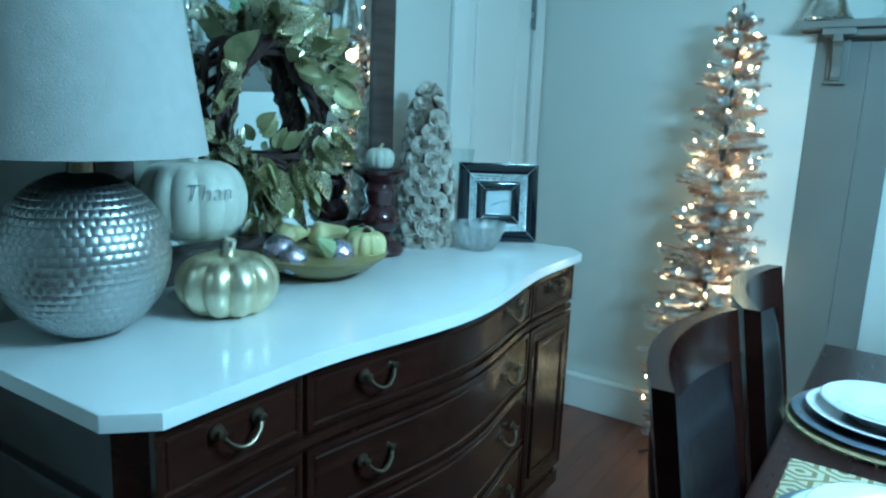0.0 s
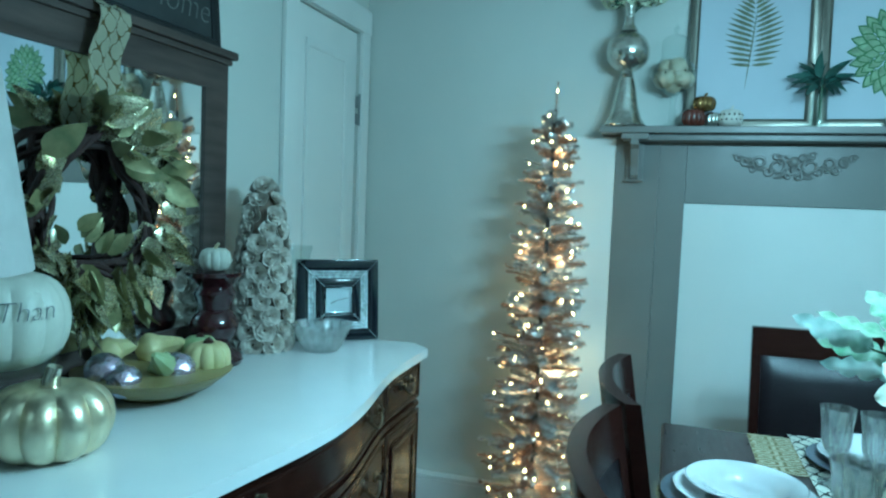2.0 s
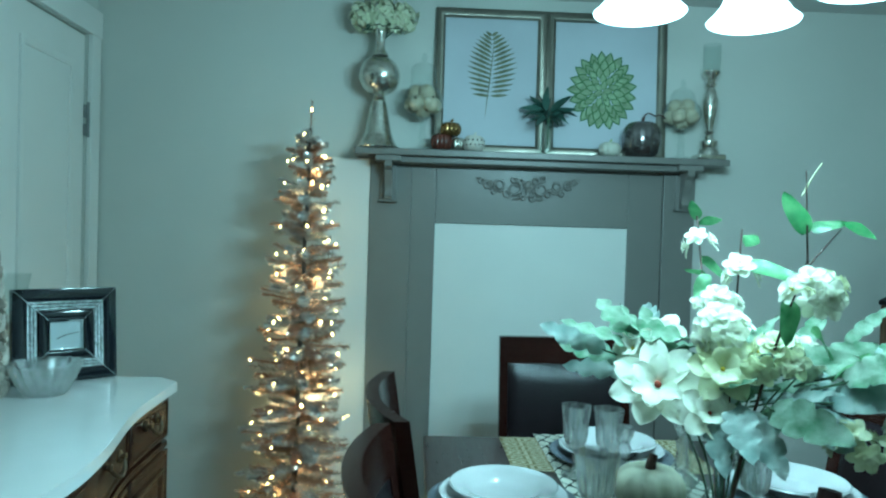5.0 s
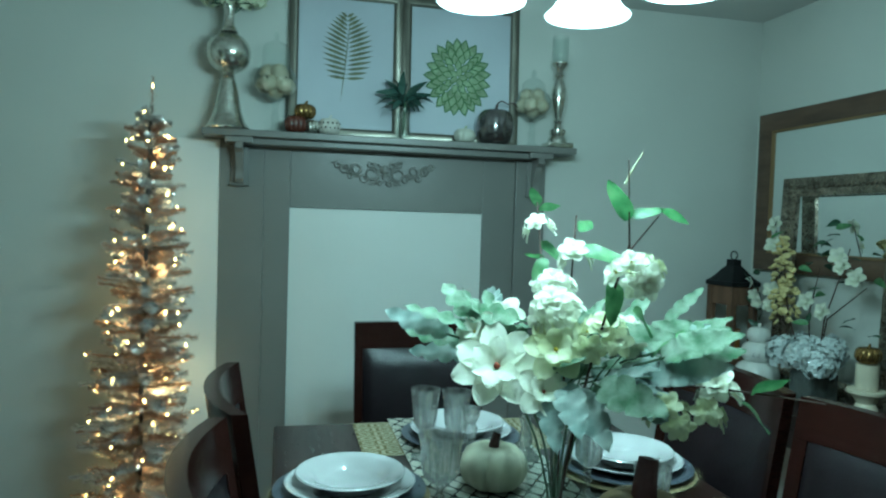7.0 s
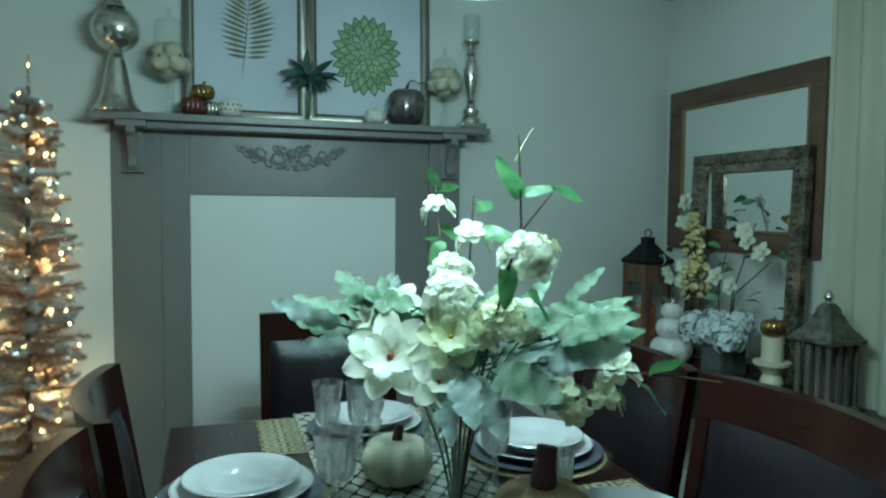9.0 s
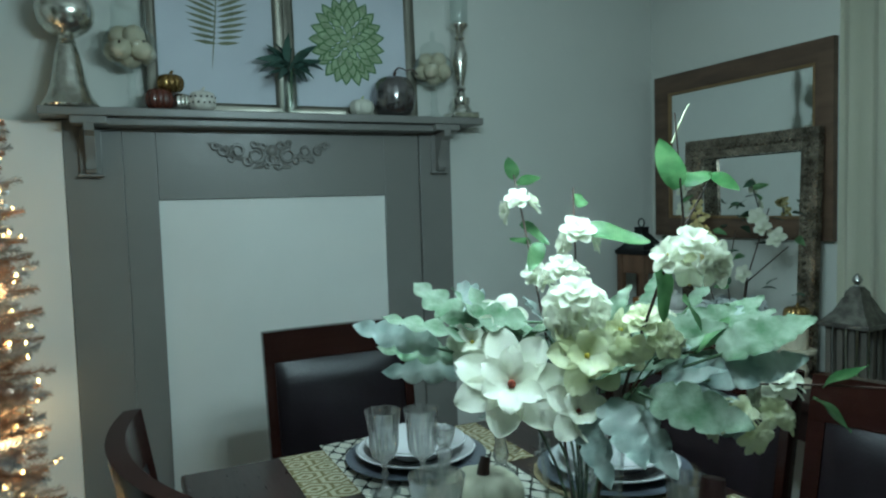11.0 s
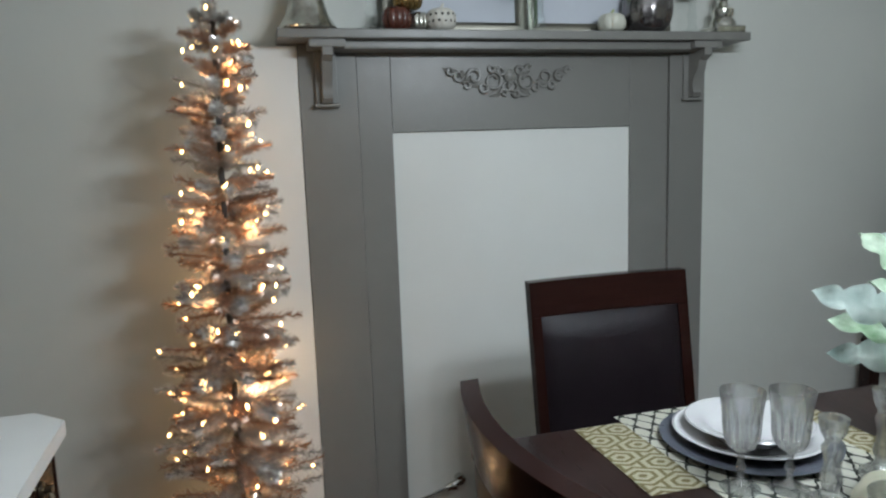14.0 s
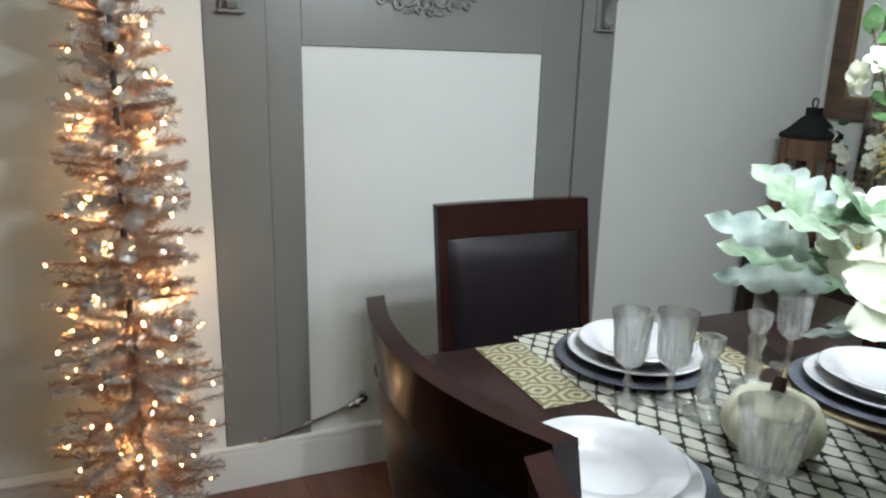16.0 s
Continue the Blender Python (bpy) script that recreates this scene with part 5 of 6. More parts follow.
# cone of carved wooden roses
ROSE = material("driftwood_rose", (0.72, 0.69, 0.62), 0.8, vary=0.15, scale=50, second=(0.45, 0.41, 0.35))
cone = thing("rose_cone", "tall cone covered in pale carved wooden roses", "ornament", pose(-1.225, 2.165, SZ))
part("core", bm_lathe([(0, 0), (0.078, 0), (0.07, 0.2), (0.045, 0.44), (0.02, 0.50), (0, 0.505)], 24), material("cone_core", (0.22, 0.18, 0.14), 0.9, vary=0.2, scale=30), cone)


def rose_mesh():
    """Curled concentric petals: three wavy cups, one inside another."""
    bm = bmesh.new()
    for layer, (r, h, lobes) in enumerate(((0.027, 0.012, 5), (0.0185, 0.016, 4), (0.010, 0.018, 3))):
        rows = []
        for s, z in ((0.35, 0.0), (0.8, 0.35), (0.95, 0.75), (1.08, 1.0), (0.98, 0.9), (0.86, 0.5)):
            ring_ = []
            for k in range(20):
                a = 2 * math.pi * k / 20 + layer
                wave = 1 + 0.12 * s * abs(math.sin(lobes * a / 2))
                ring_.append(bm.verts.new((r * s * wave * math.cos(a), r * s * wave * math.sin(a), h * z * (1 + 0.15 * math.cos(lobes * a)))))
            rows.append(ring_)
        for p, q in zip(rows, rows[1:]):
            for k in range(20):
                bm.faces.new((p[k], p[(k + 1) % 20], q[(k + 1) % 20], q[k]))
    return bm


first = None
rr = random.Random(3)
for ring in range(12):
    z = 0.024 + 0.47 * ring / 11
    rad = float(np.interp(z, [0, 0.2, 0.44, 0.5], [0.085, 0.076, 0.048, 0.015]))
    n = max(3, int(2 * math.pi * rad / 0.05))
    for k in range(n):
        a = 2 * math.pi * (k + 0.5 * (ring % 2)) / n + rr.uniform(-0.1, 0.1)
        out = Vector((math.cos(a), math.sin(a), 0.15 if z < 0.44 else 0.8))
        m = Matrix.Translation((rad * math.cos(a), rad * math.sin(a), z)) @ out.to_track_quat("Z", "Y").to_matrix().to_4x4() @ Matrix.Rotation(rr.uniform(0, 6), 4, "Z") @ Matrix.Scale(rr.uniform(0.85, 1.12), 4)
        if first is None:
            first = part("rose", rose_mesh(), ROSE, cone, at=m)
        else:
            again(first, cone, m)
# glass vase behind the cone
gv = thing("small_glass_vase", "small clear glass vase behind the rose cone", "vase", pose(-1.20, 2.325, SZ))
part("body", cut(bm_lathe([(0, 0), (0.03, 0), (0.035, 0.02), (0.025, 0.1), (0.03, 0.2), (0.05, 0.31), (0.048, 0.31), (0.027, 0.2), (0.022, 0.1), (0.03, 0.02), (0, 0.012)], 36), 9, 0.01, 0.29, 0.1), BLOWN_GLASS, gv)

# mirrored square clock
BLACK_GLASS = material("black_mirror_glass", (0.012, 0.014, 0.02), 0.05, vary=0, coat=1.0)
BEVEL = material("mirror_bevel", (0.8, 0.83, 0.85), 0.04, metal=1.0, vary=0)
RHINE = material("rhinestone", (0.88, 0.92, 0.95), 0.16, metal=0.6, vary=0.3, scale=80, bump=0.6, bump_scale=200)
FACE = material("pale_clock_face", (0.55, 0.6, 0.62), 0.3, vary=0.03)
clock = thing("mantel_clock", "square black mirrored clock with rows of rhinestones", "clock", pose(-1.068, 2.372, SZ, -6, 0, 40))
W2, HH = 0.137, 0.268
part("body", bm_box(-W2, W2, 0.0, 0.022, 0.0, HH, 0.003), BLACK_GLASS, clock)
part("outer_band", bm_frame(-W2 + 0.001, W2 - 0.001, 0.001, HH - 0.001, 0.036, 0.010), BLACK_GLASS, clock)
for k in range(3):
    o = 0.037 + 0.009 * k
    part("rhinestone_band", bm_frame(-W2 + o, W2 - o, o, HH - o, 0.008, 0.009), RHINE, clock, "sparkling rhinestone row")
part("inner_band", bm_frame(-W2 + 0.066, W2 - 0.066, 0.066, HH - 0.066, 0.026, 0.014), BLACK_GLASS, clock)
part("inner_bevel", bm_frame(-W2 + 0.0925, W2 - 0.0925, 0.0925, HH - 0.0925, 0.004, 0.012), BEVEL, clock)
part("dial", bm_box(-W2 + 0.096, W2 - 0.096, -0.004, -0.0005, 0.096, HH - 0.096), FACE, clock, "pale square dial", smooth=False)
for s in (-1, 1):
    part("corner_line", bm_tube([(s * (W2 - 0.002), -0.0115, HH - 0.002), (s * (W2 - 0.09), -0.0155, HH - 0.09)], 0.0012, 6), BEVEL, clock)
    part("corner_line", bm_tube([(s * (W2 - 0.002), -0.0115, 0.002), (s * (W2 - 0.09), -0.0155, 0.09)], 0.0012, 6), BEVEL, clock)
part("hour_hand", bm_box(-0.0015, 0.0015, -0.006, -0.0045, 0, 0.026), INK, clock, smooth=False, at=pose(0, 0, HH / 2, 0, -115))
part("minute_hand", bm_box(-0.001, 0.001, -0.0075, -0.0062, 0, 0.034), INK, clock, smooth=False, at=pose(0, 0, HH / 2, 0, 80))

# cut glass bowl
gb = thing("cut_glass_bowl", "small cut crystal bowl before the clock", "bowl", pose(-1.045, 2.215, SZ))
part("bowl", cut(bm_lathe([(0, 0), (0.05, 0), (0.055, 0.006), (0.07, 0.03), (0.09, 0.075), (0.096, 0.085), (0.092, 0.085), (0.083, 0.073), (0.062, 0.03), (0.048, 0.012), (0, 0.011)], 64), 16, 0.004, 0.09, 0.10), CUT_GLASS, gb)

# ---- wreath on the mirror ----
WC = Vector((MX + 0.055, 1.565, 1.285))
VINE = material("dark_grapevine", (0.05, 0.028, 0.024), 0.75, vary=0.3, scale=40, bump=0.6, bump_scale=80)
GOLDGREEN = material("gilded_green_leaf", (0.36, 0.34, 0.17), 0.32, metal=0.4, vary=0.25, scale=24, second=(0.17, 0.18, 0.08), coat=0.25, bump=0.3, bump_scale=50)
GOLDPALE = material("pale_gold_leaf", (0.68, 0.64, 0.44), 0.27, metal=0.75, vary=0.2, scale=24, second=(0.3, 0.29, 0.16), bump=0.3, bump_scale=50)
wreath = thing("wreath", "dark grapevine wreath with gilded green leaves and a ribbon", "wreath", Matrix.Translation(WC))
for k in range(9):
    pts = []
    for i in range(41):
        a = 2 * math.pi * i / 40
        r = 0.158 + 0.034 * math.cos(3 * a + k * 1.1) * (0.5 + 0.5 * math.sin(k)) + 0.012 * math.cos(k * 2.2)
        pts.append((0.022 * math.sin(4 * a + k * 0.9), r * math.cos(a), r * math.sin(a)))
    part("vine", bm_tube(pts, 0.0075, 6), VINE, wreath)
rr = random.Random(8)
for k in range(190):
    a = radians(rr.choice((rr.uniform(-110, 75), rr.uniform(-110, 75), rr.uniform(60, 105), rr.uniform(200, 270), rr.uniform(-180, 180))))
    r = rr.uniform(0.13, 0.22)
    base = Vector((rr.uniform(0.005, 0.05), r * math.cos(a), r * math.sin(a)))
    d = Vector((rr.uniform(0.0, 0.7), math.cos(a + rr.uniform(-1.3, 0.6)), math.sin(a + rr.uniform(-1.3, 0.6)) - 0.45)).normalized()
    length = rr.uniform(0.06, 0.115)
    if (base + d * length).yz.length > 0.37:
        continue
    part("leaf", bm_leaf(length, length * rr.uniform(0.46, 0.62), rr.uniform(0.0, 0.5), 0.15, m=aim(base, d, rr.uniform(0.6, 2.4))), GOLDPALE if rr.random() < 0.6 else GOLDGREEN, wreath)
for k in range(9):
    a = radians(rr.uniform(200, 330))
    part("leaf", bm_leaf(0.06, 0.035, 0.2, 0.15, m=aim((0.04, 0.10 * math.cos(a), 0.10 * math.sin(a)), (0.4, -math.cos(a) * 0.5 + rr.uniform(-0.3, 0.3), -math.sin(a) * 0.4 + 0.3), rr.uniform(0.8, 2.2))), GOLDGREEN, wreath)
RIBBON = cloth_material("cream_trellis_ribbon", (0.6, 0.58, 0.42), (0.16, 0.12, 0.04), (1, 28, 18), 0.17, "trellis")
_n = RIBBON.node_tree.nodes
_l = RIBBON.node_tree.links
_sep = [q for q in _n if q.type == "SEPXYZ"][0]
_swap = _n.new("ShaderNodeCombineXYZ")
_l.new(_sep.outputs[1], _swap.inputs[0])
_l.new(_sep.outputs[2], _swap.inputs[1])
for link in list(_l):
    if link.from_node == _sep and link.to_node != _swap:
        dst, idx = link.to_socket, link.from_socket.name
        sep2 = [q for q in _n if q.name == "ribbon_axes"]
        if not sep2:
            s2 = _n.new("ShaderNodeSeparateXYZ")
            s2.name = "ribbon_axes"
            _l.new(_swap.outputs[0], s2.inputs[0])
        s2 = _n["ribbon_axes"]
        _l.new(s2.outputs[0 if idx == "X" else 1], dst)
ribbon = thing("ribbon", "cream patterned ribbon hanging the wreath from the mirror", "ribbon", Matrix.Translation((MX, 1.605, 1.0)))
bm = bmesh.new()
rows = []
for i in range(13):
    z = 0.765 - 0.30 * i / 12
    x = 0.05 + 0.012 * math.sin(i * 0.8) if i else 0.02
    rows.append([bm.verts.new((x + 0.006 * math.cos(k * 2.0 + i * 0.3), -0.046 + 0.092 * k / 6 + 0.004 * math.sin(i), z)) for k in range(7)])
for a, b in zip(rows, rows[1:]):
    for k in range(6):
        bm.faces.new((a[k], a[k + 1], b[k + 1], b[k]))
bmesh.ops.solidify(bm, geom=bm.faces, thickness=0.001)
part("tail", bm, RIBBON, ribbon)

# chalkboard sign on the mirror's ledge
CHALK = material("chalkboard_black", (0.02, 0.021, 0.022), 0.7, vary=0.3, scale=8, second=(0.035, 0.036, 0.036))
BLACK_FRAME = material("black_painted_frame", (0.012, 0.012, 0.013), 0.4, vary=0.1)
CHALKLINE = material("chalk", (0.17, 0.17, 0.155), 0.9, vary=0.2, scale=60)
sign = thing("chalkboard_sign", "black framed chalkboard sign with a handwritten word", "sign", pose(MX + 0.004, 1.60, 1.7522, -4, 0, 90))
part("frame", bm_frame(-0.455, 0.455, 0, 0.21, 0.022, 0.02), BLACK_FRAME, sign)
part("board", bm_box(-0.44, 0.44, -0.007, -0.001, 0.015, 0.195), CHALK, sign, smooth=False)
lettering("Home", 0.105, CHALKLINE, sign, Matrix.Translation((0.16, -0.0072, 0.062)) @ Matrix.Rotation(radians(90), 4, "X"), 0.0004)
part("chalk_stroke", bm_box(-0.12, 0.12, -0.0085, -0.0075, 0.07, 0.074), CHALKLINE, sign, smooth=False)
# ---- on the mantel ----
MZ = 1.6506
MERCURY = material("mercury_glass", (0.80, 0.79, 0.72), 0.17, metal=0.92, vary=0.3, scale=34, second=(0.45, 0.44, 0.39), bump=0.25, bump_scale=40)
MY = 3.092
tv = thing("mercury_vase", "tall silver mercury-glass vase with a globe waist", "vase", pose(-0.236, MY + 0.005, MZ))
part("foot", bm_lathe([(0, 0), (0.08, 0), (0.082, 0.006), (0.076, 0.014), (0.062, 0.035), (0.05, 0.07), (0.042, 0.11), (0.035, 0.15), (0.027, 0.185), (0, 0.186)], 44), MERCURY, tv)
part("collar", bm_lathe([(0, 0.1865), (0.02, 0.187), (0.026, 0.195), (0.02, 0.203), (0.024, 0.212), (0, 0.213)], 28), MERCURY, tv)
part("globe", bm_lathe([(0.0, 0.2135)] + [(0.081 * math.sin(math.pi * (0.1 + 0.8 * i / 14)), 0.285 - 0.078 * math.cos(math.pi * (0.1 + 0.8 * i / 14))) for i in range(15)] + [(0, 0.36)], 44), MERCURY, tv)
part("throat", bm_lathe([(0, 0.3605), (0.034, 0.361), (0.03, 0.372), (0.019, 0.39), (0.018, 0.42), (0.03, 0.47), (0.027, 0.47), (0.014, 0.42), (0, 0.41)], 36), MERCURY, tv)
HYD = Vector((-0.225, MY, MZ + 0.4))
hyd = thing("hydrangea_bunch", "bunch of pale green-white hydrangeas in the silver vase", "flowers", Matrix.Translation(HYD))
PALE = material("pale_lime_petal", (0.6, 0.64, 0.42), 0.6, vary=0.12, scale=40, second=(0.66, 0.67, 0.52))
DARKLEAF = material("dark_green_leaf", (0.03, 0.06, 0.035), 0.45, vary=0.25, scale=20, second=(0.06, 0.1, 0.06))


def floret_ball(owner, centre, radius, count, mat, size, seed):
    rr = random.Random(seed)
    bm = bmesh.new()
    for i in range(count):
        t = (i + 0.5) / count
        ph, th = math.acos(1 - 1.9 * t), 2.39996 * i
        n = Vector((math.sin(ph) * math.cos(th), math.sin(ph) * math.sin(th), math.cos(ph)))
        c = n * radius * rr.uniform(0.7, 1.08)
        q = (n + Vector((rr.uniform(-0.4, 0.4), rr.uniform(-0.4, 0.4), rr.uniform(-0.4, 0.4)))).to_track_quat("Z", "Y").to_matrix().to_4x4()
        for k in range(4):
            a = math.pi * k / 2 + i
            g = [[bm.verts.new(c + q @ (Matrix.Rotation(a, 4, "Z") @ Vector((size * s, size * hw * e, size * (z + 0.12 * abs(e)))))) for e in (-1, 0, 1)] for s, hw, z in ((0.05, 0.1, 0), (0.5, 0.45, 0.12), (1.0, 0.3, 0.1))]
            for a_, b_ in zip(g, g[1:]):
                for e in range(2):
                    bm.faces.new((a_[e], a_[e + 1], b_[e + 1], b_[e]))
    return part("bloom", bm, mat, owner, at=Matrix.Translation(centre))


for k, (x, z, r) in enumerate(((-0.075, 0.11, 0.055), (0.0, 0.135, 0.058), (0.075, 0.11, 0.055), (-0.03, 0.10, 0.045), (0.04, 0.095, 0.045))):
    floret_ball(hyd, Vector((x, 0.0, z)), r, 60, PALE, 0.017, k)
    part("stem", bm_tube([(0.0, 0, 0.025), (x * 0.5, 0, 0.06), (x, 0, z)], 0.003, 6), DARKLEAF, hyd)
for k in range(9):
    a = radians(40 * k)
    part("leaf", bm_leaf(0.06, 0.035, 0.4, 0.15, m=aim((0.02 * math.cos(a), 0.02 * math.sin(a), 0.07), (math.cos(a), 0.5 * math.sin(a) - 0.2, 0.1), 0.5 * (k % 3))), DARKLEAF, hyd)


CREAM_BALL = material("cream_mini_gourd", (0.6, 0.54, 0.4), 0.55, vary=0.12, scale=20)


def apothecary(x, seed, label, r, zc, neck):
    """A footed jar: round bowl of radius r about height zc, a neck and a domed lid."""
    j = thing("apothecary_jar", label, "jar", pose(x, MY, MZ), "apothecary jars on the mantel")
    low = zc - 0.8 * r
    part("foot", bm_lathe([(0, 0), (0.042, 0), (0.044, 0.004), (0.016, 0.014), (0.010, 0.04), (0.017, 0.055), (0.010, 0.07), (0.012, low - 0.02), (0.022, low - 0.001), (0, low)], 32), BLOWN_GLASS, j)
    side = [(r * math.sin(math.radians(q)), zc - r * 0.82 * math.cos(math.radians(q))) for q in (14, 35, 58, 80, 100, 120, 138)]
    inner = [(q - 0.0025, z) for q, z in side[::-1]]
    top = side[-1][1]
    part("bowl", bm_lathe([(0, low + 0.0005)] + side + [(side[-1][0] - 0.004, top + 0.003)] + inner + [(0, low + 0.004)], 44), BLOWN_GLASS, j)
    w = side[-1][0] - 0.004
    part("lid", bm_lathe([(w + 0.006, top + 0.0035), (w + 0.004, top + 0.008), (w, top + 0.012), (w, top + neck), (w * 0.75, top + neck + 0.014), (0.012, top + neck + 0.026), (0.006, top + neck + 0.034), (0.012, top + neck + 0.046), (0.004, top + neck + 0.062), (0, top + neck + 0.064)], 40), BLOWN_GLASS, j)
    rr = random.Random(seed)
    g = r * 0.40
    spots = [(0, 0.0, zc - 0.42 * r)] + [(20 + 72 * k, 0.55 * r, zc - 0.18 * r) for k in range(5)] + [(55 + 120 * k, 0.34 * r, zc + 0.36 * r) for k in range(3)]
    for a, q, z in spots:
        bm = bm_lathe([(0, -0.8 * g)] + [(g * math.sin(math.pi * (0.1 + 0.8 * i / 8)), -0.86 * g * math.cos(math.pi * i / 8)) for i in range(9)] + [(0, 0.72 * g)], 24, 7, 0.1)
        o = part("mini_gourd", bm, CREAM_BALL, j, "tiny cream ribbed gourd", at=pose(q * math.cos(radians(a)), q * math.sin(radians(a)), z, rr.uniform(-50, 50), rr.uniform(-50, 50), rr.uniform(0, 90)))
        part("stem", bm_tube([(0, 0, 0.7 * g), (0.002, 0, 0.98 * g)], 0.0035, 6), STEM_DARK, o)


apothecary(-0.062, 1, "tall-necked clear glass jar filled with cream mini gourds", 0.082, 0.192, 0.075)
apothecary(0.972, 2, "footed clear glass jar with a domed lid and cream mini gourds", 0.076, 0.18, 0.03)

BRONZE = material("bronze_glaze", (0.30, 0.2, 0.07), 0.2, metal=0.8, vary=0.2, scale=20)
RUST = material("rust_brown_glaze", (0.09, 0.028, 0.018), 0.25, vary=0.15, scale=16, coat=0.5)
WHITE_CERAMIC = material("pierced_white_ceramic", (0.62, 0.6, 0.54), 0.4, vary=0.06, scale=20)
G4 = "small pumpkins on the mantel"
pumpkin("mini_pumpkin", "small glossy rust brown pumpkin on the mantel", 0.014, MY, MZ, 0.044, 0.066, RUST, STEM_DARK, 0.0, 10, G4, 0.1)
pumpkin("mini_pumpkin", "small silver mercury pumpkin on the mantel", 0.082, MY + 0.012, MZ, 0.032, 0.055, MERCURY, STEM_DARK, 0.0, 10, G4, 0.1)
pumpkin("mini_pumpkin", "small shiny bronze pumpkin resting on two others", 0.05, MY + 0.008, MZ + 0.058, 0.043, 0.056, BRONZE, BRONZE, 0.016, 10, G4, 0.1, stem_r=0.006)
lace = pumpkin("mini_pumpkin", "small white pierced ceramic pumpkin on the mantel", 0.142, MY - 0.01, MZ, 0.044, 0.062, WHITE_CERAMIC, WHITE_CERAMIC, 0.018, 10, G4, 0.06, stem_r=0.005)
# the body is uncut: dark spots paint in the shade inside its holes
HOLE_SHADE = material("dark_piercing", (0.04, 0.035, 0.03), 0.8, vary=0)
for k in range(16):
    a, z = radians(200 + 12 * k), 0.024 + 0.018 * (k % 2)
    part("piercing", bm_lathe([(0, 0), (0.0042, 0.0004), (0, 0.0012)], 8), HOLE_SHADE, lace, at=Matrix.Translation((0.0425 * math.cos(a), 0.0425 * math.sin(a), z)) @ Vector((math.cos(a), math.sin(a), 0)).to_track_quat("Z", "Y").to_matrix().to_4x4())
pumpkin("mini_pumpkin", "small white glazed pumpkin on the mantel", 0.682, MY - 0.012, MZ, 0.044, 0.055, CREAM, GREEN_GOURD, 0.016, 9, G4, 0.09, stem_r=0.005)
SMOKY = material("smoky_mercury_glass", (0.30, 0.28, 0.28), 0.2, metal=0.9, vary=0.2, scale=20, second=(0.16, 0.15, 0.155), bump=0.2, bump_scale=80)
big = pumpkin("mercury_pumpkin", "ribbed smoky mercury-glass pumpkin with a curling wire stem", 0.812, MY, MZ, 0.079, 0.142, SMOKY, STEM_DARK, 0.03, 12, "", 0.035, stem_r=0.007)
part("tendril", bm_tube([(0.008, 0.003, 0.166)] + [(0.01 + 0.014 * i, 0.004 * math.sin(i), 0.178 - 0.004 * abs(i - 2) + 0.006 * math.sin(i * 1.7)) for i in range(7)], 0.0028, 6), STEM_DARK, big)

cs = thing("mercury_candlestick", "tall silver turned candlestick with a clear glass cup", "candlestick", pose(1.085, MY, MZ))
part("base", bm_box(-0.055, 0.055, -0.045, 0.045, 0, 0.022, 0.006), MERCURY, cs)
part("shaft", bm_lathe([(0, 0.0225), (0.042, 0.0225), (0.04, 0.035), (0.03, 0.05), (0.034, 0.06), (0.034, 0.075), (0.018, 0.085), (0.013, 0.1), (0.02, 0.112), (0.013, 0.122), (0.018, 0.15), (0.028, 0.2), (0.03, 0.24), (0.02, 0.275), (0.014, 0.29), (0.022, 0.302), (0.014, 0.312), (0.02, 0.33), (0.035, 0.345), (0.036, 0.352), (0, 0.353)], 36), MERCURY, cs)
part("cup", bm_lathe([(0, 0.3535), (0.03, 0.354), (0.033, 0.36), (0.034, 0.46), (0.032, 0.46), (0.031, 0.362), (0, 0.36)], 32), BLOWN_GLASS, cs)

# little glass vase with dark foliage
sv = thing("bud_vase", "clear glass bud vase with a dark green sprig", "vase", pose(0.432, MY - 0.012, MZ))
part("glass", bm_lathe([(0, 0), (0.03, 0), (0.032, 0.01), (0.024, 0.06), (0.026, 0.12), (0.024, 0.12), (0.021, 0.06), (0.027, 0.012), (0, 0.01)], 32), BLOWN_GLASS, sv)
part("stem", bm_tube([(0, 0, 0.02), (0.003, 0, 0.15)], 0.004), STEM_GREEN, sv)
TEAL_LEAF = material("dark_teal_leaf", (0.035, 0.075, 0.06), 0.5, vary=0.25, scale=20, second=(0.09, 0.14, 0.11))
rr = random.Random(4)
for k in range(46):
    a, e = rr.uniform(0, 6.28), rr.uniform(-0.35, 1.2)
    d = Vector((math.cos(a) * math.cos(e) * 1.25, math.sin(a) * math.cos(e) * 0.55, math.sin(e)))
    L_ = rr.uniform(0.045, 0.10)
    p0 = Vector((0.02 * math.cos(a), 0.012 * math.sin(a), 0.15 + rr.uniform(-0.015, 0.03)))
    if p0.y + d.y * L_ > 0.055:
        continue
    part("leaf", bm_leaf(L_, L_ * 0.36, 0.3, 0.12, m=aim(p0, d, rr.uniform(-1.2, 1.2))), TEAL_LEAF, sv)

# two framed botanical prints
PRINT_FRAME = material("champagne_mirror_frame", (0.26, 0.25, 0.21), 0.34, metal=0.9, vary=0.15, scale=8)
PAPER = material("blue_white_paper", (0.52, 0.545, 0.60), 0.6, vary=0.03, scale=6)
FERN_INK = material("olive_gold_print", (0.19, 0.20, 0.12), 0.7, vary=0.2, scale=30)
SUCC = material("succulent_print", (0.07, 0.13, 0.045), 0.7, vary=0.25, scale=30, second=(0.11, 0.18, 0.07))
SUCC_LIGHT = material("succulent_print_light", (0.36, 0.45, 0.27), 0.7, vary=0.25, scale=30)


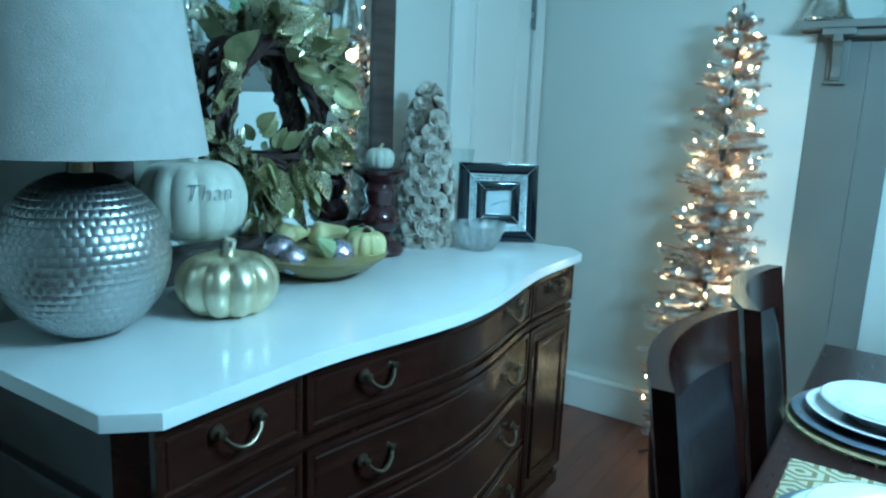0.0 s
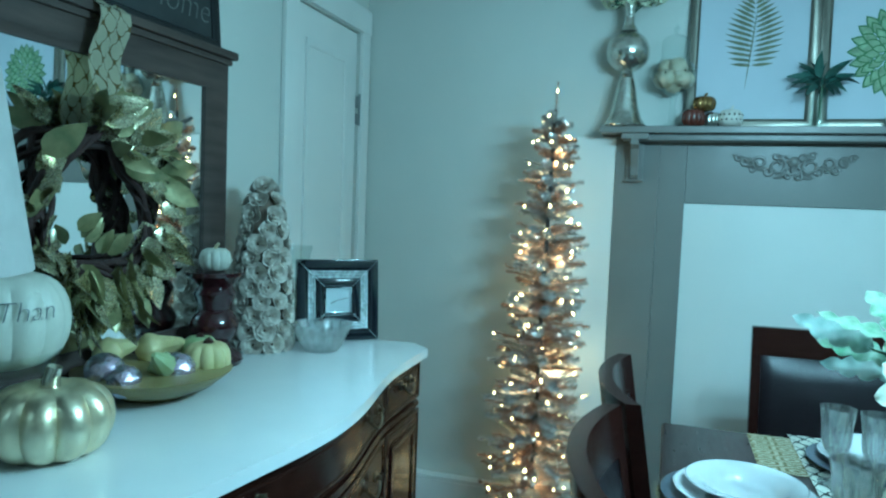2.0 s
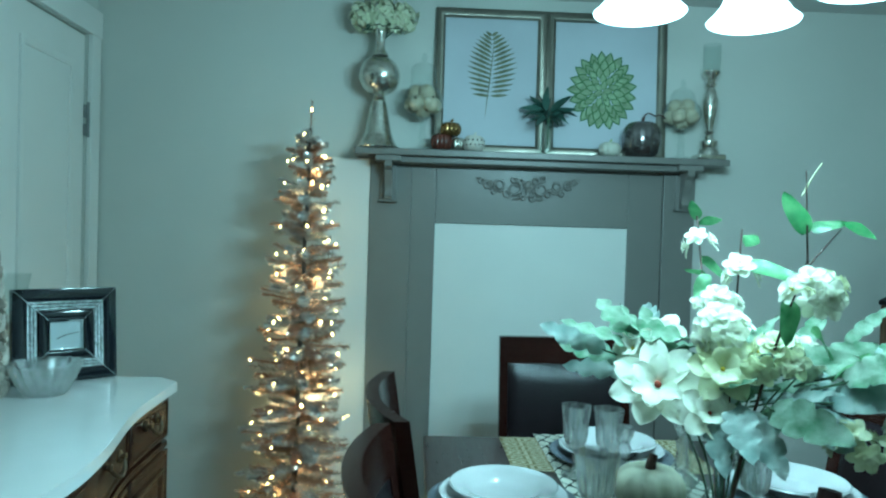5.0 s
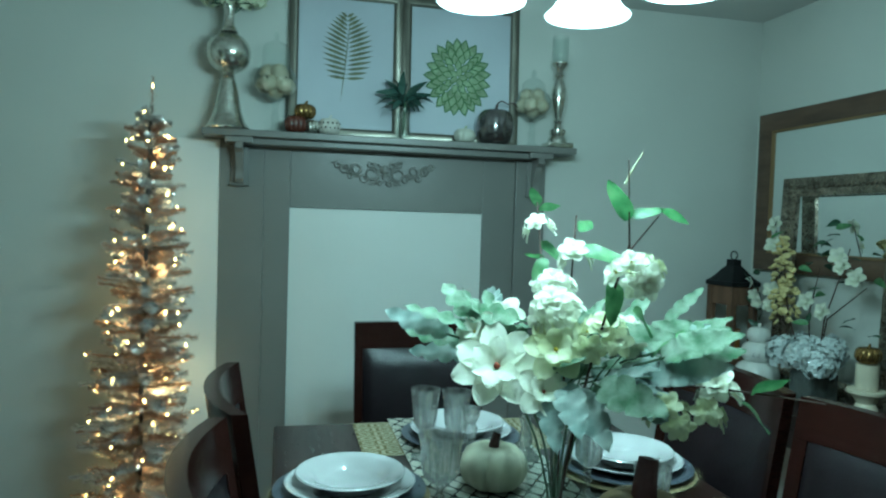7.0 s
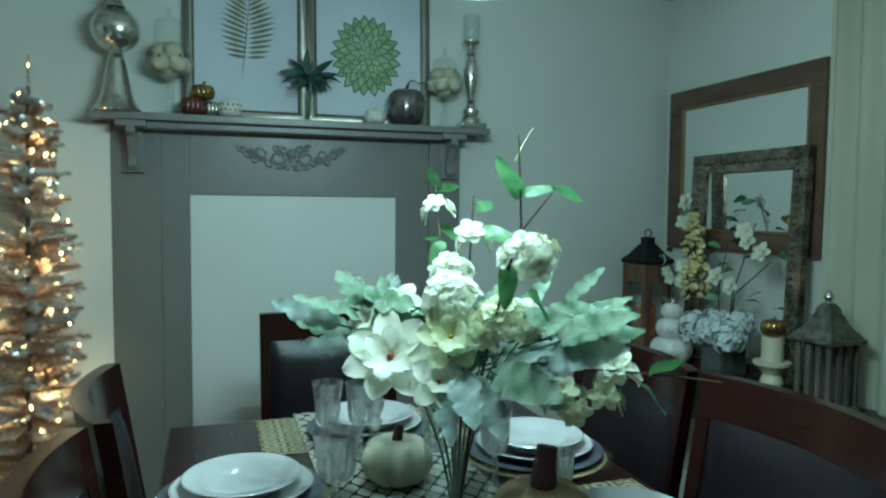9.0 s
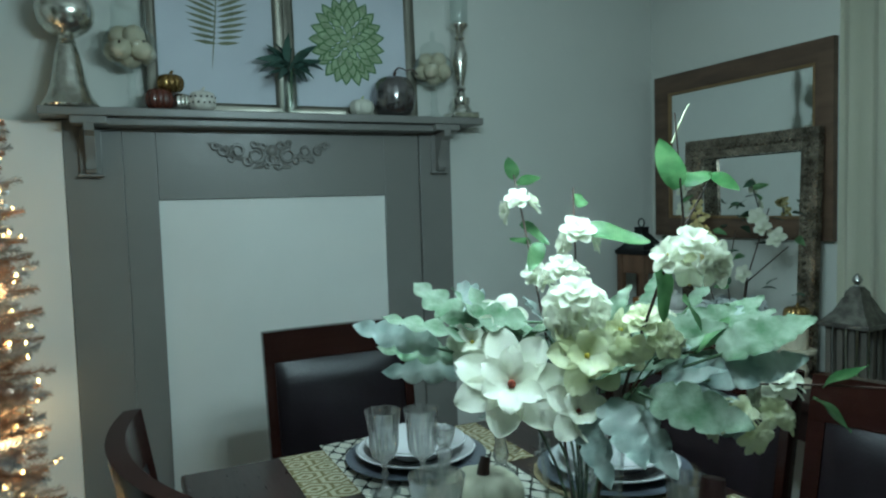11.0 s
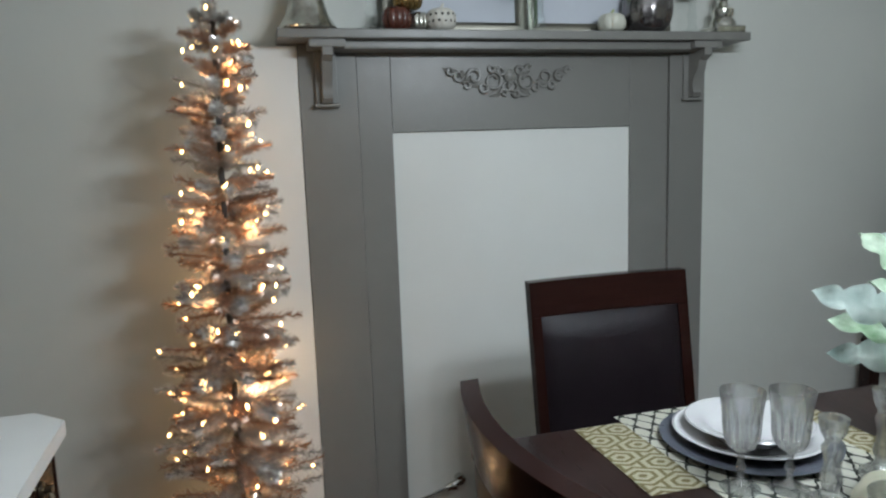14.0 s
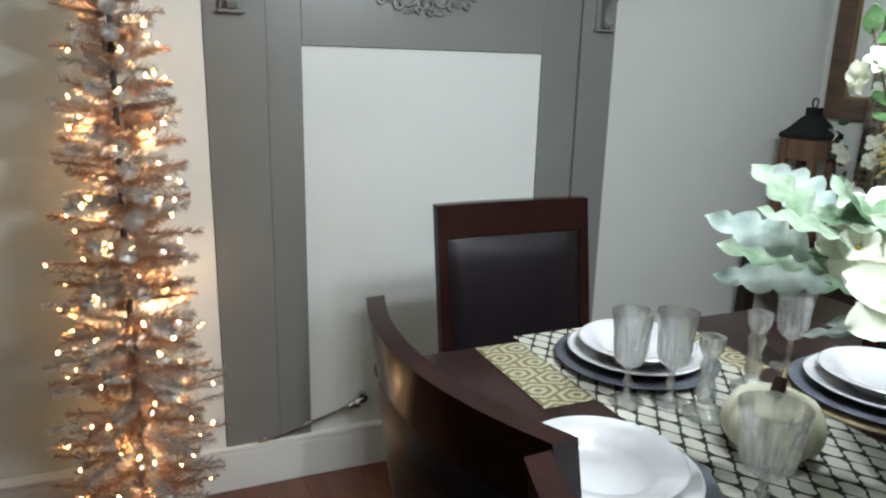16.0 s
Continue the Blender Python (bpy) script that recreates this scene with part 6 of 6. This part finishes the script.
def botanical(x0, x1, kind, label):
    w, h = (x1 - x0) / 2, 0.585
    pr = thing("framed_print", label, "picture", pose((x0 + x1) / 2, 3.158, MZ + 0.0005, -2.2), "prints on the mantel")
    part("frame", bm_frame(-w, w, 0, h, 0.036, 0.02), PRINT_FRAME, pr)
    part("paper", bm_box(-w + 0.03, w - 0.03, -0.006, -0.002, 0.03, h - 0.03), PAPER, pr, "pale blue-white paper", smooth=False)
    bm = bmesh.new()

    def flat(bm, cx, cz, dx, dz, length, width, y):
        d = Vector((dx, dz)).normalized()
        n = Vector((-d.y, d.x))
        pts = []
        for s, hw in ((0, 0.15), (0.2, 0.75), (0.48, 1.0), (0.74, 0.62), (1, 0.0), (0.74, -0.62), (0.48, -1.0), (0.2, -0.75)):
            q = Vector((cx, cz)) + d * length * s + n * width * 0.5 * hw
            pts.append(bm.verts.new((q.x, y, q.y)))
        f = bm.faces.new(pts)
        return f

    if kind == "fern":
        for i in range(15):
            s = i / 14
            z = 0.235 + 0.245 * s
            L_ = 0.098 * math.sin(math.pi * (0.22 + 0.72 * s)) ** 0.9 + 0.01
            for side in (-1, 1):
                flat(bm, 0.0 + 0.006 * math.sin(s * 3), z, side, 0.10 + 0.62 * s, L_, 0.013, -0.0066 - 0.00003 * i)
        flat(bm, -0.02, 0.14, 0.10, 1.0, 0.36, 0.005, -0.0069)
        part("fern_drawing", bm, FERN_INK, pr, "olive gold fern drawing", smooth=False)
    else:
        bm2 = bmesh.new()
        for ring in range(5):
            n = 5 + 4 * ring
            for k in range(n):
                a = 2 * math.pi * (k + 0.37 * ring + 0.22 * noise.noise((k * 1.7, ring * 2.3, 5))) / n
                r0 = (0.002 + 0.0225 * ring) * (1 + 0.09 * noise.noise((k * 2.1, ring * 1.3, 8)))
                x, z = -0.012 + 0.88 * r0 * math.cos(a), 0.275 + r0 * math.sin(a) * 1.08
                long, wide = 0.044 + 0.005 * ring, 0.029 + 0.003 * ring
                flat(bm, x, z, math.cos(a), math.sin(a), long, wide, -0.0075 + 0.00018 * ring)
                flat(bm2, x + 0.002 * math.cos(a), z + 0.002 * math.sin(a), math.cos(a), math.sin(a), long * 0.84, wide * 0.72, -0.0076 + 0.00018 * ring)
        tagged(part("succulent_drawing", bm, SUCC, pr, smooth=False), "green succulent rosette drawing", kind="stuff")
        tagged(part("succulent_highlight", bm2, SUCC_LIGHT, pr, smooth=False), "pale green succulent petal shading", kind="stuff")


botanical(-0.016, 0.4315, "fern", "framed fern print in a champagne mirrored frame")
botanical(0.4325, 0.925, "succulent", "framed succulent print in a champagne mirrored frame")
# ---- console and its things along the right wall ----
CZ, CX = 0.70, 1.90
console = thing("console_table", "dark wooden console table standing against the wall", "table", Matrix.Translation((CX, 2.3, 0)))
part("top", bm_box(-0.19, 0.19, -0.82, 0.84, CZ - 0.03, CZ, 0.005), TABLE_WOOD, console)
part("apron", bm_box(-0.17, 0.17, -0.79, 0.81, CZ - 0.13, CZ - 0.0305, 0.003), TABLE_WOOD, console)
for x in (-0.15, 0.15):
    for y in (-0.77, 0.79):
        part("leg", bm_box(x - 0.024, x + 0.024, y - 0.024, y + 0.024, 0, CZ - 0.1305, 0.004), TABLE_WOOD, console)
K = CZ + 0.0006

open_frame = thing("open_frame", "ornate antique silver open picture frame leaning on the wall", "frame", pose(2.035, 2.605, K, -2.2, 0, -90))
part("moulding", bm_frame(-0.305, 0.305, 0, 0.855, 0.075, 0.028), SILVER_FRAME, open_frame)
bead = None
rr = random.Random(2)
for x0, z0, x1, z1, n in ((-0.265, 0.02, -0.265, 0.835, 30), (0.265, 0.02, 0.265, 0.835, 30), (-0.25, 0.815, 0.25, 0.815, 19), (-0.25, 0.04, 0.25, 0.04, 19)):
    for k in range(n):
        s = (k + 0.5) / n
        m = pose(x0 + (x1 - x0) * s, -0.026, z0 + (z1 - z0) * s, rr.uniform(-20, 20), rr.uniform(-40, 40), 0)
        if bead is None:
            b = bm_lathe([(0, -0.008), (0.012, -0.004), (0.014, 0.0), (0.010, 0.006), (0, 0.009)], 8, 4, 0.35)
            bead = part("carved_leaf", b, SILVER_FRAME, open_frame, at=m)
        else:
            again(bead, open_frame, m)

RUSTIC = material("rustic_brown_wood", (0.16, 0.09, 0.05), 0.75, vary=0.3, scale=6, second=(0.07, 0.04, 0.025), stretch=(3, 3, 0.6), bump=0.4, bump_scale=40)
GREYWOOD = material("weathered_grey_wood", (0.12, 0.105, 0.085), 0.75, vary=0.3, scale=8, second=(0.055, 0.05, 0.042), stretch=(3, 3, 0.6), bump=0.4, bump_scale=40)
IRON = material("black_iron", (0.015, 0.016, 0.018), 0.5, metal=0.5, vary=0.2)
PEWTER = material("embossed_pewter", (0.24, 0.23, 0.2), 0.38, metal=0.8, vary=0.3, scale=30, second=(0.06, 0.055, 0.05), bump=0.7, bump_scale=60)
AMBER = material("amber_candle", (0.45, 0.2, 0.06), 0.5, vary=0.3, scale=14)
lan = thing("wooden_lantern", "rustic brown wooden lantern with a black iron roof", "lantern", pose(1.905, 3.03, K, 0, 0, 8))
part("floor", bm_box(-0.074, 0.074, -0.074, 0.074, 0, 0.02, 0.003), RUSTIC, lan)
for x in (-1, 1):
    for y in (-1, 1):
        part("post", bm_box(x * 0.06 - 0.014, x * 0.06 + 0.014, y * 0.06 - 0.014, y * 0.06 + 0.014, 0.0205, 0.39, 0.002), RUSTIC, lan)
part("top_board", bm_box(-0.08, 0.08, -0.08, 0.08, 0.3905, 0.41, 0.003), IRON, lan)
for x in (-1, 1):
    part("rail", bm_box(x * 0.06 - 0.011, x * 0.06 + 0.011, -0.045, 0.045, 0.31, 0.39, 0.002), RUSTIC, lan)
    part("rail", bm_box(-0.045, 0.045, x * 0.06 - 0.011, x * 0.06 + 0.011, 0.31, 0.39, 0.002), RUSTIC, lan)
    part("rail", bm_box(x * 0.06 - 0.011, x * 0.06 + 0.011, -0.045, 0.045, 0.0205, 0.08, 0.002), RUSTIC, lan)
    part("rail", bm_box(-0.045, 0.045, x * 0.06 - 0.011, x * 0.06 + 0.011, 0.0205, 0.08, 0.002), RUSTIC, lan)
part("candle", bm_lathe([(0, 0.0205), (0.04, 0.0205), (0.04, 0.2), (0, 0.195)], 24), AMBER, lan)
part("roof", bm_lathe([(0.108, 0.4105), (0.085, 0.425), (0.04, 0.47), (0.03, 0.476), (0.03, 0.505), (0, 0.506)], 4), IRON, lan, at=Matrix.Rotation(radians(45), 4, "Z"))
part("ring", bm_tube([(0.018 * math.cos(a), 0, 0.522 + 0.018 * math.sin(a)) for a in [2 * math.pi * i / 16 for i in range(17)]], 0.003, 6), IRON, lan)

dome = thing("domed_lantern", "weathered grey lantern with an embossed pewter peaked roof", "lantern", pose(1.905, 2.07, K, 0, 0, 4) @ Matrix.Scale(0.96, 4))
part("floor", bm_box(-0.072, 0.072, -0.072, 0.072, 0, 0.02, 0.004), GREYWOOD, dome)
for k in range(4):
    for s in (-1, 1):
        y = -0.057 + 0.038 * k
        part("bar", bm_box(s * 0.06 - 0.005, s * 0.06 + 0.005, y - 0.009, y + 0.009, 0.0205, 0.225, 0.002), GREYWOOD, dome)
        part("bar", bm_box(y - 0.009, y + 0.009, s * 0.06 - 0.0045, s * 0.06 + 0.0045, 0.0205, 0.225, 0.002), GREYWOOD, dome) if 0 < k < 3 else None
part("eave", bm_box(-0.082, 0.082, -0.082, 0.082, 0.2255, 0.24, 0.004), PEWTER, dome)
part("roof", bm_lathe([(0.108, 0.2405), (0.10, 0.25), (0.07, 0.275), (0.045, 0.315), (0.04, 0.318), (0.036, 0.335), (0.02, 0.352), (0, 0.353)], 4), PEWTER, dome, at=Matrix.Rotation(radians(45), 4, "Z"))
part("finial", bm_lathe([(0, 0.3535), (0.013, 0.354), (0.008, 0.360), (0.016, 0.372), (0.012, 0.384), (0.004, 0.392), (0, 0.396)], 20), CHROME, dome)

# stacked white pumpkins
WHITE_GLAZE = material("white_glaze", (0.72, 0.72, 0.68), 0.2, vary=0.04, scale=10, coat=0.4)
stack = thing("stacked_pumpkins", "three stacked white glazed pumpkins with dark lettering", "ornament", pose(1.87, 2.80, K))
z = 0
for r, h in ((0.088, 0.105), (0.066, 0.085), (0.046, 0.066)):
    prof = [(0, z + 0.004)] + [(r * math.sin(math.pi * (0.06 + 0.88 * i / 12)) ** 0.7, z + h * (0.5 - 0.5 * math.cos(math.pi * i / 12))) for i in range(13)] + [(0, z + h * 0.97)]
    part("pumpkin", bm_lathe(prof, 48, 10, 0.06), WHITE_GLAZE, stack)
    z += h * 0.93
part("stem", bm_tube([(0, 0, z), (0.004, 0, z + 0.02)], 0.006), WHITE_GLAZE, stack)
for body, size, rr_, zz in (("ful", 0.03, 0.0695, 0.125), ("Blessed", 0.028, 0.0918, 0.04)):
    o = lettering(body, size, INK, stack, Matrix.Identity(4))
    half = max(v.co.x for v in o.data.vertices) / 2
    for v in o.data.vertices:
        a = radians(226) + (v.co.x - half) / rr_
        v.co = Vector(((rr_ + v.co.z) * math.cos(a), (rr_ + v.co.z) * math.sin(a), zz + v.co.y))

# glass cube of flowers
FO = Vector((1.895, 2.52, K))
vase2 = thing("glass_cube_vase", "square clear glass vase with pebbles and mixed white flowers", "flowers", Matrix.Translation(FO))
part("glass", bm_box(-0.07, 0.07, -0.07, 0.07, 0, 0.16, 0.004), BLOWN_GLASS, vase2)
part("pebble_fill", bm_box(-0.058, 0.058, -0.058, 0.058, 0.012, 0.12, 0.01), material("grey_pebble_fill", (0.10, 0.105, 0.10), 0.5, vary=0.3, scale=40, bump=1.0, bump_scale=60), vase2)
WHITE_HYD = material("blue_white_petal", (0.64, 0.68, 0.68), 0.6, vary=0.08, scale=40)
BUTTER = material("butter_yellow_petal", (0.52, 0.43, 0.17), 0.6, vary=0.2, scale=40, second=(0.62, 0.56, 0.3))
for k, (x, y, zz) in enumerate(((-0.06, -0.09, 0.17), (-0.07, 0.0, 0.185), (-0.06, 0.095, 0.175), (0.02, -0.05, 0.2), (0.0, 0.06, 0.2))):
    floret_ball(vase2, Vector((x, y, zz)), 0.055, 70, WHITE_HYD, 0.018, 20 + k)
tall = (((-0.04, 0.1), (-0.03, 0.16, 0.58)), ((-0.02, 0.18), (0.02, 0.27, 0.68)), ((-0.02, -0.06), (0.0, -0.14, 0.58)), ((0.0, -0.05), (0.02, -0.20, 0.45)), ((0.0, 0.04), (0.03, 0.03, 0.5)))
for k, ((bx, by), (tx, ty, tz)) in enumerate(tall):
    part("stem", bm_tube([(bx * 0.3, by * 0.3, 0.1), (bx, by, 0.32), (tx, ty, tz)], 0.0035, 6, taper=0.002), TWIG, vase2)
rr = random.Random(14)
for i in range(95):
    s = rr.random()
    p = Vector((-0.04, 0.11, 0.28)).lerp(Vector((-0.03, 0.16, 0.60)), s) + Vector((rr.uniform(-1, 1), rr.uniform(-1, 1), 0)) * 0.046 * (1.1 - 0.7 * s)
    part("floret", bm_lathe([(0.002, 0), (0.012, 0.006), (0.014, 0.012), (0.004, 0.008)], 6), BUTTER, vase2, at=Matrix.Translation(p) @ Euler((rr.uniform(-1, 1), rr.uniform(-1, 1), 0)).to_matrix().to_4x4())
for (x, y, zz) in ((0.02, 0.27, 0.66), (0.0, 0.25, 0.58), (-0.02, 0.22, 0.40), (-0.02, 0.23, 0.34), (-0.03, -0.14, 0.52), (-0.02, -0.11, 0.55), (0.0, -0.17, 0.48), (-0.03, 0.02, 0.38), (-0.03, -0.06, 0.35)):
    bloom((x, y, zz), (-1, -0.5 + 0.4 * math.sin(zz * 40), 0.3), 0.038, 5, 2, PETAL, None, 0.7, "blossom", vase2, Vector((0, 0, 0)))
for k in range(30):
    y, zz = rr.uniform(-0.24, 0.27), rr.uniform(0.25, 0.68)
    a = rr.uniform(0, 6.28)
    part("leaf", bm_leaf(0.055, 0.026, 0.3, 0.15, m=aim((rr.uniform(-0.04, 0.03), y, zz), (math.cos(a) * 0.6 - 0.2, math.sin(a), rr.uniform(-0.2, 0.6)), rr.uniform(-1, 1))), DARKLEAF if k % 3 else GREEN, vase2)

# candle stand with a gold pumpkin
CREAM_WAX = material("cream_wax", (0.58, 0.53, 0.4), 0.5, vary=0.08, scale=14)
cst = thing("candle_stand", "distressed cream turned candle stand with a pillar candle", "candlestick", pose(1.86, 2.245, K))
part("stand", bm_lathe([(0, 0), (0.055, 0), (0.056, 0.012), (0.032, 0.03), (0.038, 0.05), (0.028, 0.075), (0.04, 0.095), (0.06, 0.11), (0.06, 0.12), (0, 0.121)], 32), CREAM_WAX, cst)
part("candle", bm_lathe([(0, 0.1215), (0.035, 0.1215), (0.035, 0.205), (0, 0.203)], 28), CREAM_WAX, cst)
pumpkin("mini_pumpkin", "small shiny bronze pumpkin on a pillar candle", 1.86, 2.245, K + 0.206, 0.042, 0.055, BRONZE, BRONZE, 0.012, 10, "", 0.1, stem_r=0.005)
# sprig by the lantern
sprig = thing("blossom_sprig", "dark leafed sprig with white blossoms by the lantern", "flowers", pose(1.95, 2.90, K))
part("stem", bm_tube([(0, 0, 0.004), (-0.01, 0.02, 0.2), (0.0, 0.06, 0.42)], 0.003, 6), TWIG, sprig)
for k in range(9):
    s = k / 8
    a = k * 2.2
    part("leaf", bm_leaf(0.05, 0.026, 0.3, 0.15, m=aim((0.0, 0.06 * s, 0.2 + 0.25 * s), (math.cos(a) * 0.6, math.sin(a), 0.3), a)), DARKLEAF, sprig)
for p in ((-0.01, 0.03, 0.36), (-0.015, 0.0, 0.33), (-0.01, 0.07, 0.41)):
    bloom(p, (-1, -0.6, 0.1), 0.03, 5, 1, PETAL, None, 0.6, "blossom", sprig, Vector((0, 0, 0)))
part("pot", bm_lathe([(0, 0), (0.03, 0), (0.038, 0.06), (0.034, 0.06), (0, 0.05)], 24), IRON, sprig)
# ---- floor boards ----
floor = tagged(part("floor", bm_box(LEFT - T, RIGHT + T, FRONT - T, BACK + T, -0.12, -0.003), DARK_WOOD, smooth=False), "narrow red-brown hardwood floorboards", "floor", kind="structure")
PLANK = bpy.data.materials.new("plank_wood")
PLANK.use_nodes = True
_n, _l = PLANK.node_tree.nodes, PLANK.node_tree.links
_b = _n["Principled BSDF"]
_b.inputs["Roughness"].default_value = 0.3
_b.inputs["Coat Weight"].default_value = 0.2
_info, _hue, _tex, _map, _ramp = _n.new("ShaderNodeObjectInfo"), _n.new("ShaderNodeHueSaturation"), _n.new("ShaderNodeTexNoise"), _n.new("ShaderNodeMapping"), _n.new("ShaderNodeValToRGB")
_co = _n.new("ShaderNodeTexCoord")
_map.inputs["Scale"].default_value = (60, 3, 1)
_l.new(_co.outputs["Object"], _map.inputs[0])
_l.new(_info.outputs["Random"], _map.inputs["Location"])
_l.new(_map.outputs[0], _tex.inputs["Vector"])
_tex.inputs["Scale"].default_value, _tex.inputs["Detail"].default_value = 1.5, 5
_ramp.color_ramp.elements[0].color, _ramp.color_ramp.elements[1].color = (0.055, 0.018, 0.010, 1), (0.15, 0.055, 0.028, 1)
_l.new(_tex.outputs["Fac"], _ramp.inputs[0])
_l.new(_ramp.outputs[0], _hue.inputs["Color"])
_val = _n.new("ShaderNodeMapRange")
_val.inputs[3].default_value, _val.inputs[4].default_value = 0.86, 1.14
_l.new(_info.outputs["Random"], _val.inputs[0])
_l.new(_val.outputs[0], _hue.inputs["Value"])
_l.new(_hue.outputs[0], _b.inputs["Base Color"])
rows = int((RIGHT - LEFT) / 0.0605) + 1
shared = {}
rng = random.Random(5)
for i in range(rows):
    x = LEFT + 0.0605 * i
    y = FRONT
    first_length = rng.choice((0.4, 0.7, 1.0))
    while y < BACK - 0.01:
        length = first_length if y == FRONT else rng.choice((0.9, 1.2, 1.5))
        if y + length > BACK - 0.3:
            length = round(BACK - y, 3)
        key = length
        if key not in shared:
            bm = bm_box(0.0003, 0.0602, 0.0003, length - 0.0003, -0.018, 0.0, 0.0008)
            shared[key] = part("plank", bm, PLANK, floor, at=Matrix.Translation((x, y, 0)))
        else:
            again(shared[key], floor, Matrix.Translation((x, y, 0)))
        y += length
